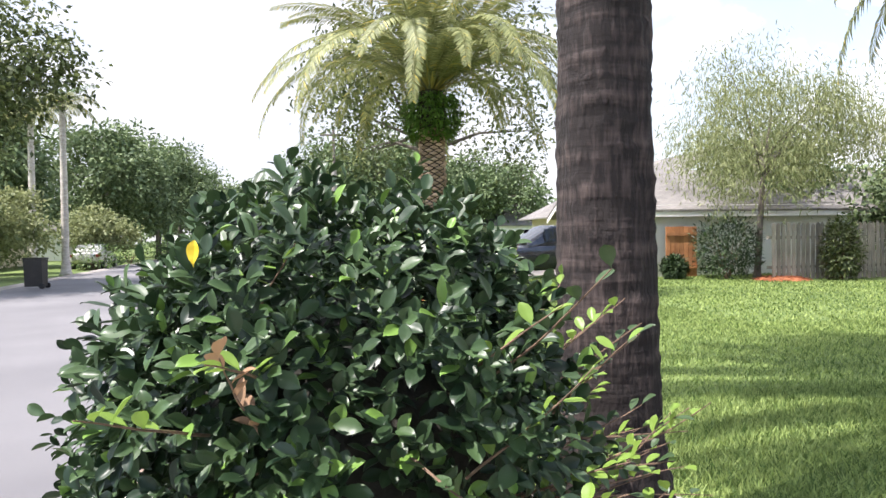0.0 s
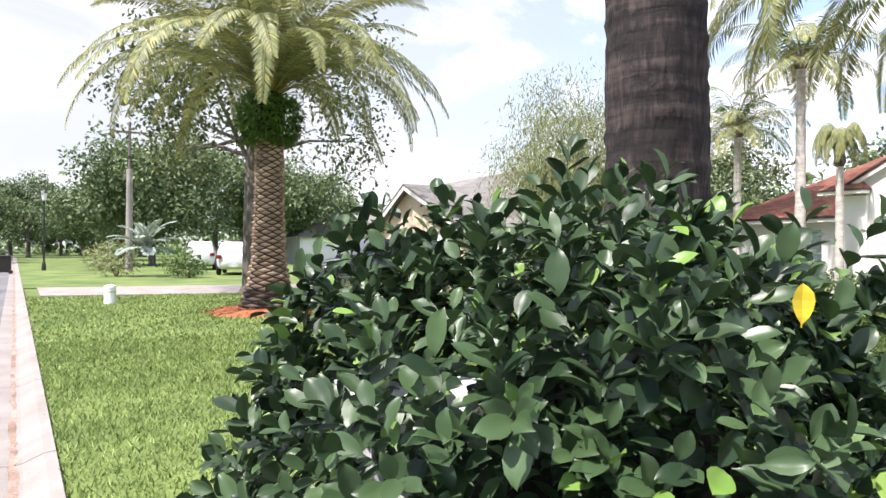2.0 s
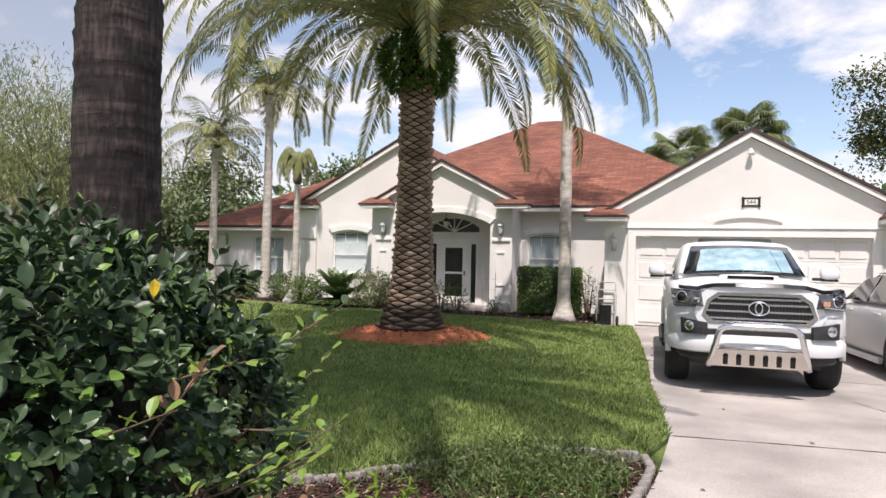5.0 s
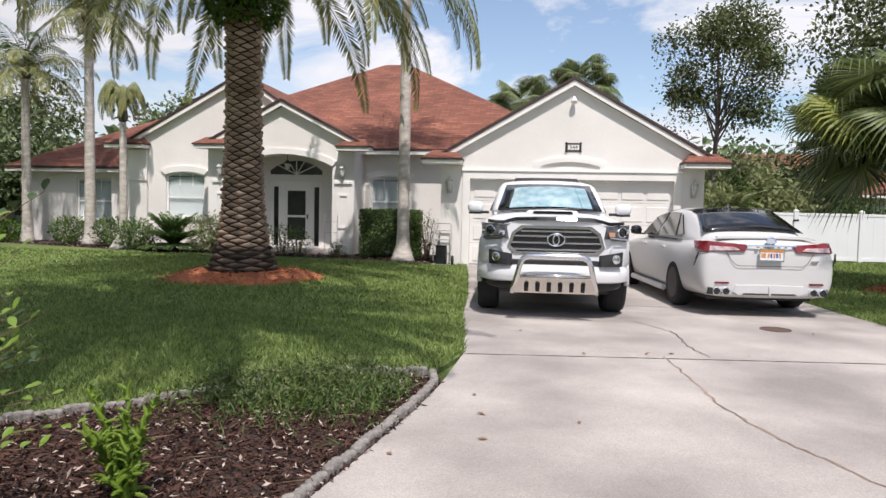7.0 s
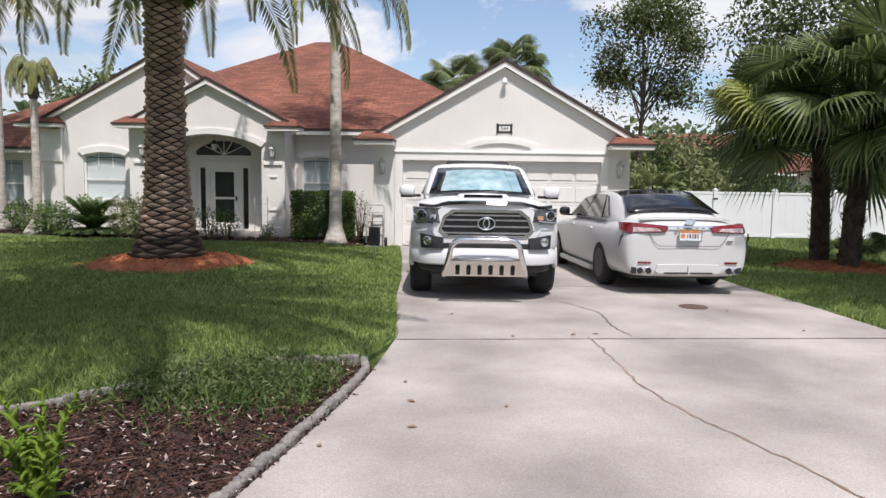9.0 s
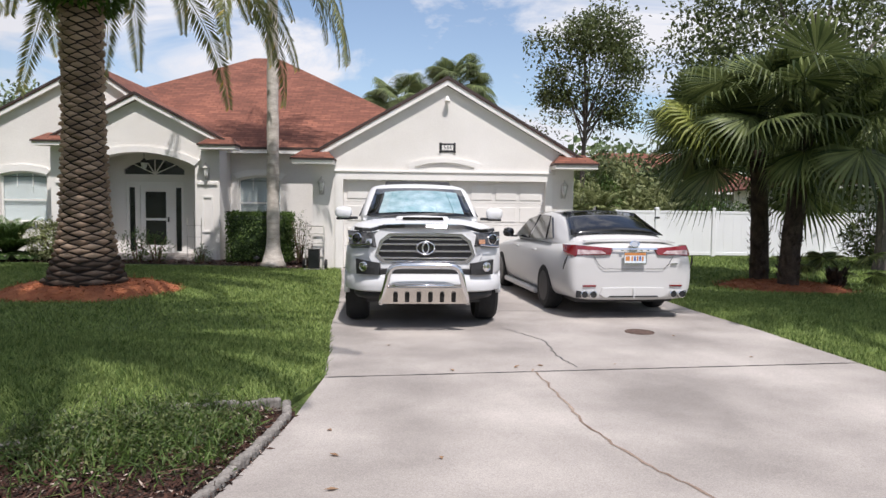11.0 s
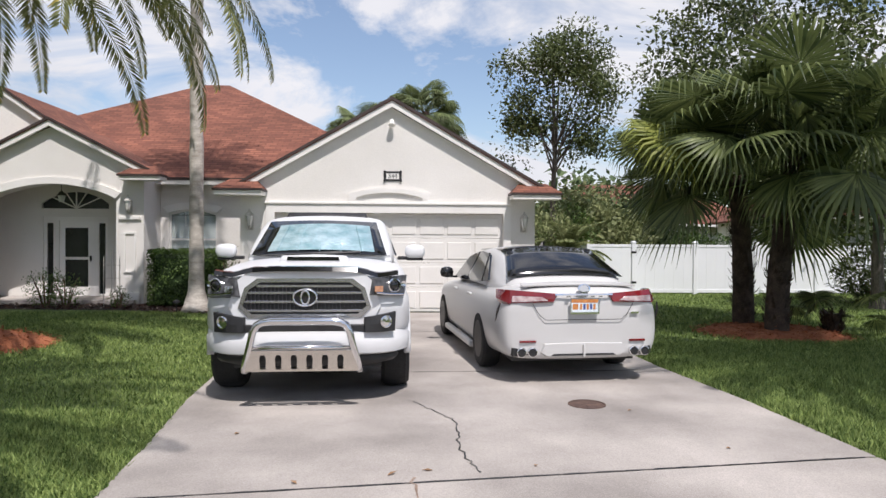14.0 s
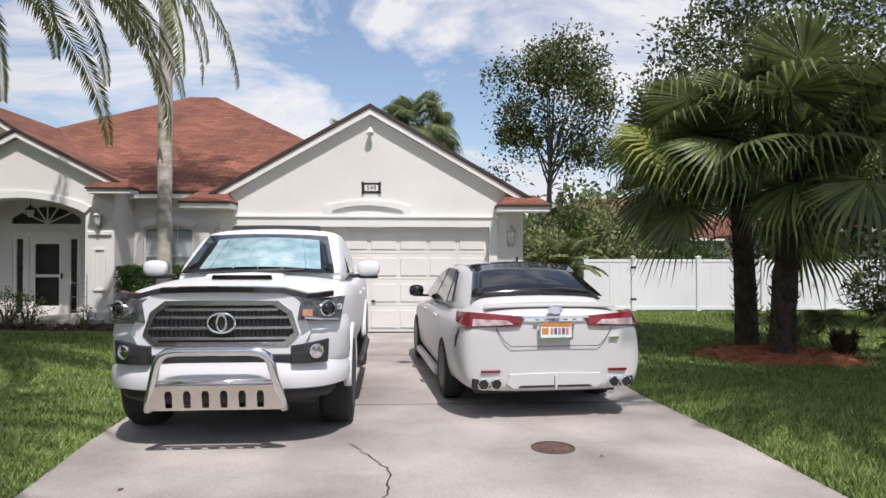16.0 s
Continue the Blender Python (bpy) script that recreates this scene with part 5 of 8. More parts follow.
for k, (x, y, h) in enumerate(((-17, 31, 6.5), (-22, 27, 7.0), (-13, 35, 7.5), (7.8, 24.6, 3.1), (10.6, 28, 3.9), (18, 27, 5.5), (-19.5, 22, 4.5), (22, 22, 5), (-24, 19, 6))):
    tree("tree", (x, y, 0), h, 0.15, (0, 0, h * 0.56), (2.6, 2.4, h * 0.42), 60, 70, 0.26, LIGHT_LEAF if k == 3 else OAK_LEAF if k % 2 else FAR_LEAF, "leafy green tree behind the fences", seed=70 + k, limbs=6, spread=0.6, group="trees behind the fences")


def shrub(name, at, radii, n, leaf, mat, label, aspect=0.5, seed=1, group="", sparse=False, category="shrub"):
    """A shrub: stems, and leaves on an uneven rounded body."""
    q = np.random.default_rng(seed)
    t = thing(name, label, category, at=Matrix.Translation(at), group=group)
    b = bmesh.new()
    for k in range(9):
        a = 6.283 * k / 9
        e = Vector((math.cos(a) * radii[0] * 0.6, math.sin(a) * radii[1] * 0.6, radii[2] * (1.3 + 0.4 * (k % 2))))
        tube(b, [Vector((0.05 * math.cos(a), 0.05 * math.sin(a), -0.02)), e * 0.5, e], [0.018, 0.012, 0.005], 5)
    part("stem_base", b, TWIG, t)
    th, cz = q.uniform(0, 2 * np.pi, n), q.uniform(-0.9, 1, n)
    s = np.sqrt(1 - cz ** 2)
    out = np.stack([np.cos(th) * s, np.sin(th) * s, cz], 1)
    rr = (1 - 0.5 * q.uniform(0, 1, n) ** (1 if sparse else 2)) * (1 + 0.13 * np.sin(4 * th + 3 * cz + seed) + 0.08 * np.sin(9 * th))
    P = out * np.array(radii) * rr[:, None] + np.array([0, 0, radii[2] * 0.98])
    P[:, 2] = np.maximum(P[:, 2], 0.03)
    v, f = blades(P, out + q.normal(0, 0.7, (n, 3)), out + np.array([0, 0, 0.8]), leaf * q.uniform(0.6, 1.3, n), leaf * aspect)
    leaf_stuff("foliage", v, f, mat, t)
    return t


def spiky(name, at, n, L, width, mat, label, seed=1, rise=(25, 25), bend=70, foot=0.28, category="plant"):
    """A rosette of long arching leaves."""
    q = np.random.default_rng(seed)
    t = thing(name, label, category, at=Matrix.Translation(at))
    part("stem", lathe(bmesh.new(), [(0.10, -0.02), (0.12, foot * 0.4), (0.08, foot), (0.02, foot + 0.06)], 10), BARK, t)
    mesh = [frond_mesh(L * (0.9 + 0.1 * v), rise[0] + rise[1] * v, bend, 26, L * 0.17, mat, width, seed + v, 0.3, 0.1) for v in range(3)]
    for k in range(n):
        part("frond", mesh[k % 3], mat, t, at=Matrix.Translation((0, 0, foot)) @ pose(0, 0, 0, q.uniform(-10, 10), 0, 360.0 * k * 0.382) @ Matrix.Scale(q.uniform(0.8, 1.1), 4))
    return t


# planting along the house
hedge = thing("hedge", "clipped dark green box hedge under the window", "hedge", at=Matrix.Translation((-3.1, 17.0, 0)))
n = 9500
P = rng.uniform(-1, 1, (n, 3))
ax = rng.integers(0, 3, n)
P[np.arange(n), ax] = np.sign(P[np.arange(n), ax]) * rng.uniform(0.86, 1.03, n)
P = P * np.array([0.82, 0.36, 0.62]) + np.array([0, 0, 0.68])
v, f = blades(P, rng.normal(0, 1, (n, 3)), rng.normal(0, 1, (n, 3)) + np.array([0, 0, 0.6]), rng.uniform(0.04, 0.075, n), 0.035)
leaf_stuff("foliage", v, f, SHRUB_LEAF, hedge)
# Plain box whose darker leaf colour gives the shade within the hedge.
part("inner_growth", boxes((-0.74, 0.74, -0.29, 0.29, 0.02, 1.2), bevel=0.08), DARK_LEAF, hedge, "solid dark box that stands in for shade inside the hedge")
spiky("cycad", (-9.4, 16.7, 0), 120, 1.05, 0.030, FROND_GREEN, "dark green cycad with a rosette of stiff fronds", 3, (16, 28), 42, 0.14)
for k, (x, y, rx, rz, nn, lf, mt, sp) in enumerate(((-8.25, 16.8, 0.75, 0.52, 2400, 0.10, LIGHT_LEAF, False), (-10.6, 16.9, 0.6, 0.44, 1800, 0.10, SHRUB_LEAF, False), (-12.1, 17.9, 0.6, 0.46, 1800, 0.10, SHRUB_LEAF, False), (-13.9, 18.3, 0.6, 0.44, 1800, 0.10, SHRUB_LEAF, False), (-16.4, 18.6, 0.7, 0.40, 900, 0.10, FERN, False),
                                                     (-6.1, 16.5, 0.48, 0.44, 700, 0.07, SHRUB_LEAF, True), (-5.55, 16.3, 0.42, 0.40, 520, 0.07, SHRUB_LEAF, True), (-4.5, 16.5, 0.26, 0.24, 260, 0.06, SHRUB_LEAF, True), (-2.05, 16.8, 0.34, 0.66, 520, 0.07, OAK_LEAF, True))):
    shrub("shrub", (x, y, 0), (rx, rx * 0.8, rz), nn, lf, mt, "leggy sparse shrub in the house bed" if sp else "low bushy green shrub in the house bed", 0.4, 30 + k, "shrubs along the house", sp)
for k, (x, y, rx, rz, mt) in enumerate(((5.9, 19.2, 0.9, 1.2, LIGHT_LEAF), (6.9, 22.0, 1.2, 1.45, SHRUB_LEAF), (6.3, 24.0, 1.3, 1.3, LIGHT_LEAF), (13.8, 17.2, 0.9, 0.8, OAK_LEAF), (-18.8, 13.0, 1.0, 1.0, DARK_LEAF), (-19.2, 11.4, 0.35, 0.36, DARK_LEAF), (11.6, 22.5, 1.3, 0.95, SHRUB_LEAF), (-16.9, 15.5, 0.5, 0.9, OAK_LEAF))):
    shrub("shrub", (x, y, 0), (rx, rx, rz), 2600, 0.16, mt, "full leafy shrub beside the fence", 0.3, 60 + k, "shrubs by the fences")
spiky("yucca", (6.3, 18.4, 0.9), 30, 1.2, 0.06, LIGHT_LEAF, "spiky yellow-green plant beside the garage", 8)
# across and along the street
for k, (x, y, rx, rz, mt) in enumerate(((-38, 0.4, 1.1, 0.9, LIGHT_LEAF), (-35, 3.5, 0.8, 0.6, SHRUB_LEAF), (-41, 3.6, 1.0, 0.8, SHRUB_LEAF), (-40, -12.2, 1.3, 0.7, SHRUB_LEAF), (-48, -12.5, 1.2, 0.9, SHRUB_LEAF), (-47, -0.2, 1.0, 0.8, LIGHT_LEAF), (-56, -12, 1.0, 0.8, SHRUB_LEAF))):
    shrub("shrub", (x, y, 0), (rx, rx, rz), 500, 0.22, mt, "rounded garden shrub along the street", 0.4, 90 + k, "shrubs along the street")
spiky("silver_palm", (-37.5, 1.7, 1.0), 22, 2.0, 0.12, SILVER_LEAF, "silvery blue-green young palm by the street", 12, category="palm tree")
for k, (x, y) in enumerate(((-33.0, -11.3), (-35.2, -13.5))):
    slim_palm((x, y, 0), 7.6, 0.17, 80 + k, "tall pale-trunked palm across the street", 0.75, 0.3)

# weeds and a small plant in the mulch bed
n = 5200
P = np.stack([rng.normal(-0.85, 0.48, n), rng.normal(3.55, 0.34, n), np.zeros(n)], 1)
ok = P[:, 1] < np.interp(P[:, 0], [-2.2, -1.12, -0.62, 0.0], [2.65, 3.95, 4.35, 4.25])
P = P[ok & (P[:, 0] < -0.05)]
weeds = thing("weeds", "straggling green weeds growing in the mulch", "weeds", at=Matrix.Translation((0, 0, 0)), kind="stuff")
v, f = blades(P, rng.normal(0, 0.9, P.shape) + np.array([0, 0, 0.9]), rng.normal(0, 1, P.shape) + np.array([0, 0, 0.5]), rng.uniform(0.05, 0.19, len(P)), 0.010, 0.2, 0.6)
leaf_stuff("weed_blades", v, f, SHRUB_LEAF, weeds)
n = len(P)
Q = P + rng.normal(0, 0.05, P.shape)
Q[:, 2] = 0.02 + np.abs(rng.normal(0, 0.07, n))
v, f = blades(Q, rng.normal(0, 1, Q.shape), rng.normal(0, 0.5, Q.shape) + np.array([0, 0, 1.0]), rng.uniform(0.02, 0.05, n), 0.016, 0.15, 0.2)
leaf_stuff("weed_leaves", v, f, OAK_LEAF, weeds)
fern_plant = thing("fern_plant", "bright green feathery plant in the mulch bed", "plant", at=Matrix.Translation((-0.93, 1.55, 0)))
spray = [frond_mesh(0.13, 35 + 14 * v, 50, 20, 0.022, LIME_LEAF, 0.007, 200 + v, 0.5, 0.0) for v in range(3)]
q = random.Random(17)
for k in range(10):
    a, tall = 2.4 * k, q.uniform(0.24, 0.52)
    lean = (0.32 if k else 0.05) * tall
    pts = [Vector((0.02 * math.cos(a) + lean * u * u * math.cos(a) - 0.05 * u, 0.02 * math.sin(a) + lean * u * u * math.sin(a), tall * u)) for u in (0, 0.25, 0.5, 0.75, 1.0)]
    stem = part("stem", tube(bmesh.new(), pts, [0.005, 0.004, 0.0035, 0.003, 0.002], 5), LIME_LEAF, fern_plant)
    for c in range(24):
        u = 0.15 + 0.85 * c / 23
        i = min(3, int(u * 4))
        part("frond", spray[c % 3], LIME_LEAF, stem, at=Matrix.Translation(pts[i].lerp(pts[i + 1], u * 4 - i)) @ pose(0, 0, 0, q.uniform(-40, 40), q.uniform(-50, 15), 137.5 * c + 40 * k) @ Matrix.Scale(q.uniform(0.5, 0.95) * (1.15 - 0.5 * u), 4))

# ==== the distance ====
belt = thing("tree_belt", "distant belt of green trees along the horizon", "woods", kind="stuff")
C = np.concatenate([np.stack([rng.uniform(-230, -140, 260), rng.uniform(-110, 120, 260), rng.uniform(0, 1, 260) ** 1.6 * 10], 1), np.stack([rng.uniform(-140, 120, 300), rng.uniform(75, 120, 300), rng.uniform(0, 1, 300) ** 1.6 * 9], 1),
                    np.stack([rng.uniform(-140, -60, 90), rng.uniform(30, 75, 90), rng.uniform(0, 1, 90) ** 1.6 * 8], 1), np.stack([rng.uniform(50, 90, 160), rng.uniform(-80, 90, 160), rng.uniform(0, 1, 160) ** 1.6 * 9], 1), np.stack([rng.uniform(-140, 80, 240), rng.uniform(-90, -50, 240), rng.uniform(0, 1, 240) ** 1.6 * 9], 1)])
P = np.repeat(C, 44, 0) + rng.normal(0, 1, (len(C) * 44, 3)) * np.array([3.2, 3.2, 1.7])
P[:, 2] = np.maximum(P[:, 2], 0.2)
v, f = blades(P, rng.normal(0, 1, P.shape), rng.normal(0, 0.6, P.shape) + np.array([0, 0, 1.0]), rng.uniform(0.9, 2.0, len(P)), 1.1)
leaf_stuff("canopy", v, f, FAR_LEAF, belt)

# ==== vehicles ====
CAR_WHITE = surface("white_car_paint", (0.64, 0.645, 0.655), (0.69, 0.695, 0.705), 0.42, 0.6, 120, 0.0, grain=0.01, coat=0.12)
PEARL_WHITE = surface("pearl_white_car_paint", (0.53, 0.525, 0.52), (0.57, 0.565, 0.56), 0.34, 0.6, 120, 0.0, grain=0.012, coat=0.2)
CAR_DARK = surface("dark_blue_car_paint", (0.012, 0.014, 0.022), (0.018, 0.02, 0.03), 0.25, 0.6, 120, 0.0, grain=0.02, coat=0.8)
CAR_SILVER = surface("silver_car_paint", (0.48, 0.47, 0.45), (0.55, 0.54, 0.52), 0.3, 0.6, 120, 0.0, metal=0.3, grain=0.02, coat=0.6)
RUBBER = surface("tyre_rubber", (0.014, 0.014, 0.015), (0.028, 0.027, 0.027), 0.85, 6, 70, 0.2)
PLASTIC = surface("black_plastic", (0.016, 0.016, 0.017), (0.028, 0.028, 0.03), 0.5, 5, 120, 0.15)
GLOSS_BLACK = surface("gloss_black", (0.006, 0.006, 0.007), (0.010, 0.010, 0.011), 0.08, 2, 90, 0.0, grain=0.02, coat=0.6)
CHROME = surface("chrome", (0.72, 0.72, 0.73), (0.80, 0.80, 0.81), 0.10, 2, 90, 0.0, metal=1.0, grain=0.02)
BRUSHED = surface("polished_steel", (0.66, 0.62, 0.57), (0.74, 0.70, 0.65), 0.24, 3, 90, 0.03, metal=1.0, grain=0.05)
LAMP_GREY = surface("headlight_housing", (0.02, 0.02, 0.022), (0.11, 0.11, 0.115), 0.25, 14, 40, 0.0, metal=0.0, grain=0.05, coat=0.3)
SATIN = surface("satin_chrome", (0.50, 0.50, 0.51), (0.60, 0.60, 0.61), 0.22, 3, 90, 0.0, metal=1.0, grain=0.04)
LAMP_RED = surface("red_lamp_lens", (0.13, 0.006, 0.009), (0.22, 0.010, 0.014), 0.12, 3, 60, 0.0, grain=0.05, coat=0.8)
LAMP_CLEAR = surface("clear_lamp_lens", (0.30, 0.16, 0.17), (0.62, 0.52, 0.52), 0.12, 14, 60, 0.0, grain=0.1, coat=0.8)
LAMP_AMBER = surface("amber_lens", (0.40, 0.20, 0.11), (0.48, 0.26, 0.15), 0.2, 3, 60, 0.0)
FOIL = surface("foil_sunshade", (0.26, 0.46, 0.50), (0.60, 0.76, 0.80), 0.32, 5, 22, 0.9, metal=0.55, grain=0.10, stretch=(1, 1, 2))


def baked(ob, cutters=(), levels=1):
    """Smooths a body, cuts openings out of it, and keeps the result as its plain mesh."""
    if levels:
        s = ob.modifiers.new("smooth", "SUBSURF")
        s.levels = s.render_levels = levels
    made = []
    for me in cutters:
        c = new("cutter", me)
        made.append(c)
        k = ob.modifiers.new("cut", "BOOLEAN")
        k.operation, k.object, k.solver = "DIFFERENCE", c, "EXACT"
    dg = bpy.context.evaluated_depsgraph_get()
    dg.update()
    me = bpy.data.meshes.new_from_object(ob.evaluated_get(dg))
    ob.modifiers.clear()
    ob.data = me
    for c in made:
        bpy.data.objects.remove(c)
    for p in me.polygons:
        p.use_smooth = True
    me.set_sharp_from_angle(angle=radians(42))
    return ob


def loft(bm, stations):
    """A closed body from mirrored half profiles: (y, [(x, z), ...] from the sill up to the middle)."""
    rings = []
    for y, half in stations:
        ring = [bm.verts.new((x, y, z)) for x, z in half] + [bm.verts.new((-x, y, z)) for x, z in reversed(half) if x > 1e-6]
        rings.append(ring)
    n = len(rings[0])
    for a, b in zip(rings, rings[1:]):
        for i in range(n):
            bm.faces.new((a[i], a[(i + 1) % n], b[(i + 1) % n], b[i]))
    bm.faces.new(rings[0])
    bm.faces.new(rings[-1][::-1])
    bmesh.ops.recalc_face_normals(bm, faces=bm.faces)
    return bm


def lower(y, w, zb, zm, zs, zt):
    return (y, [(0.0, zb), (w * 0.82, zb), (w * 0.97, zb + 0.07), (w, zm), (w * 0.985, zs - 0.07), (w * 0.93, zs), (w * 0.60, zt - 0.012), (0.0, zt)])


def haunch(y, w, zb, zm, zs, zt):
    """A section with a rounded shoulder that leans in over the wheels."""
    return (y, [(0.0, zb), (w * 0.82, zb), (w * 0.97, zb + 0.07), (w, zm), (w * 0.965, zs - 0.10), (w * 0.87, zs), (w * 0.56, zt - 0.012), (0.0, zt)])


def cabin(y, wb, zb, wt, zt):
    return (y, [(0.0, zb), (wb, zb), (wb * 0.99, zb + (zt - zb) * 0.3), (wt * 1.06, zt - 0.10 * (zt > zb + 0.15)), (wt, zt - 0.03), (wt * 0.6, zt), (0.0, zt + 0.012)])


def cylinder_mesh(radius, x0, x1, y, z, sides=36):
    b = bmesh.new()
    lathe(b, [(radius, 0.0), (radius, x1 - x0)], sides, Matrix.Translation((x0, y, z)) @ pose(0, 0, 0, 0, 90, 0))
    bmesh.ops.recalc_face_normals(b, faces=b.faces)
    me = bpy.data.meshes.new("cutter")
    b.to_mesh(me)
    b.free()
    return me


def patch(corners, nx=8, ny=4, bulge=(0, 0, 0), thick=0.006):
    """A slightly bulging pane through four corners (low left, low right, top right, top left)."""
    a, b_, c, d = [Vector(p) for p in corners]
    bg = Vector(bulge)
    bm = bmesh.new()
    g = [[None] * (nx + 1) for _ in range(ny + 1)]
    for j in range(ny + 1):
        for i in range(nx + 1):
            u, v = i / nx, j / ny
            p = a.lerp(b_, u).lerp(d.lerp(c, u), v) + bg * (4 * u * (1 - u)) * (0.75 + v * (1 - v))
            g[j][i] = bm.verts.new(p)
    fs = [bm.faces.new((g[j][i], g[j][i + 1], g[j + 1][i + 1], g[j + 1][i])) for j in range(ny) for i in range(nx)]
    n = (b_ - a).cross(d - a).normalized()
    ex = bmesh.ops.extrude_face_region(bm, geom=fs)["geom"]
    bmesh.ops.translate(bm, vec=-n * thick, verts=[v for v in ex if isinstance(v, bmesh.types.BMVert)])
    return bm


def mirrored(corners, sgn):
    """The corners of a pane on the other side, in the order that keeps its outside outside."""
    a, b_, c, d = corners
    return [a, b_, c, d] if sgn > 0 else [b_, a, d, c]


def side_plate(outline, x, thick):
    """An upright plate in a plane of constant x; outline as (y, z)."""
    b = bmesh.new()
    vs = [b.verts.new((x, y, z)) for y, z in outline]
    f = b.faces.new(vs)
    ex = bmesh.ops.extrude_face_region(b, geom=[f])["geom"]
    bmesh.ops.translate(b, vec=(thick, 0, 0), verts=[v for v in ex if isinstance(v, bmesh.types.BMVert)])
    return b


def wheel(car, x, y, radius, width, rim_mat, spokes, side, face=None):
    w = part("wheel", lathe(bmesh.new(), [(radius * 0.62, 0.0), (radius * 0.90, 0.0), (radius * 0.985, width * 0.14), (radius, width * 0.32), (radius, width * 0.68), (radius * 0.985, width * 0.86), (radius * 0.90, width), (radius * 0.62, width)], 40, pose(0, 0, 0, 0, 90, 0)), RUBBER, car, "black tyre", smooth=False,
             at=Matrix.Translation((x - width if side > 0 else x, y, radius)))
    xo = width + 0.002 if side > 0 else -0.002
    s = -1 if side > 0 else 1
    part("rim", lathe(bmesh.new(), [(radius * 0.66, 0.0), (radius * 0.66, 0.02), (radius * 0.60, 0.03), (radius * 0.58, 0.09), (radius * 0.2, 0.10), (0.03, 0.10)], 32, Matrix.Translation((xo, 0, 0)) @ pose(0, 0, 0, 0, 90 * s, 0)), rim_mat, w)
    for k in range(spokes):
        b = bmesh.new()
        box(b, -0.022, 0.022, 0.03, radius * 0.62, -0.022, 0.022, m=Matrix.Translation((xo + s * 0.035, 0, 0)) @ pose(0, 0, 0, 360 * k / spokes + 12, 0, 0))
        part("spoke", b, face or rim_mat, w)
    part("hub_cap", lathe(bmesh.new(), [(0.055, 0.0), (0.05, 0.012), (0.01, 0.016)], 16, Matrix.Translation((xo + s * 0.02, 0, 0)) @ pose(0, 0, 0, 0, -90 * s, 0)), rim_mat, w)
    return w


# -- the white pickup, nose towards the street
truck = thing("pickup_truck", "white pickup truck with a chrome bull bar parked nose-out", "pickup truck", at=Matrix.Translation((1.10, 7.20, 0.012)) @ pose(0, 0, 0, 0, 0, 2.2) @ Matrix.Scale(1.02, 4))
b = bmesh.new()
loft(b, [lower(0.0, 0.58, 0.56, 0.80, 1.09, 1.15), lower(0.04, 0.68, 0.54, 0.80, 1.13, 1.20), lower(0.16, 0.815, 0.53, 0.81, 1.155, 1.22), lower(0.32, 0.915, 0.52, 0.82, 1.18, 1.24), lower(0.60, 0.94, 0.46, 0.84, 1.21, 1.285), lower(1.30, 0.945, 0.42, 0.84, 1.24, 1.325), lower(1.50, 0.94, 0.42, 0.84, 1.22, 1.28),
         lower(3.55, 0.94, 0.42, 0.84, 1.24, 1.27), lower(3.62, 0.945, 0.44, 0.84, 1.27, 1.28), lower(5.25, 0.94, 0.50, 0.84, 1.27, 1.28), lower(5.38, 0.90, 0.55, 0.84, 1.22, 1.24)])
body = part("body", b, CAR_WHITE, truck)
FW, RW = 0.87, 4.16
baked(body, [cylinder_mesh(0.455, -1.1, -0.66, FW, 0.40), cylinder_mesh(0.455, 0.66, 1.1, FW, 0.40), cylinder_mesh(0.455, -1.1, -0.66, RW, 0.40), cylinder_mesh(0.455, 0.66, 1.1, RW, 0.40)], 2)
part("underbody", boxes((-0.68, 0.68, 0.25, 5.2, 0.30, 0.58)), PLASTIC, truck, "dark underbody")
for fy in (FW, RW):
    for sgn in (-1, 1):
        b = bmesh.new()
        tube(b, [(sgn * 0.93, fy + 0.46 * math.cos(a), 0.40 + 0.46 * math.sin(a)) for a in [math.pi * k / 14 for k in range(15)]], 0.035, 6)
        part("fender_flare", b, CAR_WHITE, truck, smooth=True)
b = bmesh.new()
loft(b, [cabin(1.36, 0.80, 1.20, 0.76, 1.30), cabin(1.60, 0.84, 1.20, 0.74, 1.47), cabin(2.02, 0.85, 1.20, 0.69, 1.755), cabin(2.35, 0.86, 1.20, 0.68, 1.80), cabin(3.20, 0.86, 1.20, 0.68, 1.80), cabin(3.50, 0.84, 1.20, 0.66, 1.66), cabin(3.64, 0.82, 1.20, 0.70, 1.30)])
baked(part("cab", b, CAR_WHITE, truck), (), 1)
part("windscreen", patch([(-0.735, 1.375, 1.325), (0.735, 1.375, 1.325), (0.615, 1.955, 1.705), (-0.615, 1.955, 1.705)], 10, 4, (0, -0.055, 0.025)), GLOSS_BLACK, truck, "windscreen with a black border", smooth=True)
part("sunshade", patch([(-0.57, 1.395, 1.362), (0.60, 1.395, 1.362), (0.535, 1.85, 1.658), (-0.49, 1.85, 1.658)], 12, 4, (0, -0.066, 0.034), 0.004), FOIL, truck, "folded silver-blue foil sunshade behind the windscreen")
for k in range(5):
    u = -0.42 + 0.21 * k
    b = bmesh.new()
    tube(b, [(u * 1.1, 1.372 - 0.06 * (1 - (u / 0.6) ** 2), 1.372), (u, 1.62 - 0.062 * (1 - (u / 0.6) ** 2), 1.535), (u * 0.9, 1.825 - 0.062 * (1 - (u / 0.6) ** 2), 1.665)], 0.006, 5)
    part("shade_fold", b, FOIL, truck)
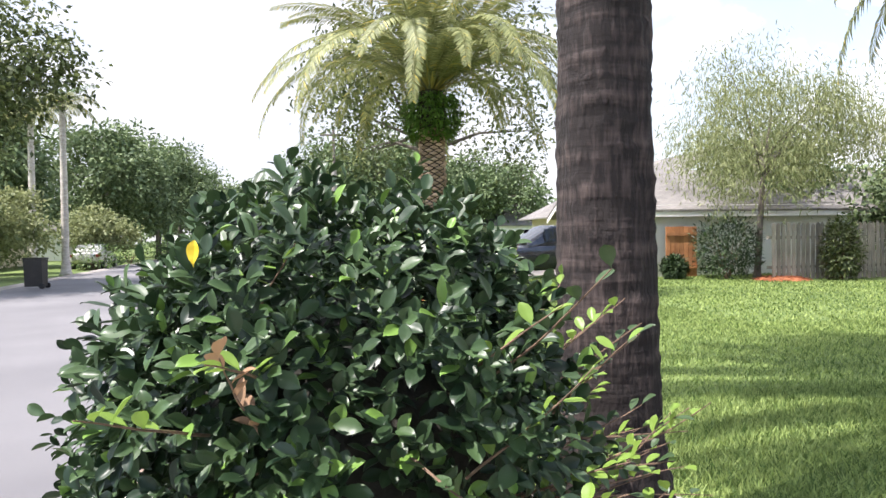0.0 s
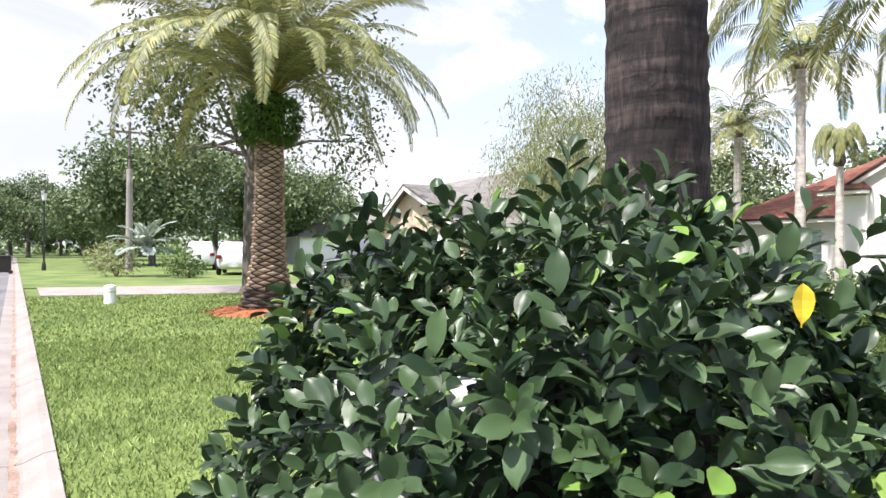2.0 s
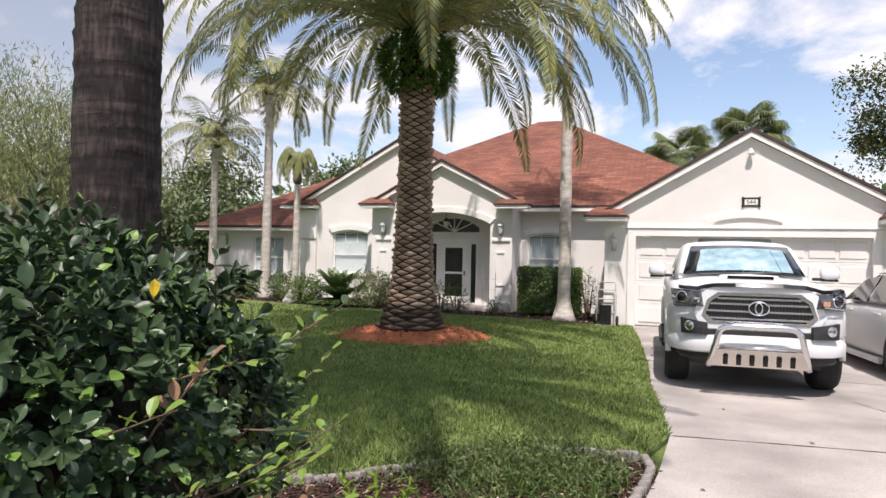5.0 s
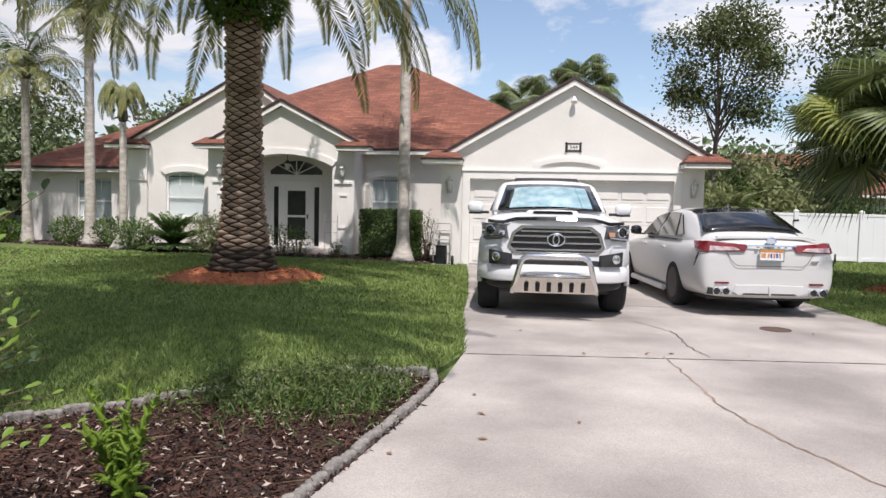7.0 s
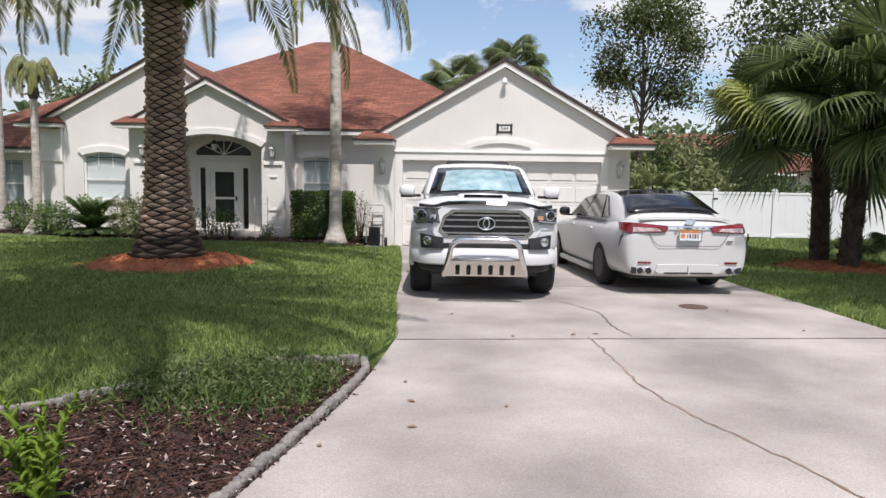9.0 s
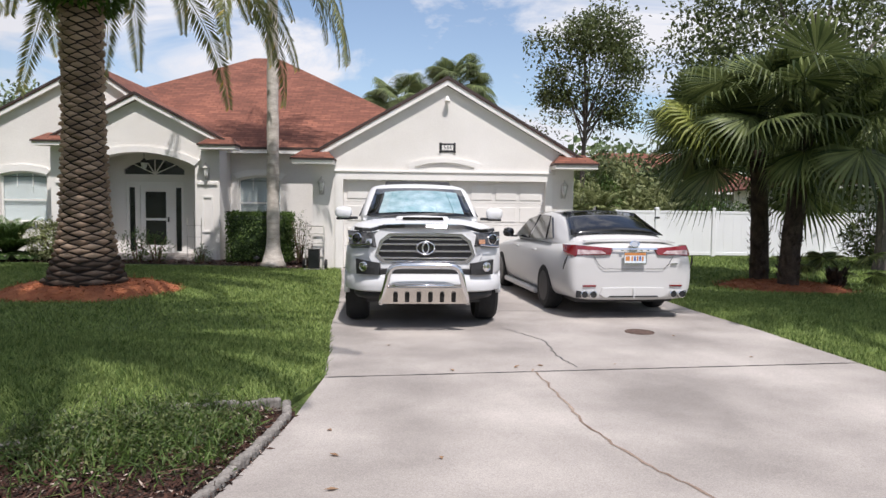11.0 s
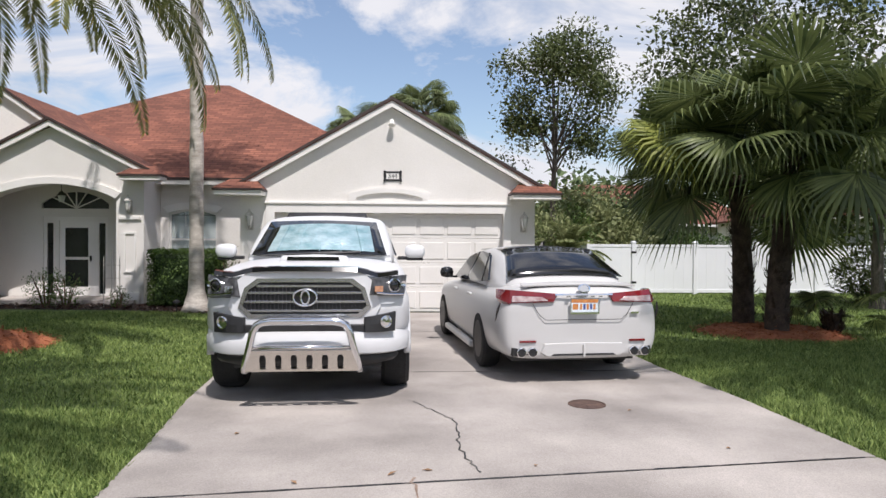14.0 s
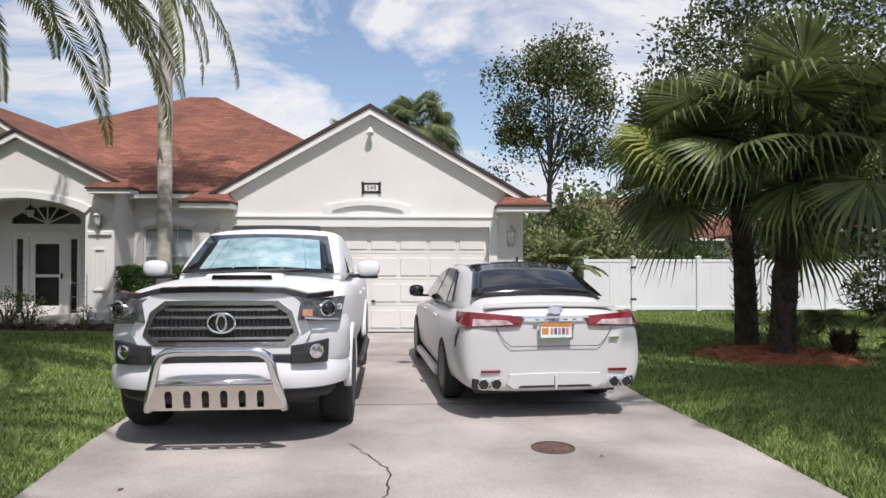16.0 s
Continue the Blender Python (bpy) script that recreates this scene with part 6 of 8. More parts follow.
for sgn in (-1, 1):
    part("wiper", tube(bmesh.new(), [(sgn * 0.1 - 0.45, 1.315, 1.325), (sgn * 0.1, 1.31, 1.345), (sgn * 0.1 + 0.35, 1.33, 1.365)], 0.009, 5), PLASTIC, truck)
part("mirror_stem", boxes((-0.05, 0.05, 1.94, 1.97, 1.62, 1.70)), PLASTIC, truck, "dark inner mirror")
part("roof_deflector", patch([(-0.50, 2.38, 1.775), (0.50, 2.38, 1.775), (0.48, 2.46, 1.835), (-0.48, 2.46, 1.835)], 8, 2, (0, -0.05, 0.005), 0.012), PLASTIC, truck, "dark roof wind deflector")
for sgn in (-1, 1):
    for o in ([(1.86, 1.31), (2.42, 1.31), (2.42, 1.655), (2.14, 1.655)], [(2.50, 1.31), (3.28, 1.31), (3.20, 1.655), (2.50, 1.655)]):
        q = bmesh.new()
        f_ = q.faces.new([q.verts.new((sgn * (0.845 - (z - 1.30) * 0.40), y, z)) for y, z in o])
        e_ = bmesh.ops.extrude_face_region(q, geom=[f_])["geom"]
        bmesh.ops.translate(q, vec=(sgn * 0.018, 0, 0.004), verts=[v for v in e_ if isinstance(v, bmesh.types.BMVert)])
        part("side_window", q, GLOSS_BLACK, truck)
    m = part("mirror", loft(bmesh.new(), [(1.55, [(0.0, -0.055), (0.080, -0.055), (0.095, 0.0), (0.085, 0.06), (0.0, 0.065)]), (1.59, [(0.0, -0.08), (0.105, -0.08), (0.125, 0.0), (0.11, 0.085), (0.0, 0.09)]), (1.70, [(0.0, -0.08), (0.11, -0.08), (0.125, 0.0), (0.115, 0.085), (0.0, 0.09)])]), CAR_WHITE, truck, at=Matrix.Translation((sgn * 1.06, 0, 1.36)))
    baked(m, (), 1)
    part("mirror_base", boxes((-0.10, 0.10, 1.585, 1.69, -0.098, -0.068), bevel=0.012), PLASTIC, m, "black lower half of the mirror")
    part("mirror_foot", boxes((-sgn * 0.20, -sgn * 0.06, 1.60, 1.66, -0.09, -0.05), bevel=0.01), PLASTIC, m)
    part("door_handle", boxes((sgn * 0.935, sgn * 0.965, 2.25, 2.45, 1.06, 1.10), bevel=0.008), CAR_WHITE, truck)
    part("door_handle", boxes((sgn * 0.935, sgn * 0.965, 3.10, 3.28, 1.06, 1.10), bevel=0.008), CAR_WHITE, truck)
    part("side_step", tube(bmesh.new(), [(sgn * 0.95, 1.5, 0.42), (sgn * 0.98, 1.6, 0.40), (sgn * 0.98, 3.5, 0.40), (sgn * 0.95, 3.6, 0.42)], 0.038, 8), PLASTIC, truck)
    for yy in (FW, RW):
        wheel(truck, sgn * 0.955, yy, 0.39, 0.28, PLASTIC, 6, sgn)
# hood scoop, deflector, grille
scoop = part("hood_scoop", loft(bmesh.new(), [(0.66, [(0.0, 1.22), (0.33, 1.22), (0.34, 1.27), (0.30, 1.325), (0.0, 1.336)]), (0.80, [(0.0, 1.22), (0.36, 1.22), (0.36, 1.275), (0.32, 1.330), (0.0, 1.342)]), (1.25, [(0.0, 1.22), (0.34, 1.22), (0.32, 1.29), (0.25, 1.325), (0.0, 1.335)])]), CAR_WHITE, truck, smooth=True)
part("scoop_mouth", patch([(-0.26, 0.652, 1.286), (0.26, 0.652, 1.286), (0.25, 0.652, 1.322), (-0.25, 0.652, 1.322)], 4, 1, (0, -0.004, 0.0), 0.01), GLOSS_BLACK, scoop)
b = bmesh.new()
dp = [(-0.83, 0.17, 1.190), (-0.74, 0.09, 1.180), (-0.64, 0.030, 1.176), (-0.56, 0.01, 1.198), (-0.46, -0.01, 1.222), (-0.24, -0.025, 1.230), (0.0, -0.03, 1.232), (0.24, -0.025, 1.230), (0.46, -0.01, 1.222), (0.56, 0.01, 1.198), (0.64, 0.030, 1.176), (0.74, 0.09, 1.180), (0.83, 0.17, 1.190)]
dv = [[b.verts.new((x, y - 0.02, z + 0.018)), b.verts.new((x, y + 0.05, z + 0.024)), b.verts.new((x, y + 0.03, z - 0.024)), b.verts.new((x, y - 0.045, z - 0.022))] for x, y, z in dp]
for p0, p1 in zip(dv, dv[1:]):
    for i in range(4):
        b.faces.new((p0[i], p0[(i + 1) % 4], p1[(i + 1) % 4], p1[i]))
b.faces.new(dv[0])
b.faces.new(dv[-1][::-1])
part("bug_deflector", b, GLOSS_BLACK, truck, "glossy black bonnet deflector")
HEX = [(-0.50, 0.795), (0.50, 0.795), (0.585, 0.885), (0.53, 1.06), (0.42, 1.145), (-0.42, 1.145), (-0.53, 1.06), (-0.585, 0.885)]
IN = [(x * 0.93, 0.965 + (z - 0.965) * 0.80) for x, z in HEX]
OUT = [(-0.50, 0.715), (0.50, 0.715), (0.62, 0.80), (0.67, 0.90), (0.60, 1.12), (0.50, 1.205), (0.25, 1.232), (-0.25, 1.232), (-0.50, 1.205), (-0.60, 1.12), (-0.67, 0.90), (-0.62, 0.80)]
part("grille_surround", plate(bmesh.new(), OUT, [HEX], -0.035, 0.12), CAR_WHITE, truck, "white hexagonal grille surround")
grille = part("grille", plate(bmesh.new(), HEX, [IN], -0.045, 0.06), SATIN, truck, "chrome framed grille with dark mesh")
part("grille_back", plate(bmesh.new(), [(x * 1.0, z) for x, z in IN], [], -0.016, 0.008), BLACK, grille)
for zz in (0.855, 0.935, 1.015, 1.075):
    half = np.interp(zz, [0.83, 0.91, 1.04, 1.10], [0.49, 0.54, 0.49, 0.38])
    part("grille_bar", boxes((-half, half, -0.044, -0.018, zz - 0.011, zz + 0.011), bevel=0.003), SATIN, grille)
for k in range(31):
    xx = -0.51 + 0.034 * k
    hi = np.interp(abs(xx), [0.36, 0.49, 0.54], [1.095, 1.03, 0.93])
    lo = np.interp(abs(xx), [0.0, 0.49, 0.545], [0.835, 0.835, 0.90])
    part("grille_slat", boxes((xx - 0.005, xx + 0.005, -0.034, -0.017, lo, hi)), PLASTIC, grille)
em = part("emblem", lathe(bmesh.new(), [(0.098, 0.0), (0.098, 0.012), (0.01, 0.014)], 28, Matrix.Translation((0, -0.036, 0.975)) @ pose(0, 0, 0, 90, 0, 0) @ Matrix.Diagonal((1.12, 0.80, 1, 1))), GLOSS_BLACK, truck, "chrome oval badge on a dark disc")
for rx, rz, cz in ((0.104, 0.074, 0.975), (0.036, 0.060, 0.975)):
    part("emblem_ring", tube(bmesh.new(), [(rx * math.cos(a), -0.054, cz + rz * math.sin(a)) for a in [2 * math.pi * k / 28 for k in range(29)]], 0.011, 6), CHROME, em, smooth=True)
for sgn in (-1, 1):
    hl = part("headlight", patch(mirrored([(sgn * 0.605, -0.050, 1.005), (sgn * 0.885, 0.155, 0.975), (sgn * 0.915, 0.30, 1.165), (sgn * 0.605, -0.015, 1.150)], sgn), 6, 3, (0, -0.025, 0), 0.08), LAMP_GREY, truck, "grey glossy headlight with chrome reflectors")
    part("reflector", lathe(bmesh.new(), [(0.066, 0.0), (0.066, 0.022), (0.056, 0.026), (0.050, 0.008), (0.01, 0.004)], 22, Matrix.Translation((sgn * 0.785, 0.095, 1.078)) @ pose(0, 0, 0, 90, 0, sgn * 30)), CHROME, hl)
    part("projector_lens", lathe(bmesh.new(), [(0.048, 0.006), (0.044, 0.022), (0.028, 0.034), (0.006, 0.038)], 18, Matrix.Translation((sgn * 0.785, 0.095, 1.078)) @ pose(0, 0, 0, 90, 0, sgn * 30)), GLOSS_BLACK, hl, "dark projector lens", smooth=True)
    part("chrome_trim", tube(bmesh.new(), [(sgn * 0.63, -0.062, 1.018), (sgn * 0.76, 0.015, 1.000), (sgn * 0.875, 0.125, 0.992)], 0.009, 6), CHROME, hl)
    part("reflector", lathe(bmesh.new(), [(0.030, 0.0), (0.028, 0.012), (0.015, 0.006), (0.005, 0.004)], 14, Matrix.Translation((sgn * 0.872, 0.19, 1.085)) @ pose(0, 0, 0, 90, 0, sgn * 30)), CHROME, hl)
    part("turn_lamp", patch(mirrored([(sgn * 0.62, -0.085, 1.03), (sgn * 0.69, -0.055, 1.028), (sgn * 0.69, -0.045, 1.08), (sgn * 0.62, -0.075, 1.08)], sgn), 3, 2, (0, -0.004, 0), 0.01), LAMP_AMBER if sgn > 0 else CHROME, hl, "amber turn lamp" if sgn > 0 else "")
    fb = part("fog_lamp", patch(mirrored([(sgn * 0.535, -0.085, 0.665), (sgn * 0.800, 0.010, 0.668), (sgn * 0.808, 0.014, 0.842), (sgn * 0.535, -0.080, 0.800)], sgn), 6, 2, (sgn * 0.012, -0.03, 0), 0.05), PLASTIC, truck, "fog lamp in a black bezel")
    part("fog_lens", lathe(bmesh.new(), [(0.056, 0.0), (0.056, 0.012), (0.046, 0.016), (0.044, 0.006), (0.01, 0.010)], 20, Matrix.Translation((sgn * 0.715, -0.048, 0.758)) @ pose(0, 0, 0, 90, 0, sgn * 25)), CHROME, fb, "round glass fog lens")
part("lower_grille", boxes((-0.60, 0.60, -0.045, 0.10, 0.665, 0.735), bevel=0.01), PLASTIC, truck)
def wrapped(plan, profile, thick=0.03):
    """A band wrapped round a plan line (x, y), with a profile of (inset, z); it has thickness."""
    line = []
    for i in range(len(plan) - 1):
        p0, p1, p2, p3 = [Vector(plan[max(0, min(len(plan) - 1, i + k))]) for k in (-1, 0, 1, 2)]
        for u in (0.0, 0.25, 0.5, 0.75):
            line.append(0.5 * (2 * p1 + (p2 - p0) * u + (2 * p0 - 5 * p1 + 4 * p2 - p3) * u * u + (3 * p1 - p0 - 3 * p2 + p3) * u ** 3))
    line.append(Vector(plan[-1]))
    bm = bmesh.new()
    grid = []
    for i, p in enumerate(line):
        d = (line[min(i + 1, len(line) - 1)] - line[max(i - 1, 0)]).normalized()
        inward = Vector((-d.y, d.x))
        grid.append([bm.verts.new((p.x + inward.x * s, p.y + inward.y * s, z)) for s, z in profile] + [bm.verts.new((p.x + inward.x * (s + thick), p.y + inward.y * (s + thick), z)) for s, z in reversed(profile)])
    m = len(grid[0])
    for g0, g1 in zip(grid, grid[1:]):
        for i in range(m):
            bm.faces.new((g0[i], g1[i], g1[(i + 1) % m], g0[(i + 1) % m]))
    bm.faces.new(grid[0])
    bm.faces.new(grid[-1][::-1])
    bmesh.ops.recalc_face_normals(bm, faces=bm.faces[:])
    return bm


def creased(ob):
    for f in ob.data.polygons:
        f.use_smooth = True
    ob.data.set_sharp_from_angle(angle=radians(32))


NOSE = [(0.0, -0.075), (0.40, -0.070), (0.62, -0.045), (0.76, 0.025), (0.87, 0.14), (0.935, 0.29), (0.950, 0.44)]
around = [(-x, y) for x, y in NOSE[:0:-1]] + NOSE
creased(part("front_bumper", wrapped(around, [(0.07, 0.455), (0.012, 0.475), (0.0, 0.52), (0.0, 0.60), (0.025, 0.645), (0.03, 0.672)], 0.05), CAR_WHITE, truck, "white lower bumper"))
for sgn in (-1, 1):
    way = [(0.60, -0.030), (0.68, -0.002), (0.76, 0.045), (0.87, 0.155), (0.933, 0.30), (0.948, 0.44)]
    way = way if sgn > 0 else [(-x, y) for x, y in way[::-1]]
    creased(part("bumper_corner", wrapped(way, [(0.02, 0.66), (0.0, 0.70), (0.004, 0.84), (0.0, 0.87), (0.012, 0.96), (0.035, 1.0)], 0.04), CAR_WHITE, truck, "white corner of the bumper below the headlight"))
b = bmesh.new()
loft(b, [(0.03, [(0.0, 0.32), (0.60, 0.34), (0.66, 0.40), (0.66, 0.485), (0.0, 0.485)]), (0.18, [(0.0, 0.30), (0.80, 0.34), (0.86, 0.40), (0.86, 0.485), (0.0, 0.485)]), (0.44, [(0.0, 0.30), (0.84, 0.36), (0.90, 0.42), (0.90, 0.50), (0.0, 0.50)])])
baked(part("lower_valance", b, PLASTIC, truck, "black lower bumper valance"), (), 1)
bar = part("bull_bar", tube(bmesh.new(), [(-0.54, -0.12, 0.30), (-0.52, -0.15, 0.40), (-0.47, -0.20, 0.58), (-0.445, -0.21, 0.68), (-0.415, -0.215, 0.735), (-0.36, -0.22, 0.765), (-0.28, -0.22, 0.775), (0.28, -0.22, 0.775), (0.36, -0.22, 0.765), (0.415, -0.215, 0.735), (0.445, -0.21, 0.68), (0.47, -0.20, 0.58), (0.52, -0.15, 0.40), (0.54, -0.12, 0.30)], 0.036, 14), CHROME, truck, "polished chrome bull bar", smooth=True)
part("cross_bar", tube(bmesh.new(), [(-0.48, -0.185, 0.53), (0.48, -0.185, 0.53)], 0.020, 10), CHROME, bar, smooth=True)
slots = [[(x - 0.026, 0.330), (x + 0.026, 0.330), (x + 0.030, 0.435), (x + 0.018, 0.465), (x - 0.018, 0.465), (x - 0.030, 0.435)] for x in (-0.36, -0.216, -0.072, 0.072, 0.216, 0.36)]
b = plate(bmesh.new(), [(-0.53, 0.31), (0.53, 0.31), (0.485, 0.505), (-0.485, 0.505)], slots, -0.17, 0.006)
for v in b.verts:
    v.co.y -= (v.co.z - 0.31) * 0.18
part("skid_plate", b, BRUSHED, bar, "polished skid plate with six slots")

for lamp in [ob for ob in truck.children if ob.name.startswith("headlight")]:
    lamp.matrix_basis = Matrix.Translation((0, -0.035, 0))

for ob in (bar, *bar.children):
    ob.data.transform(Matrix.Translation((-0.012, 0, 0.045)) @ Matrix.Diagonal((0.925, 1, 0.955, 1)))

# -- the white saloon, tail towards the street
sedan = thing("sedan_car", "white saloon car with a black roof parked nose-in", "car", at=Matrix.Translation((3.91, 8.08, 0.012)) @ pose(0, 0, 0, 0, 0, 5.6))
b = bmesh.new()
loft(b, [haunch(0.0, 0.75, 0.29, 0.60, 0.88, 0.945), haunch(0.04, 0.865, 0.255, 0.60, 0.93, 1.015), haunch(0.22, 0.915, 0.24, 0.62, 0.97, 1.065), haunch(0.55, 0.912, 0.24, 0.62, 0.985, 1.08), haunch(1.10, 0.925, 0.19, 0.62, 0.975, 1.05), lower(2.40, 0.92, 0.17, 0.60, 0.95, 1.0),
         lower(3.45, 0.915, 0.17, 0.60, 0.92, 0.98), lower(4.10, 0.905, 0.19, 0.58, 0.86, 0.91), lower(4.60, 0.86, 0.22, 0.55, 0.76, 0.80), lower(4.80, 0.74, 0.26, 0.50, 0.68, 0.71), lower(4.87, 0.55, 0.32, 0.48, 0.60, 0.62)])
body = part("body", b, PEARL_WHITE, sedan)
SR, SF = 1.12, 3.945
baked(body, [cylinder_mesh(0.375, s0, s1, yy, 0.34) for yy in (SR, SF) for s0, s1 in ((-1.1, -0.66), (0.66, 1.1))], 2)
part("underbody", boxes((-0.70, 0.70, 0.30, 4.6, 0.20, 0.45)), PLASTIC, sedan, "dark underbody")
b = bmesh.new()
loft(b, [cabin(0.42, 0.70, 0.90, 0.66, 1.065), cabin(0.62, 0.78, 0.90, 0.64, 1.14), cabin(1.22, 0.83, 0.90, 0.585, 1.405), cabin(1.70, 0.85, 0.90, 0.595, 1.46), cabin(2.30, 0.855, 0.90, 0.60, 1.455), cabin(2.75, 0.85, 0.90, 0.58, 1.36), cabin(3.48, 0.82, 0.90, 0.68, 1.0)])
baked(part("cabin", b, PEARL_WHITE, sedan), (), 1)
part("roof_panel", patch([(-0.55, 1.24, 1.425), (0.55, 1.24, 1.425), (0.55, 2.66, 1.412), (-0.55, 2.66, 1.412)], 10, 8, (0, 0, 0.045), 0.02), GLOSS_BLACK, sedan, "glossy black roof panel", smooth=True)
part("rear_window", patch([(-0.685, 0.57, 1.115), (0.685, 0.57, 1.115), (0.545, 1.22, 1.412), (-0.545, 1.22, 1.412)], 10, 4, (0, -0.04, 0.05), 0.006), GLOSS_BLACK, sedan, "dark sloping rear window", smooth=True)
part("windscreen", patch([(0.66, 3.40, 1.03), (-0.66, 3.40, 1.03), (-0.54, 2.72, 1.375), (0.54, 2.72, 1.375)], 8, 3, (0, 0.03, 0.03), 0.006), GLOSS_BLACK, sedan)
part("antenna_fin", side_plate([(1.42, 1.46), (1.58, 1.46), (1.45, 1.52), (1.42, 1.515)], -0.012, 0.024), GLOSS_BLACK, sedan)
for sgn in (-1, 1):
    def glass_side(o, x0=0.845, x1=0.635):
        q = bmesh.new()
        vs = [q.verts.new((sgn * (x0 + (x1 - x0) * (z - 0.97) / 0.42), y, z)) for y, z in o]
        f_ = q.faces.new(vs if sgn > 0 else vs[::-1])
        e_ = bmesh.ops.extrude_face_region(q, geom=[f_])["geom"]
        bmesh.ops.translate(q, vec=(sgn * 0.022, 0, 0.004), verts=[v for v in e_ if isinstance(v, bmesh.types.BMVert)])
        return q
    part("side_window", glass_side([(2.22, 0.99), (3.12, 0.985), (2.72, 1.30), (2.22, 1.375)]), GLOSS_BLACK, sedan)
    part("side_window", glass_side([(1.30, 1.02), (2.14, 0.995), (2.14, 1.38), (1.62, 1.365)]), GLOSS_BLACK, sedan)
    part("quarter_window", glass_side([(0.98, 1.05), (1.24, 1.03), (1.50, 1.345)]), GLOSS_BLACK, sedan)
    m = part("mirror", lathe(bmesh.new(), [(0.02, -0.08), (0.06, -0.06), (0.075, 0.0), (0.06, 0.06), (0.02, 0.08)], 12, Matrix.Translation((sgn * 1.0, 3.0, 1.06)) @ Matrix.Diagonal((1.4, 0.9, 1.0, 1))), GLOSS_BLACK, sedan, "black door mirror", smooth=True)
    part("mirror_foot", boxes((sgn * 0.85, sgn * 0.96, 2.97, 3.04, 0.98, 1.01)), GLOSS_BLACK, m)
    for yy in (1.55, 2.62):
        part("door_handle", boxes((sgn * 0.90, sgn * 0.938, yy, yy + 0.20, 0.83, 0.86), bevel=0.006), PEARL_WHITE, sedan)
    part("sill_skirt", boxes((sgn * 0.86, sgn * 0.945, 1.55, 3.50, 0.165, 0.25), bevel=0.02), PEARL_WHITE, sedan)
    for yy in (SR, SF):
        wheel(sedan, sgn * 0.915, yy, 0.338, 0.225, BLACK, 10, sgn, LAMP_GREY)
    tl = part("tail_light", patch(mirrored([(sgn * 0.335, -0.018, 0.875), (sgn * 0.80, 0.045, 0.860), (sgn * 0.785, 0.085, 1.0), (sgn * 0.285, -0.004, 0.962)], sgn), 8, 3, (0, -0.028, 0), 0.06), LAMP_RED, sedan, "dark red wraparound tail light")
    part("tail_wrap", patch(mirrored([(sgn * 0.80, 0.042, 0.860), (sgn * 0.900, 0.25, 0.905), (sgn * 0.870, 0.38, 0.992), (sgn * 0.785, 0.082, 1.0)], sgn), 5, 3, (sgn * 0.02, -0.02, 0), 0.05), LAMP_RED, tl)
    part("reverse_lamp", patch(mirrored([(sgn * 0.40, -0.024, 0.890), (sgn * 0.78, 0.026, 0.874), (sgn * 0.77, 0.036, 0.940), (sgn * 0.46, -0.018, 0.930)], sgn), 6, 1, (0, -0.028, 0), 0.008), LAMP_CLEAR, tl, "clear pinkish reversing lamp")
    part("bumper_reflector", boxes((sgn * 0.52, sgn * 0.70, -0.012, 0.06, 0.445, 0.468), bevel=0.004), LAMP_RED, sedan)
    part("vent_slash", tube(bmesh.new(), [(sgn * 0.885, 0.10, 0.86), (sgn * 0.905, 0.13, 0.78), (sgn * 0.915, 0.20, 0.66)], [0.008, 0.016, 0.006], 5), GLOSS_BLACK, sedan, "black slash trim on the bumper")
    part("exhaust_recess", boxes((sgn * 0.48, sgn * 0.78, 0.02, 0.14, 0.295, 0.40), bevel=0.015), PLASTIC, sedan)
    for xx in (0.565, 0.685):
        tip = part("exhaust_tip", lathe(bmesh.new(), [(0.050, 0.0), (0.052, -0.09), (0.044, -0.095), (0.040, -0.01), (0.005, 0.0)], 18, Matrix.Translation((sgn * xx, 0.055, 0.345)) @ pose(0, 0, 0, -90, 0, 0)), CHROME, sedan, "round chrome exhaust tip")
        part("pipe_mouth", lathe(bmesh.new(), [(0.041, -0.080), (0.041, -0.086), (0.004, -0.086)], 18, Matrix.Translation((sgn * xx, 0.055, 0.345)) @ pose(0, 0, 0, -90, 0, 0)), BLACK, tip, "black pipe mouth")
b = bmesh.new()
loft(b, [(-0.025, [(0.0, 0.30), (0.40, 0.30), (0.46, 0.34), (0.43, 0.425), (0.0, 0.435)]), (0.12, [(0.0, 0.27), (0.44, 0.27), (0.50, 0.32), (0.47, 0.45), (0.0, 0.45)])])
diff = part("diffuser", b, PEARL_WHITE, sedan)
part("diffuser_inset", patch([(-0.36, -0.030, 0.305), (0.36, -0.030, 0.305), (0.33, -0.030, 0.325), (-0.33, -0.030, 0.325)], 4, 1, (0, 0, 0), 0.004), PLASTIC, diff)
part("diffuser_fin", boxes((-0.012, 0.012, -0.05, 0.02, 0.29, 0.42), bevel=0.004), PEARL_WHITE, diff)
part("spoiler_lip", patch([(-0.64, 0.13, 1.040), (0.64, 0.13, 1.040), (0.62, 0.28, 1.060), (-0.62, 0.28, 1.060)], 10, 2, (0, -0.05, 0.022), 0.014), PEARL_WHITE, sedan)
part("boot_strip", patch([(-0.32, -0.022, 0.945), (0.32, -0.022, 0.945), (0.32, -0.018, 0.962), (-0.32, -0.018, 0.962)], 6, 1, (0, -0.012, 0), 0.008), CHROME, sedan)
part("boot_line", tube(bmesh.new(), [(-0.56, 0.004, 0.855), (-0.49, -0.008, 0.74), (-0.42, -0.018, 0.685), (0.42, -0.018, 0.685), (0.49, -0.008, 0.74), (0.56, 0.004, 0.855)], 0.0035, 5), PLASTIC, sedan, "boot lid gap")
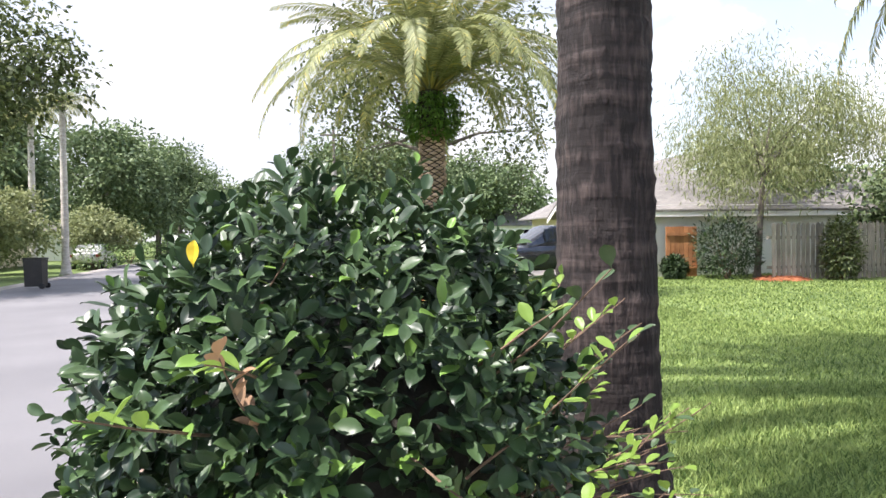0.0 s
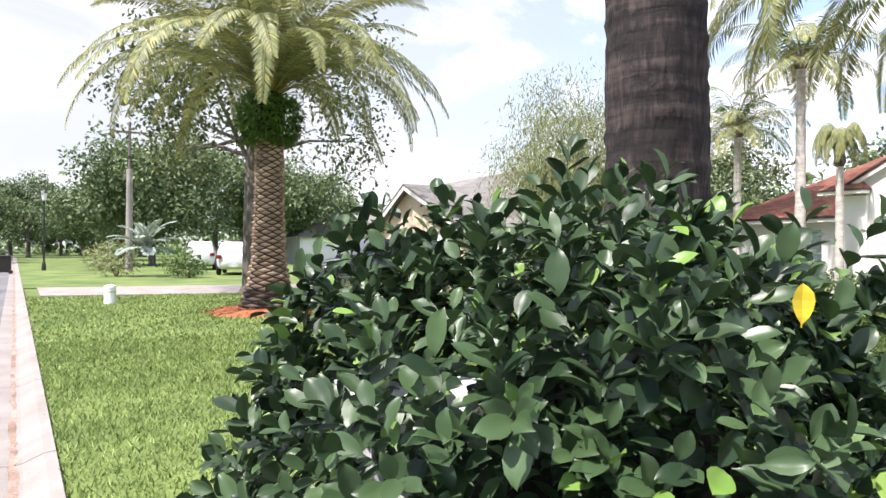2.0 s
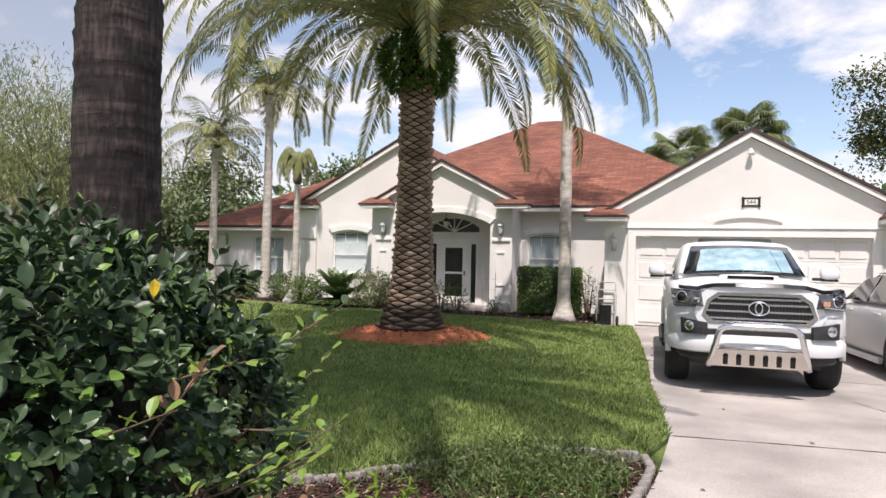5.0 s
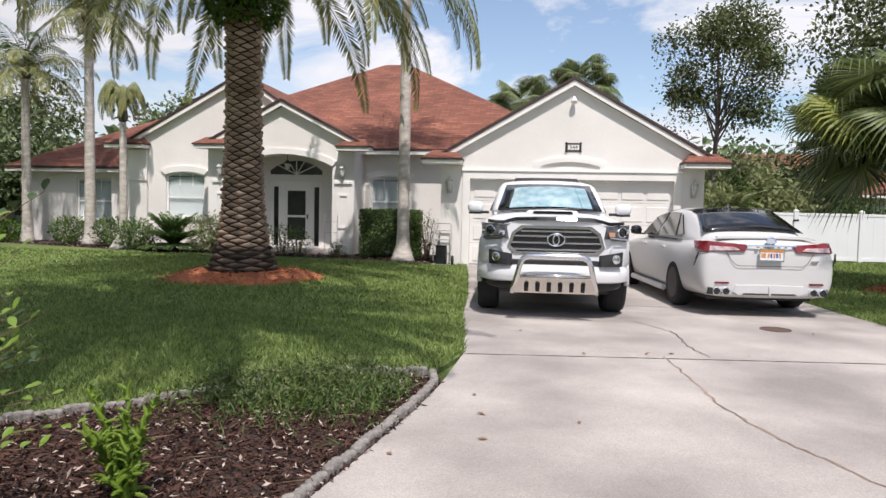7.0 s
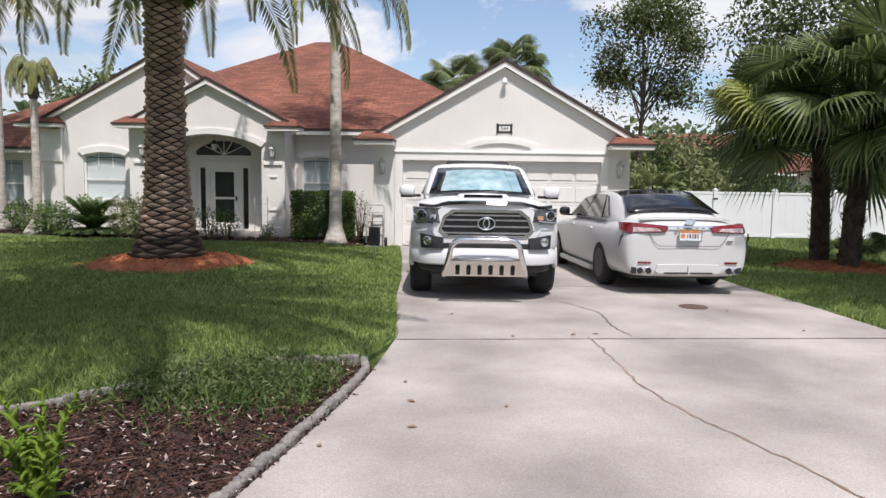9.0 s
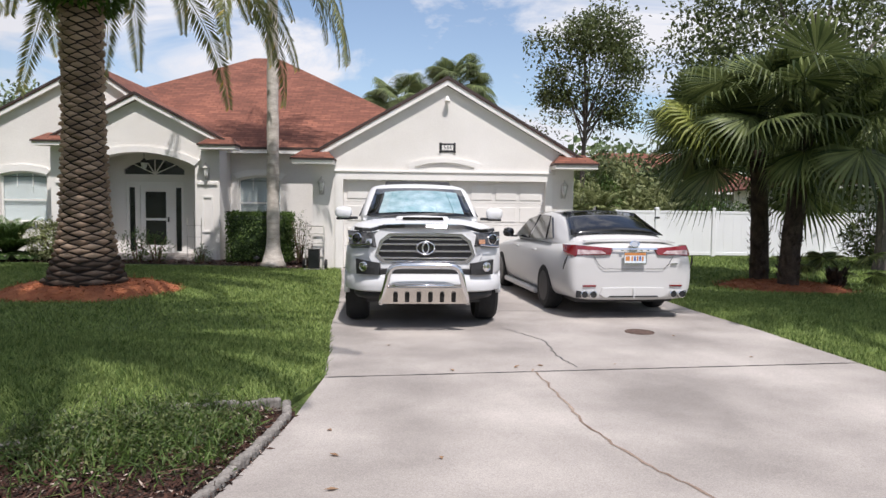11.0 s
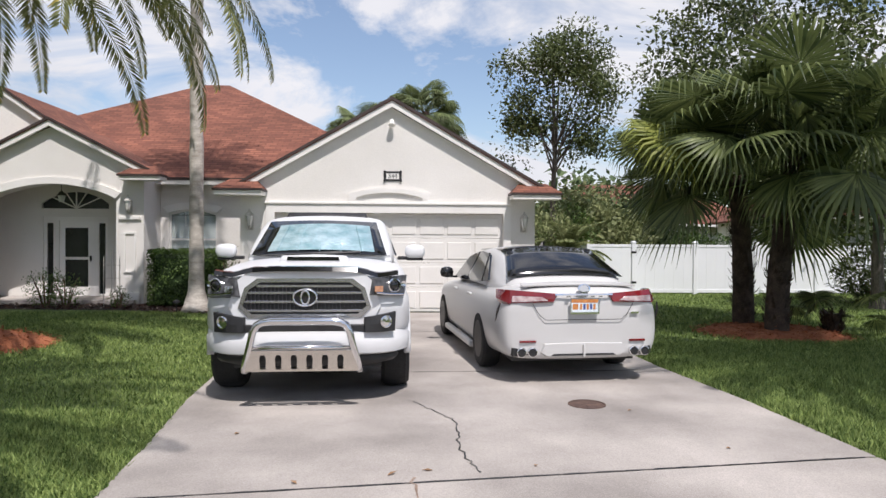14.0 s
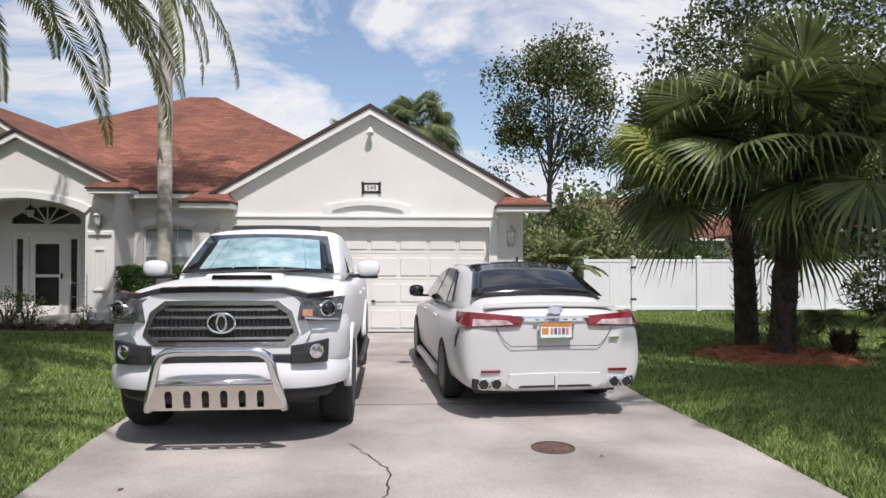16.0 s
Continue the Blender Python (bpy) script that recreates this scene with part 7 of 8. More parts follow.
part("emblem", lathe(bmesh.new(), [(0.058, 0.0), (0.058, 0.014), (0.044, 0.016), (0.042, 0.006), (0.01, 0.006)], 24, Matrix.Translation((0, -0.006, 1.015)) @ pose(0, 0, 0, 78, 0, 0) @ Matrix.Diagonal((1.2, 0.85, 1, 1))), CHROME, sedan, "chrome oval badge")
for k in range(5):
    part("badge_bar", boxes((-0.20 + 0.09 * k, -0.16 + 0.09 * k, -0.040, -0.022, 0.925, 0.940)), CHROME, sedan)
part("badge_bar", boxes((0.53, 0.62, -0.016, 0.01, 0.745, 0.765)), CHROME, sedan)
PL_W = surface("plate_white", (0.60, 0.68, 0.74), (0.70, 0.76, 0.80), 0.5, 8, 60, 0.0)
PL_O = surface("plate_orange", (0.50, 0.17, 0.05), (0.62, 0.30, 0.10), 0.5, 12, 60, 0.0)
PL_B = surface("plate_blue", (0.05, 0.08, 0.25), (0.08, 0.11, 0.32), 0.5, 8, 60, 0.0)
lp = part("licence_plate", boxes((-0.152, 0.152, -0.045, -0.032, 0.755, 0.910), bevel=0.004), PL_W, sedan, "orange and pale blue licence plate")
part("plate_band", boxes((-0.148, 0.148, -0.0465, -0.0452, 0.868, 0.906)), PL_O, lp)
part("plate_picture", boxes((-0.135, -0.075, -0.0465, -0.0452, 0.795, 0.855)), PL_O, lp)
for k in range(5):
    part("plate_letter", boxes((-0.055 + 0.037 * k, -0.030 + 0.037 * k, -0.0465, -0.0452, 0.795, 0.855)), PL_B if k % 2 else PL_O, lp)
part("plate_frame", plate(bmesh.new(), [(-0.16, 0.747), (0.16, 0.747), (0.16, 0.918), (-0.16, 0.918)], [[(-0.15, 0.768), (0.15, 0.768), (0.15, 0.908), (-0.15, 0.908)]], -0.050, 0.004), CHROME, lp)


def far_car(name, at, turn, paint, label, L=4.7, W=1.8, H=1.45, cat="car"):
    """A parked car seen from afar: body, cabin, windows, four wheels, lamps."""
    c = thing(name, label, cat, at=Matrix.Translation(at) @ pose(0, 0, 0, 0, 0, turn))
    w, s = W / 2, H / 1.45
    bb = bmesh.new()
    loft(bb, [lower(0.03, w * 0.78, 0.40, 0.6 * s, 0.86 * s, 0.90 * s), lower(0.25, w, 0.30, 0.6 * s, 0.92 * s, 1.0 * s), lower(L * 0.68, w, 0.25, 0.6 * s, 0.92 * s, 0.98 * s), lower(L * 0.95, w * 0.92, 0.3, 0.55 * s, 0.76 * s, 0.80 * s), lower(L, w * 0.7, 0.4, 0.5 * s, 0.64 * s, 0.66 * s)])
    bd = part("body", bb, paint, c)
    baked(bd, [cylinder_mesh(0.36 * s, s0, s1, yy, 0.32 * s) for yy in (L * 0.2, L * 0.8) for s0, s1 in ((-1.2, -w + 0.2), (w - 0.2, 1.2))], 1)
    van = H > 1.6
    bb = bmesh.new()
    loft(bb, [cabin(L * (0.03 if van else 0.12), w * 0.86, 0.85 * s, w * 0.74, (1.25 if van else 1.0) * s), cabin(L * (0.08 if van else 0.28), w * 0.9, 0.85 * s, w * 0.68, 1.40 * s), cabin(L * 0.52, w * 0.92, 0.85 * s, w * 0.68, 1.43 * s), cabin(L * 0.72, w * 0.9, 0.85 * s, w * 0.75, 1.0 * s)])
    part("cabin", bb, paint, c, smooth=False)
    for sg in (-1, 1):
        for a0, a1 in ((0.12 if van else 0.30, 0.27 if van else 0.40), (0.29 if van else 0.42, 0.44 if van else 0.53), (0.46 if van else 0.55, 0.60)):
            q = bmesh.new()
            vs = [q.verts.new((sg * (w * 0.93 - (z - 0.98 * s) * 0.35), y, z)) for y, z in ((L * a0, 0.99 * s), (L * a1, 0.99 * s), (L * a1 - 0.05, 1.33 * s), (L * a0 + 0.05, 1.33 * s))]
            f_ = q.faces.new(vs)
            e_ = bmesh.ops.extrude_face_region(q, geom=[f_])["geom"]
            bmesh.ops.translate(q, vec=(sg * 0.03, 0, 0), verts=[v for v in e_ if isinstance(v, bmesh.types.BMVert)])
            part("side_window", q, GLOSS_BLACK, c)
        part("tail_light", boxes((sg * w * 0.62, sg * w * 0.92, 0.02, 0.10, 0.70 * s, 0.86 * s), bevel=0.01), LAMP_RED, c)
        part("headlight", boxes((sg * w * 0.52, sg * w * 0.84, L * 0.955, L * 0.985, 0.58 * s, 0.68 * s), bevel=0.01), CHROME, c)
        for yy in (L * 0.2, L * 0.8):
            wheel(c, sg * (w - 0.01), yy, 0.33 * s, 0.22, BRUSHED, 5, sg)
    return c


far_car("suv_car", (-22.4, 10.5, 0), 188, CAR_DARK, "dark blue sport utility vehicle parked next door", 4.9, 1.95, 1.85, "car")
far_car("sedan_car", (-39.5, -12.6, 0), 95, CAR_SILVER, "silver saloon car parked across the street")
far_car("pickup_truck", (-37.0, 6.0, 0), 75, CAR_WHITE, "white pickup truck parked along the street", 5.3, 1.95, 1.85, "pickup truck")
far_car("van", (-46.0, 5.5, 0), 80, CAR_WHITE, "white van parked along the street", 5.3, 1.95, 1.95, "van")
far_car("sedan_car", (-60.0, -11.5, 0), 95, CAR_WHITE, "white car parked far along the street")

# ==== fixtures of the house ====
LANTERN_WHITE = surface("weathered_white_metal", (0.36, 0.345, 0.32), (0.56, 0.54, 0.50), 0.5, 20, 80, 0.1)
FROSTED = surface("frosted_glass", (0.62, 0.62, 0.60), (0.72, 0.72, 0.70), 0.25, 8, 60, 0.0)


def sconce(x, y, z, s=1.0):
    """A wall lantern: back plate, arm, caged glass and roof."""
    t = thing("wall_lantern", "weathered white coach lantern on the wall", "wall lamp", at=Matrix.Translation((x, y, z)) @ Matrix.Scale(s, 4), group="wall lanterns")
    part("back_plate", boxes((-0.05, 0.05, -0.018, -0.001, -0.16, 0.10), bevel=0.006), LANTERN_WHITE, t)
    part("arm", tube(bmesh.new(), [(0, -0.018, -0.10), (0, -0.08, -0.13), (0, -0.11, -0.10)], 0.012, 6), LANTERN_WHITE, t)
    part("glass", lathe(bmesh.new(), [(0.035, -0.08), (0.065, 0.08)], 6, Matrix.Translation((0, -0.11, 0))), FROSTED, t)
    part("lantern_roof", lathe(bmesh.new(), [(0.085, 0.08), (0.06, 0.12), (0.02, 0.16), (0.012, 0.20)], 6, Matrix.Translation((0, -0.11, 0))), LANTERN_WHITE, t)
    part("lantern_foot", lathe(bmesh.new(), [(0.008, -0.14), (0.035, -0.10), (0.042, -0.08)], 6, Matrix.Translation((0, -0.11, 0))), LANTERN_WHITE, t)
    for k in range(6):
        a = 6.283 * k / 6
        part("cage_bar", tube(bmesh.new(), [(0.036 * math.cos(a), -0.11 + 0.036 * math.sin(a), -0.08), (0.067 * math.cos(a), -0.11 + 0.067 * math.sin(a), 0.08)], 0.004, 4), LANTERN_WHITE, t)
    return t


sconce(-1.25, G_Y, 1.95, 1.2)
sconce(4.52, G_Y, 1.93, 1.2)
sconce(-4.60, E_Y, 2.36, 1.25)
sconce(-8.28, E_Y, 2.36, 1.25)
hang_lamp = thing("porch_pendant", "dark hanging lantern in the porch", "pendant lamp", at=Matrix.Translation((-6.5, 18.0, 2.62)))
part("chain", tube(bmesh.new(), [(0, 0, 0.10), (0, 0, 0.42)], 0.008, 5), BLACK, hang_lamp)
part("glass", lathe(bmesh.new(), [(0.06, -0.16), (0.10, 0.0)], 6), FROSTED, hang_lamp)
part("lantern_roof", lathe(bmesh.new(), [(0.13, 0.0), (0.06, 0.08), (0.015, 0.12)], 6), BLACK, hang_lamp)

plaque = thing("house_number_plaque", "black house number plaque with white digits", "house number", at=Matrix.Translation((1.72, G_Y, 2.91)))
part("plaque_plate", boxes((-0.19, 0.19, -0.022, -0.001, -0.105, 0.105), bevel=0.012), BLACK, plaque)
for sx in (-1, 1):
    for sz in (-1, 1):
        part("scroll", lathe(bmesh.new(), [(0.03, 0.0), (0.028, 0.012), (0.01, 0.016)], 10, Matrix.Translation((sx * 0.17, -0.02, sz * 0.095)) @ pose(0, 0, 0, 90, 0, 0)), BLACK, plaque)
part("digit_field", boxes((-0.135, 0.135, -0.026, -0.023, -0.06, 0.06)), TRIM, plaque)
fc = bpy.data.curves.new("digits", "FONT")
fc.body, fc.size, fc.align_x, fc.align_y, fc.extrude = "544", 0.13, "CENTER", "CENTER", 0.002
txt = new("digits", fc)
dg = bpy.context.evaluated_depsgraph_get()
dg.update()
dm = bpy.data.meshes.new_from_object(txt.evaluated_get(dg))
bpy.data.objects.remove(txt)
dm.materials.clear()
dm.materials.append(BLACK)
part("digits", dm, BLACK, plaque, "the digits 544", at=pose(0, -0.0285, 0, 90, 0, 0))

flood = thing("security_light", "small white security light under the gable peak", "outdoor lamp", at=Matrix.Translation((1.70, G_Y, 4.08)))
part("mount", lathe(bmesh.new(), [(0.05, 0.0), (0.05, 0.025), (0.03, 0.03)], 12, pose(0, 0, 0, 90, 0, 0)), TRIM, flood)
part("lamp_head", lathe(bmesh.new(), [(0.02, 0.02), (0.04, -0.02), (0.075, -0.12), (0.07, -0.125), (0.01, -0.10)], 14, Matrix.Translation((0, -0.08, 0.0)) @ pose(0, 0, 0, -25, 0, 0)), TRIM, flood)
part("bracket", tube(bmesh.new(), [(0, -0.02, 0.0), (0, -0.07, 0.03), (0, -0.08, 0.0)], 0.012, 6), TRIM, flood)

# hand truck leaning at the garage corner
dolly = thing("hand_truck", "grey metal hand truck with a black crate leaning at the garage", "hand truck", at=Matrix.Translation((-1.38, 14.98, 0.0)))
for sx in (-0.22, 0.22):
    part("rail", tube(bmesh.new(), [(sx, -0.02, 0.10), (sx, 0.06, 0.70), (sx * 0.9, 0.10, 0.98)], 0.018, 8), LANTERN_WHITE, dolly)
    part("wheel", lathe(bmesh.new(), [(0.02, 0.0), (0.11, 0.0), (0.12, 0.025), (0.11, 0.05), (0.02, 0.05)], 18, Matrix.Translation((sx * 1.15 - 0.025, 0.03, 0.12)) @ pose(0, 0, 0, 0, 90, 0)), RUBBER, dolly)
for k, zz in enumerate((0.30, 0.62, 0.84)):
    part("cross_bar", tube(bmesh.new(), [(-0.22, 0.01 + 0.09 * zz, zz), (0.22, 0.01 + 0.09 * zz, zz)], 0.014, 6), LANTERN_WHITE, dolly)
part("handle", tube(bmesh.new(), [(-0.2, 0.10, 0.97), (-0.18, 0.11, 1.02), (0.18, 0.11, 1.02), (0.2, 0.10, 0.97)], 0.018, 8), LANTERN_WHITE, dolly)
part("toe_plate", boxes((-0.24, 0.24, -0.22, 0.0, 0.015, 0.03), bevel=0.004), LANTERN_WHITE, dolly)
crate = thing("crate", "small dark plastic crate standing on the hand truck", "crate", at=Matrix.Translation((-1.38, 14.86, 0.04)))
part("crate_body", boxes((-0.13, 0.13, -0.09, 0.09, 0.0, 0.42), bevel=0.015), PLASTIC, crate)
part("crate_lid", boxes((-0.14, 0.14, -0.10, 0.10, 0.422, 0.45), bevel=0.008), BLACK, crate)

trellis = thing("trellis", "thin grey metal garden trellis in the house bed", "trellis", at=Matrix.Translation((-4.75, 16.75, 0)))
for sx in (-0.18, 0.0, 0.18):
    part("upright", tube(bmesh.new(), [(sx, 0, -0.03), (sx, 0, 1.15 if sx else 1.3)], 0.009, 5), LANTERN_WHITE, trellis)
for zz in (0.35, 0.65, 0.95):
    part("cross_wire", tube(bmesh.new(), [(-0.2, 0, zz), (0.2, 0, zz)], 0.006, 5), LANTERN_WHITE, trellis)

cover = thing("drain_cover", "small rusty round iron cover set in the driveway", "drain cover", at=Matrix.Translation((3.70, 7.16, 0.012)))
RUST = surface("rusty_iron", (0.06, 0.035, 0.028), (0.13, 0.08, 0.062), 0.85, 14, 90, 0.4)
part("rim", lathe(bmesh.new(), [(0.175, 0.0), (0.175, 0.006), (0.16, 0.006), (0.16, 0.0)], 28), RUST, cover)
part("lid", lathe(bmesh.new(), [(0.158, 0.0), (0.156, 0.004), (0.02, 0.005)], 28), RUST, cover)

path_light = thing("path_light", "small black path light in the house bed", "garden lamp", at=Matrix.Translation((-2.85, 15.45, 0)))
part("stake", tube(bmesh.new(), [(0, 0, -0.05), (0, 0, 0.22)], 0.012, 6), BLACK, path_light)
part("hood", lathe(bmesh.new(), [(0.075, 0.20), (0.07, 0.24), (0.01, 0.27)], 12), BLACK, path_light)

# letter box in the bush
MAIL = surface("letter_box_paint", (0.62, 0.62, 0.62), (0.74, 0.74, 0.74), 0.45, 6, 60, 0.05, grain=0.06)
box_m = Matrix.Translation((-1.49, -0.14, 0.0)) @ pose(0, 0, 0, 0, 0, -4)
mail = thing("letter_box", "white arched letter box almost hidden in the bush", "letter box", at=box_m)
b = plate(bmesh.new(), [(-0.10, 0.96), (0.10, 0.96), (0.10, 1.12)] + [(0.10 * math.cos(a), 1.12 + 0.10 * math.sin(a)) for a in [math.pi * k / 10 for k in range(1, 10)]] + [(-0.10, 1.12)], [], 0.0, 0.48)
part("shell", b, MAIL, mail)
b = plate(bmesh.new(), [(-0.092, 0.968), (0.092, 0.968), (0.092, 1.12)] + [(0.092 * math.cos(a), 1.12 + 0.092 * math.sin(a)) for a in [math.pi * k / 10 for k in range(1, 10)]] + [(-0.092, 1.12)], [], -0.012, 0.011)
door = part("box_door", b, MAIL, mail)
part("latch", boxes((-0.012, 0.012, -0.035, -0.012, 1.195, 1.235), bevel=0.003), MAIL, door)
part("post", boxes((-0.05, 0.05, 0.20, 0.30, -0.05, 0.958), bevel=0.008), GREY_WOOD, mail)

# ==== fences ====
fence = thing("white_fence", "white vinyl privacy fence with flat panels", "fence")
posts = [(7.43, 20.6), (8.80, 20.6), (10.68, 20.6), (12.56, 20.6), (14.44, 20.6), (16.32, 20.6), (18.2, 20.6)]
for x, y in posts + [(7.43, 24.0)]:
    p = part("post", boxes((x - 0.062, x + 0.062, y - 0.062, y + 0.062, -0.05, 1.53), bevel=0.005), VINYL, fence)
    part("post_cap", lathe(bmesh.new(), [(0.10, 1.53), (0.10, 1.55), (0.02, 1.59)], 4, Matrix.Translation((x, y, 0)) @ pose(0, 0, 0, 0, 0, 45)), VINYL, p)
for (x0, y), (x1, _) in zip(posts, posts[1:]):
    n = int(round((x1 - x0 - 0.13) / 0.29))
    w = (x1 - x0 - 0.13) / n
    for k in range(n):
        part("board", boxes((x0 + 0.065 + k * w, x0 + 0.065 + (k + 1) * w - 0.003, y - 0.012, y + 0.012, 0.08, 1.44)), VINYL, fence)
    for z0, z1 in ((0.04, 0.14), (1.40, 1.48)):
        part("rail", boxes((x0 + 0.064, x1 - 0.064, y - 0.024, y + 0.024, z0, z1), bevel=0.004), VINYL, fence)
for k in range(11):
    part("board", boxes((7.418, 7.442, 20.67 + k * 0.295, 20.67 + k * 0.295 + 0.29, 0.08, 1.44)), VINYL, fence)
for zz in (0.32, 1.22):
    part("hinge", boxes((8.72, 8.87, 20.53, 20.575, zz, zz + 0.06), bevel=0.004), BLACK, fence, "black gate hinge")

old_fence = thing("picket_fence", "weathered grey wooden picket fence", "fence")
me_p = finish(plate(bmesh.new(), [(-0.065, 0.0), (0.065, 0.0), (0.065, 1.66), (0.03, 1.74), (-0.03, 1.74), (-0.065, 1.66)], [], 0.0, 0.018), "picket", GREY_WOOD)
q = random.Random(3)
for k in range(36):
    part("picket", me_p, GREY_WOOD, old_fence, at=Matrix.Translation((-17.5 + q.uniform(-0.01, 0.01), 13.7 + k * 0.165, q.uniform(-0.03, 0.02))) @ pose(0, 0, 0, 0, q.uniform(-1, 1), 90))
for zz in (0.35, 1.25):
    part("rail", boxes((-17.58, -17.52, 13.5, 19.6, zz, zz + 0.09)), GREY_WOOD, old_fence)
gate = thing("wooden_gate", "brown stained wooden gate beside the neighbouring house", "gate")
for k in range(7):
    part("board", boxes((-20.02, -19.98, 11.55 + k * 0.16, 11.70 + k * 0.16, 0.03, 1.70)), BROWN_WOOD, gate)
for zz in (0.3, 1.4):
    part("rail", boxes((-19.975, -19.94, 11.55, 12.66, zz, zz + 0.1)), BROWN_WOOD, gate)
mound("mulch_ring", (-17.6, 14.0, 0), 0.8, 0.12, MULCH_RED, "heap of red mulch before the picket fence")

# ==== the neighbours ====
next_door = thing("neighbour_house", "beige stucco house with a grey shingle roof", "house")
part("wall_front", plate(bmesh.new(), [(-28.4, 0), (-27.2, 0), (-27.2, 2.15), (-22.4, 2.15), (-22.4, 0), (-20.6, 0), (-20.6, 2.20), (-25.0, 3.98), (-28.4, 2.45)], [], 10.9, 0.2), BEIGE, next_door)
part("wall_side", boxes((-20.8, -20.6, 11.1, 26, 0, 2.45)), STUCCO, next_door)
part("garage_panel", boxes((-27.2, -22.4, 10.98, 11.02, 0.0, 2.15), bevel=0.004), DOOR_WHITE, next_door)
roof([[(-20.2, 10.5, 2.28), (-20.2, 26, 2.28), (-25.0, 26, 4.12), (-25.0, 10.5, 4.12)], [(-25.0, 10.5, 4.12), (-25.0, 26, 4.12), (-28.8, 26, 2.28), (-28.8, 10.5, 2.28)]], 0.07, SHINGLE_GREY, next_door)
part("rake_board", plate(bmesh.new(), [(-28.8, 2.20), (-25.0, 4.04), (-20.2, 2.20), (-20.2, 2.02), (-25.0, 3.86), (-28.8, 2.02)], [], 10.52, 0.03), TRIM, next_door)
part("eave_board", boxes((-20.25, -20.22, 10.55, 26, 2.04, 2.20)), TRIM, next_door)
part("wall_front", plate(bmesh.new(), [(-40, 0), (-28.4, 0), (-28.4, 2.6), (-40, 2.6)], [[(-36, 0.9), (-34, 0.9), (-34, 2.1), (-36, 2.1)], [(-32, 0.1), (-31, 0.1), (-31, 2.1), (-32, 2.1)]], 13.5, 0.2), BEIGE, next_door)
part("window", boxes((-36, -34, 13.6, 13.64, 0.9, 2.1)), GLOSS_BLACK, next_door)
part("door", boxes((-32, -31, 13.6, 13.64, 0.1, 2.1)), BROWN_WOOD, next_door)
roof([[(-41, 12.9, 2.55), (-24.5, 12.9, 2.55), (-27, 18, 5.4), (-37, 18, 5.4)], [(-41, 25, 2.55), (-41, 12.9, 2.55), (-37, 18, 5.4)]], 0.07, SHINGLE_GREY, next_door)
n_drive = tagged(part("pavement", slab(bmesh.new(), [(-28.3, -2.4, 0.012), (-23.6, -2.0, 0.012), (-22.0, 6.0, 0.012), (-21.4, 10.9, 0.012), (-27.4, 10.9, 0.012), (-27.6, 4.0, 0.012)], 0.06), KERB_MAT), "pale concrete driveway of the neighbouring house", "driveway", kind="structure")
n_lawn = tagged(part("lawn_far", slab(bmesh.new(), [rp(-120, 0.47) + (0.0,), rp(-28.5, 0.47) + (0.0,), (-27.7, 4.0, 0.0), (-27.5, 13.4, 0.0), (-60, 30, 0.0), (-120, 30, 0.0)], 0.045), SOIL_GRASS), "mown green lawn beyond the neighbouring driveway", "lawn", kind="structure")


def far_house(x, y, turn, w, d, mat, roof_mat, label, h=2.6):
    t = thing("far_house", label, "house", at=Matrix.Translation((x, y, 0)) @ pose(0, 0, 0, 0, 0, turn), group="houses along the street")
    part("wall_front", plate(bmesh.new(), [(-w / 2, 0), (w / 2, 0), (w / 2, h), (-w / 2, h)], [[(-w / 2 + 1, 0.1), (-w / 2 + 3.6, 0.1), (-w / 2 + 3.6, 2.1), (-w / 2 + 1, 2.1)], [(0.6, 0.8), (2.4, 0.8), (2.4, 2.0), (0.6, 2.0)]], 0, 0.2), mat, t)
    part("garage_door", boxes((-w / 2 + 1, -w / 2 + 3.6, 0.1, 0.14, 0.1, 2.1)), DOOR_WHITE, t)
    wd = part("window", boxes((0.6, 2.4, 0.12, 0.14, 0.8, 2.0)), GLOSS_BLACK, t)
    part("window_frame", boxes((1.47, 1.53, 0.09, 0.118, 0.8, 2.0)), TRIM, wd)
    for s in (-1, 1):
        part("wall_side", boxes((s * w / 2 - 0.1, s * w / 2 + 0.1, 0.2, d, 0, h)), mat, t)
    e = 0.5
    rz = h + (d / 2 + e) * 0.5
    roof([[(-w / 2 - e, -e, h), (w / 2 + e, -e, h), (w / 2 - d / 3, d / 2, rz), (-w / 2 + d / 3, d / 2, rz)], [(w / 2 + e, -e, h), (w / 2 + e, d + e, h), (w / 2 - d / 3, d / 2, rz)], [(-w / 2 - e, d + e, h), (-w / 2 - e, -e, h), (-w / 2 + d / 3, d / 2, rz)], [(w / 2 + e, d + e, h), (-w / 2 - e, d + e, h), (-w / 2 + d / 3, d / 2, rz), (w / 2 - d / 3, d / 2, rz)]], 0.08, roof_mat, t)
    part("eave_board", boxes((-w / 2 - e, w / 2 + e, -e - 0.03, -e - 0.002, h - 0.16, h - 0.02)), TRIM, t)
    return t


far_house(-44, -19, 185, 14, 10, BEIGE, SHINGLE, "beige house with a reddish roof across the street")
far_house(-70, -22, 185, 14, 10, STUCCO, SHINGLE_GREY, "pale house with a grey roof across the street")
far_house(-68, 16, 5, 12, 9, STUCCO, SHINGLE_GREY, "pale house with a grey roof farther along the street")
far_house(15.5, 37, 0, 12, 9, STUCCO, SHINGLE, "pale house with a red-brown roof behind the white fence")
far_house(22.5, 24, -10, 12, 10, STUCCO, SHINGLE, "white house with a red-brown roof beyond the oak")
far_house(9, -22, 180, 16, 10, BEIGE, SHINGLE_GREY, "beige house with a grey roof opposite")

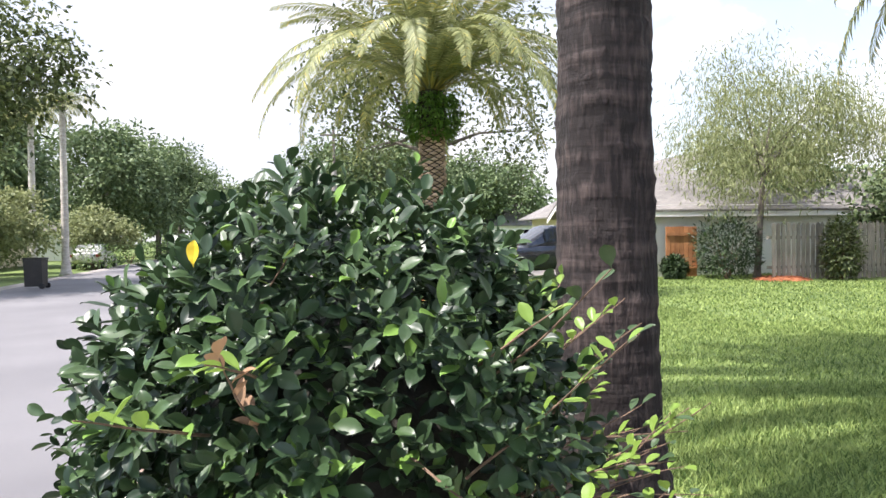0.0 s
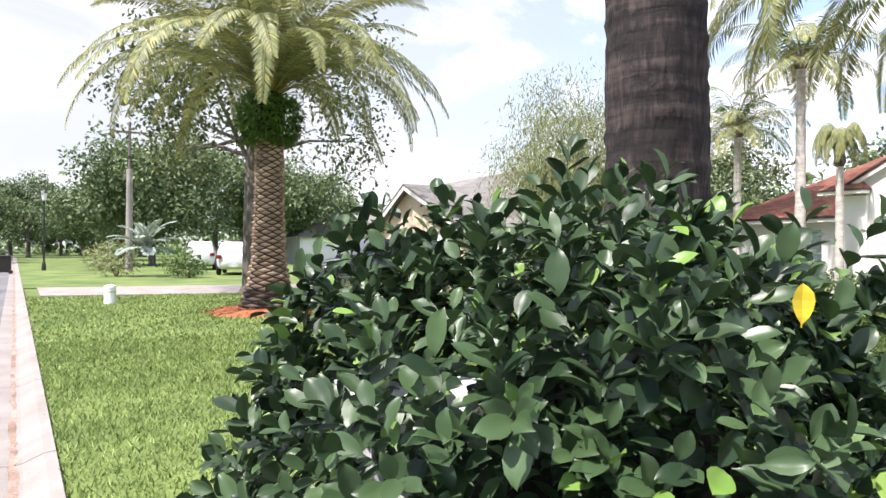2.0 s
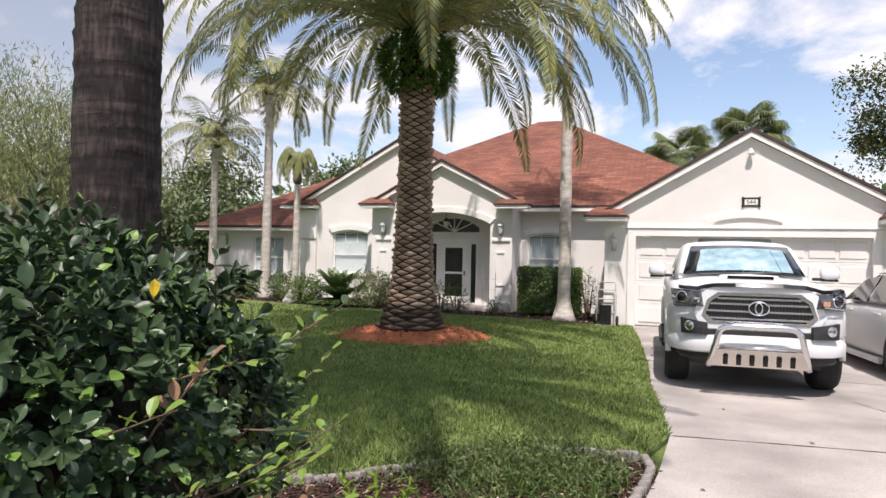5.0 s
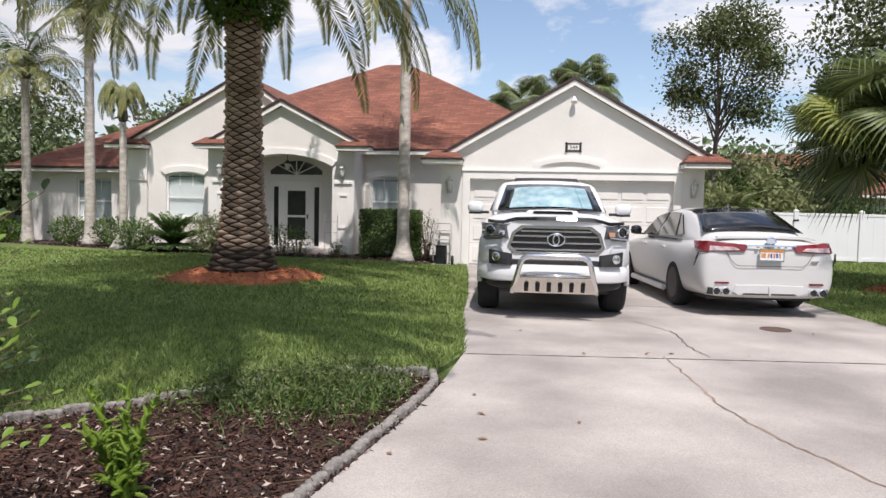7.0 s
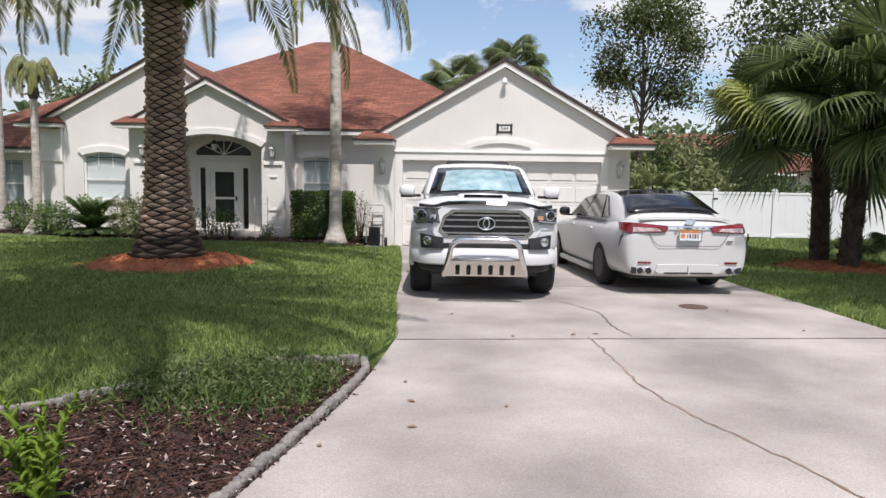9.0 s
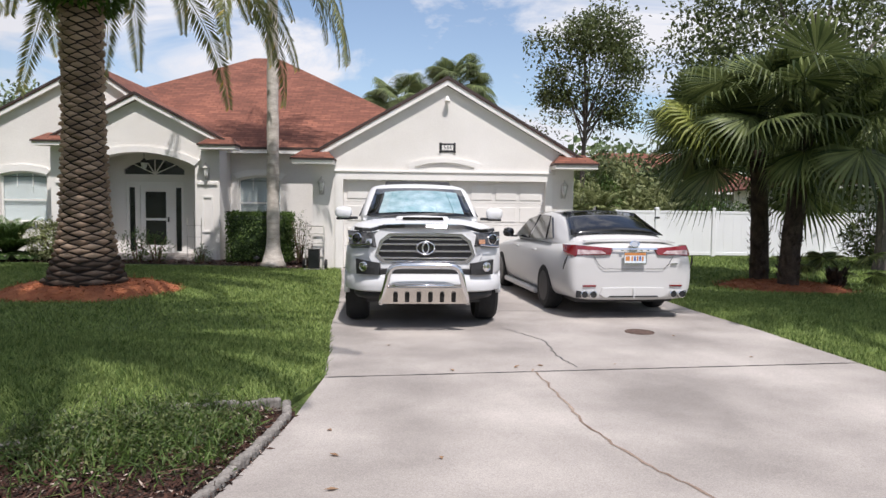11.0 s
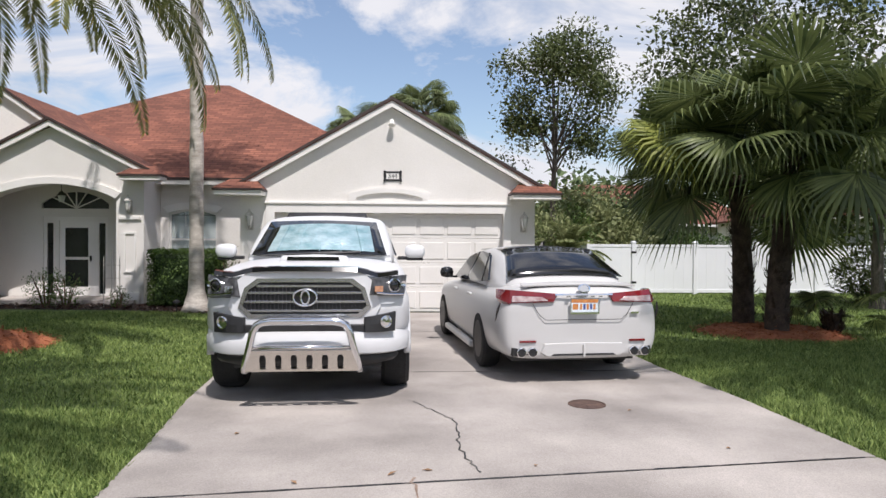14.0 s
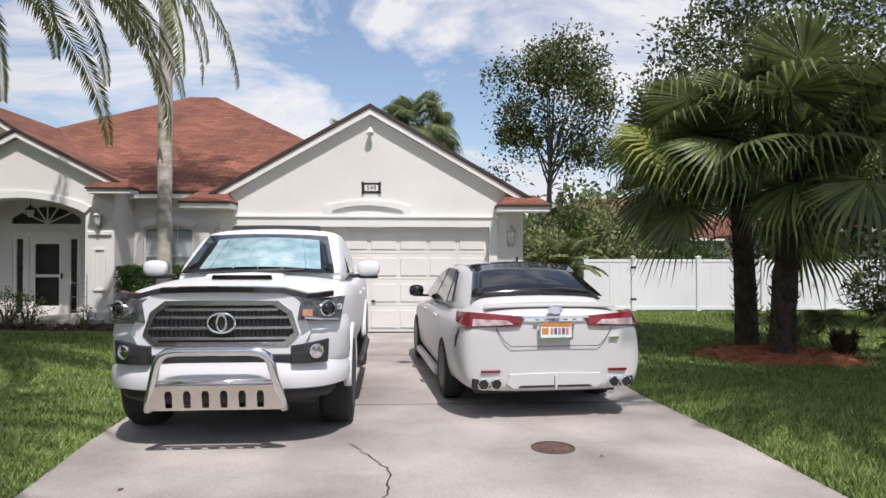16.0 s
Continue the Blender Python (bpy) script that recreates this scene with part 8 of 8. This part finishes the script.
# ==== street furniture ====
BIN = surface("dark_bin_plastic", (0.018, 0.014, 0.013), (0.03, 0.024, 0.022), 0.6, 6, 60, 0.1)


def wheelie_bin(at, label):
    t = thing("rubbish_bin", label, "rubbish bin", at=Matrix.Translation(at), group="rubbish bins by the kerb")
    b = bmesh.new()
    loft(b, [(-0.27, [(0.0, 0.08), (0.20, 0.08), (0.27, 0.95), (0.0, 0.95)]), (0.27, [(0.0, 0.08), (0.20, 0.08), (0.27, 0.95), (0.0, 0.95)])])
    part("bin_body", b, BIN, t)
    part("bin_lid", boxes((-0.29, 0.29, -0.30, 0.30, 0.955, 1.01), bevel=0.02), BIN, t)
    for s in (-0.24, 0.24):
        part("bin_wheel", lathe(bmesh.new(), [(0.02, 0), (0.09, 0), (0.09, 0.05), (0.02, 0.05)], 14, Matrix.Translation((s - 0.025, 0.26, 0.09)) @ pose(0, 0, 0, 0, 90, 0)), RUBBER, t)
    return t


wheelie_bin((-23.3, -8.85, 0), "dark brown wheeled rubbish bin at the far kerb")
wheelie_bin((-43.6, -4.9, 0), "dark wheeled rubbish bin at the kerb far along")
lamp_post = thing("street_lamp", "slim dark street lamp post with a lantern", "street lamp", at=Matrix.Translation((-49.0, -3.4, 0)))
part("post", lathe(bmesh.new(), [(0.14, -0.05), (0.12, 0.4), (0.06, 0.6), (0.045, 4.4)], 10), BLACK, lamp_post)
part("lantern", lathe(bmesh.new(), [(0.12, 4.4), (0.20, 4.85)], 6), FROSTED, lamp_post)
part("lantern_cap", lathe(bmesh.new(), [(0.24, 4.85), (0.10, 5.02), (0.02, 5.1)], 6), BLACK, lamp_post)
pole = thing("utility_pole", "pale concrete utility pole", "utility pole", at=Matrix.Translation((-45.5, 1.3, 0)))
part("shaft", lathe(bmesh.new(), [(0.22, -0.05), (0.17, 6.2), (0.16, 6.3)], 12), KERB_MAT, pole)
part("mast", lathe(bmesh.new(), [(0.10, 6.3), (0.08, 9.2)], 8), BARK, pole)
part("cross_arm", boxes((-0.06, 0.06, -0.9, 0.9, 8.5, 8.62), bevel=0.01), BARK, pole)
stub = thing("utility_pedestal", "short white utility pedestal on the lawn", "utility box", at=Matrix.Translation((-19.7, -0.2, 0)))
part("pedestal_body", lathe(bmesh.new(), [(0.15, -0.03), (0.14, 0.40), (0.15, 0.41), (0.14, 0.47), (0.05, 0.50)], 16), VINYL, stub)
part("pedestal_band", lathe(bmesh.new(), [(0.148, 0.30), (0.148, 0.33), (0.142, 0.33), (0.142, 0.30)], 16), LANTERN_WHITE, stub)

# ==== pieces: edging blocks, bark, fallen leaves, grass ====
EDGE_MAT = surface("edging_concrete", (0.15, 0.138, 0.126), (0.29, 0.268, 0.245), 0.95, 14, 80, 0.5, grain=0.25, rand=0.12)
edging = thing("garden_edging", "grey concrete edging blocks round the mulch bed", "garden edging")
bmE = bmesh.new()
box(bmE, -0.077, 0.077, -0.022, 0.022, -0.05, 0.060)
for ex in (-0.052, 0.0, 0.052):
    lathe(bmE, [(0.033, -0.05), (0.034, 0.056), (0.026, 0.068)], 10, Matrix.Translation((ex, 0, 0)))
edge_me = finish(bmE, "edging_block", EDGE_MAT)
q = random.Random(5)
for line in (EDGING[1:], [(-0.50, 0.55)] + [(x - 0.05, y) for x, y in DRIVE_L[2:7]] + [(0.05, 4.15)]):
    carry = 0.0
    for (xa, ya), (xb, yb) in zip(line, line[1:]):
        d = math.hypot(xb - xa, yb - ya)
        s = carry
        while s < d:
            u = s / d
            part("edging_block", edge_me, EDGE_MAT, edging, at=Matrix.Translation((xa + (xb - xa) * u + q.uniform(-0.006, 0.006), ya + (yb - ya) * u + q.uniform(-0.006, 0.006), q.uniform(-0.030, -0.008))) @ pose(0, 0, 0, q.uniform(-3, 3), 0, math.degrees(math.atan2(yb - ya, xb - xa)) + q.uniform(-4, 4)))
            s += 0.158
        carry = s - d


def inside(P, poly):
    """Which points lie in the polygon."""
    ok = np.zeros(len(P), bool)
    n = len(poly)
    for k in range(n):
        (xa, ya), (xb, yb) = poly[k], poly[(k + 1) % n]
        hit = ((ya > P[:, 1]) != (yb > P[:, 1])) & (P[:, 0] < (xb - xa) * (P[:, 1] - ya) / (yb - ya + 1e-12) + xa)
        ok ^= hit
    return ok


BED = DRIVE_L[:7] + [(0.12, 4.1)] + EDGING[::-1][1:] + [rp(-2.1, 0.47), rp(-1.15, 0.47)]
BARK_CHIP = foliage("bark_chip", (0.014, 0.007, 0.006), (0.105, 0.052, 0.038), 0.9, 0.0, 0.2, (0.42, 0.34, 0.29), 0.07)
n = 46000
P = np.stack([rng.uniform(-3.3, 0.2, n), rng.uniform(-0.4, 4.3, n), rng.uniform(0.0, 0.025, n)], 1)
P = P[inside(P, BED)]
v, f = blades(P, np.stack([rng.normal(0, 1, len(P)), rng.normal(0, 1, len(P)), rng.normal(0, 0.25, len(P))], 1), rng.normal(0, 0.35, P.shape) + np.array([0, 0, 1.0]), rng.uniform(0.02, 0.07, len(P)) , rng.uniform(0.006, 0.020, len(P)), 0.25, 0.0)
chips = thing("bark_mulch", "loose dark bark chips over the bed", "mulch", kind="stuff")
leaf_stuff("bark_chips", v, f, BARK_CHIP, chips)
Q = P[::160]
v, f = blades(Q + np.array([0, 0, 0.02]), np.stack([rng.normal(0, 1, len(Q)), rng.normal(0, 1, len(Q)), rng.normal(0, 0.12, len(Q))], 1), rng.normal(0, 0.35, Q.shape) + np.array([0, 0, 1.0]), rng.uniform(0.10, 0.28, len(Q)), 0.008, 0.25, 0.0)
leaf_stuff("twigs", v, f, TWIG, chips, "dry twigs lying on the mulch")
n = 5000
P = np.stack([rng.uniform(-17, -1.4, n), rng.uniform(15.2, 18.5, n), rng.uniform(0.0, 0.03, n)], 1)
P = P[inside(P, [(-1.4, 15.35), (-2.0, 15.0), (-4.2, 15.9), (-9, 16.2), (-13, 17.2), (-17.0, 18.4), (-11, 18.0), (-4.3, 17.3), (-1.5, 18.4)])]
v, f = blades(P, np.stack([rng.normal(0, 1, len(P)), rng.normal(0, 1, len(P)), 0 * P[:, 0]], 1), rng.normal(0, 0.35, P.shape) + np.array([0, 0, 1.0]), rng.uniform(0.06, 0.14, len(P)), 0.04, 0.25, 0.0)
leaf_stuff("bark_chips", v, f, BARK_CHIP, chips)
fallen = thing("fallen_leaves", "a few dry fallen leaves on the driveway", "leaf litter", kind="stuff")
P = np.array([(0.72, 6.33, 0.018), (0.45, 3.6, 0.018), (1.35, 5.2, 0.018), (0.55, 3.15, 0.018), (2.2, 5.42, 0.018), (1.9, 5.33, 0.018), (0.1, 2.35, 0.018), (1.15, 3.1, 0.018), (4.0, 6.9, 0.018), (2.9, 5.5, 0.018), (0.6, 2.7, 0.018), (4.4, 5.8, 0.018)])
v, f = blades(P, rng.normal(0, 1, P.shape) * np.array([1, 1, 0.05]), np.array([0, 0, 1.0]) + 0 * P, rng.uniform(0.04, 0.09, len(P)), 0.03, 0.3, -0.1)
leaf_stuff("dry_leaves", v, f, DRY_LEAF, fallen)


def grass(poly, spots, seed):
    """Grass blades over a lawn: each spot is (x0, x1, y0, y1, count, height, width)."""
    q = np.random.default_rng(seed)
    for x0, x1, y0, y1, n, h, w in spots:
        P = np.stack([q.uniform(x0, x1, n), q.uniform(y0, y1, n), np.full(n, -0.004)], 1)
        P = P[inside(P, poly)]
        m = len(P)
        clump = 0.75 + 0.5 * np.sin(P[:, 0] * 3.1 + np.sin(P[:, 1] * 2.3)) * np.sin(P[:, 1] * 2.7)
        a = q.uniform(0, 6.283, m)
        side = np.stack([np.cos(a), np.sin(a), 0 * a], 1) * (w * q.uniform(0.6, 1.3, m))[:, None] / 2
        lean = q.normal(0, 0.5, (m, 3)) * h
        lean[:, 2] = h * q.uniform(0.6, 1.25, m) * (0.7 + 0.3 * clump)
        V = np.stack([P - side, P + side, P + lean], 1).reshape(-1, 3)
        F = np.arange(3 * m).reshape(-1, 3)
        yield V, F


def lay_grass(label, poly, spots, seed):
    t = thing("grass", label, "grass", kind="stuff")
    for V, F in grass(poly, spots, seed):
        leaf_stuff("grass_blades", V, F, GRASS, t)


FRONT = EDGING + DRIVE_L[7:] + [(-1.4, 15.35), (-2.0, 15.0), (-4.2, 15.9), (-9, 16.2), (-13, 17.2), (-18.0, 18.6), (-23.0, 13.0), (-22.6, 3.0), rp(-23.2, 0.47), rp(-2.15, 0.47)]
SIDE = [(7.2, 0.42)] + DRIVE_R[1:] + [(4.75, 40), (40, 40), (40, 4.0)]
lay_grass("short green turf of the front lawn", FRONT, [(-5, 0.3, 1.2, 7, 120000, 0.062, 0.015), (-9, 0.3, 7, 15.5, 90000, 0.055, 0.018), (-12, -4, -2, 7, 90000, 0.055, 0.016), (-23, -8, -3, 16, 70000, 0.06, 0.035)], 1)
lay_grass("short green turf of the side lawn", SIDE, [(4.9, 9, 3, 11, 100000, 0.065, 0.014), (4.8, 20, 9, 20.5, 70000, 0.06, 0.030)], 2)
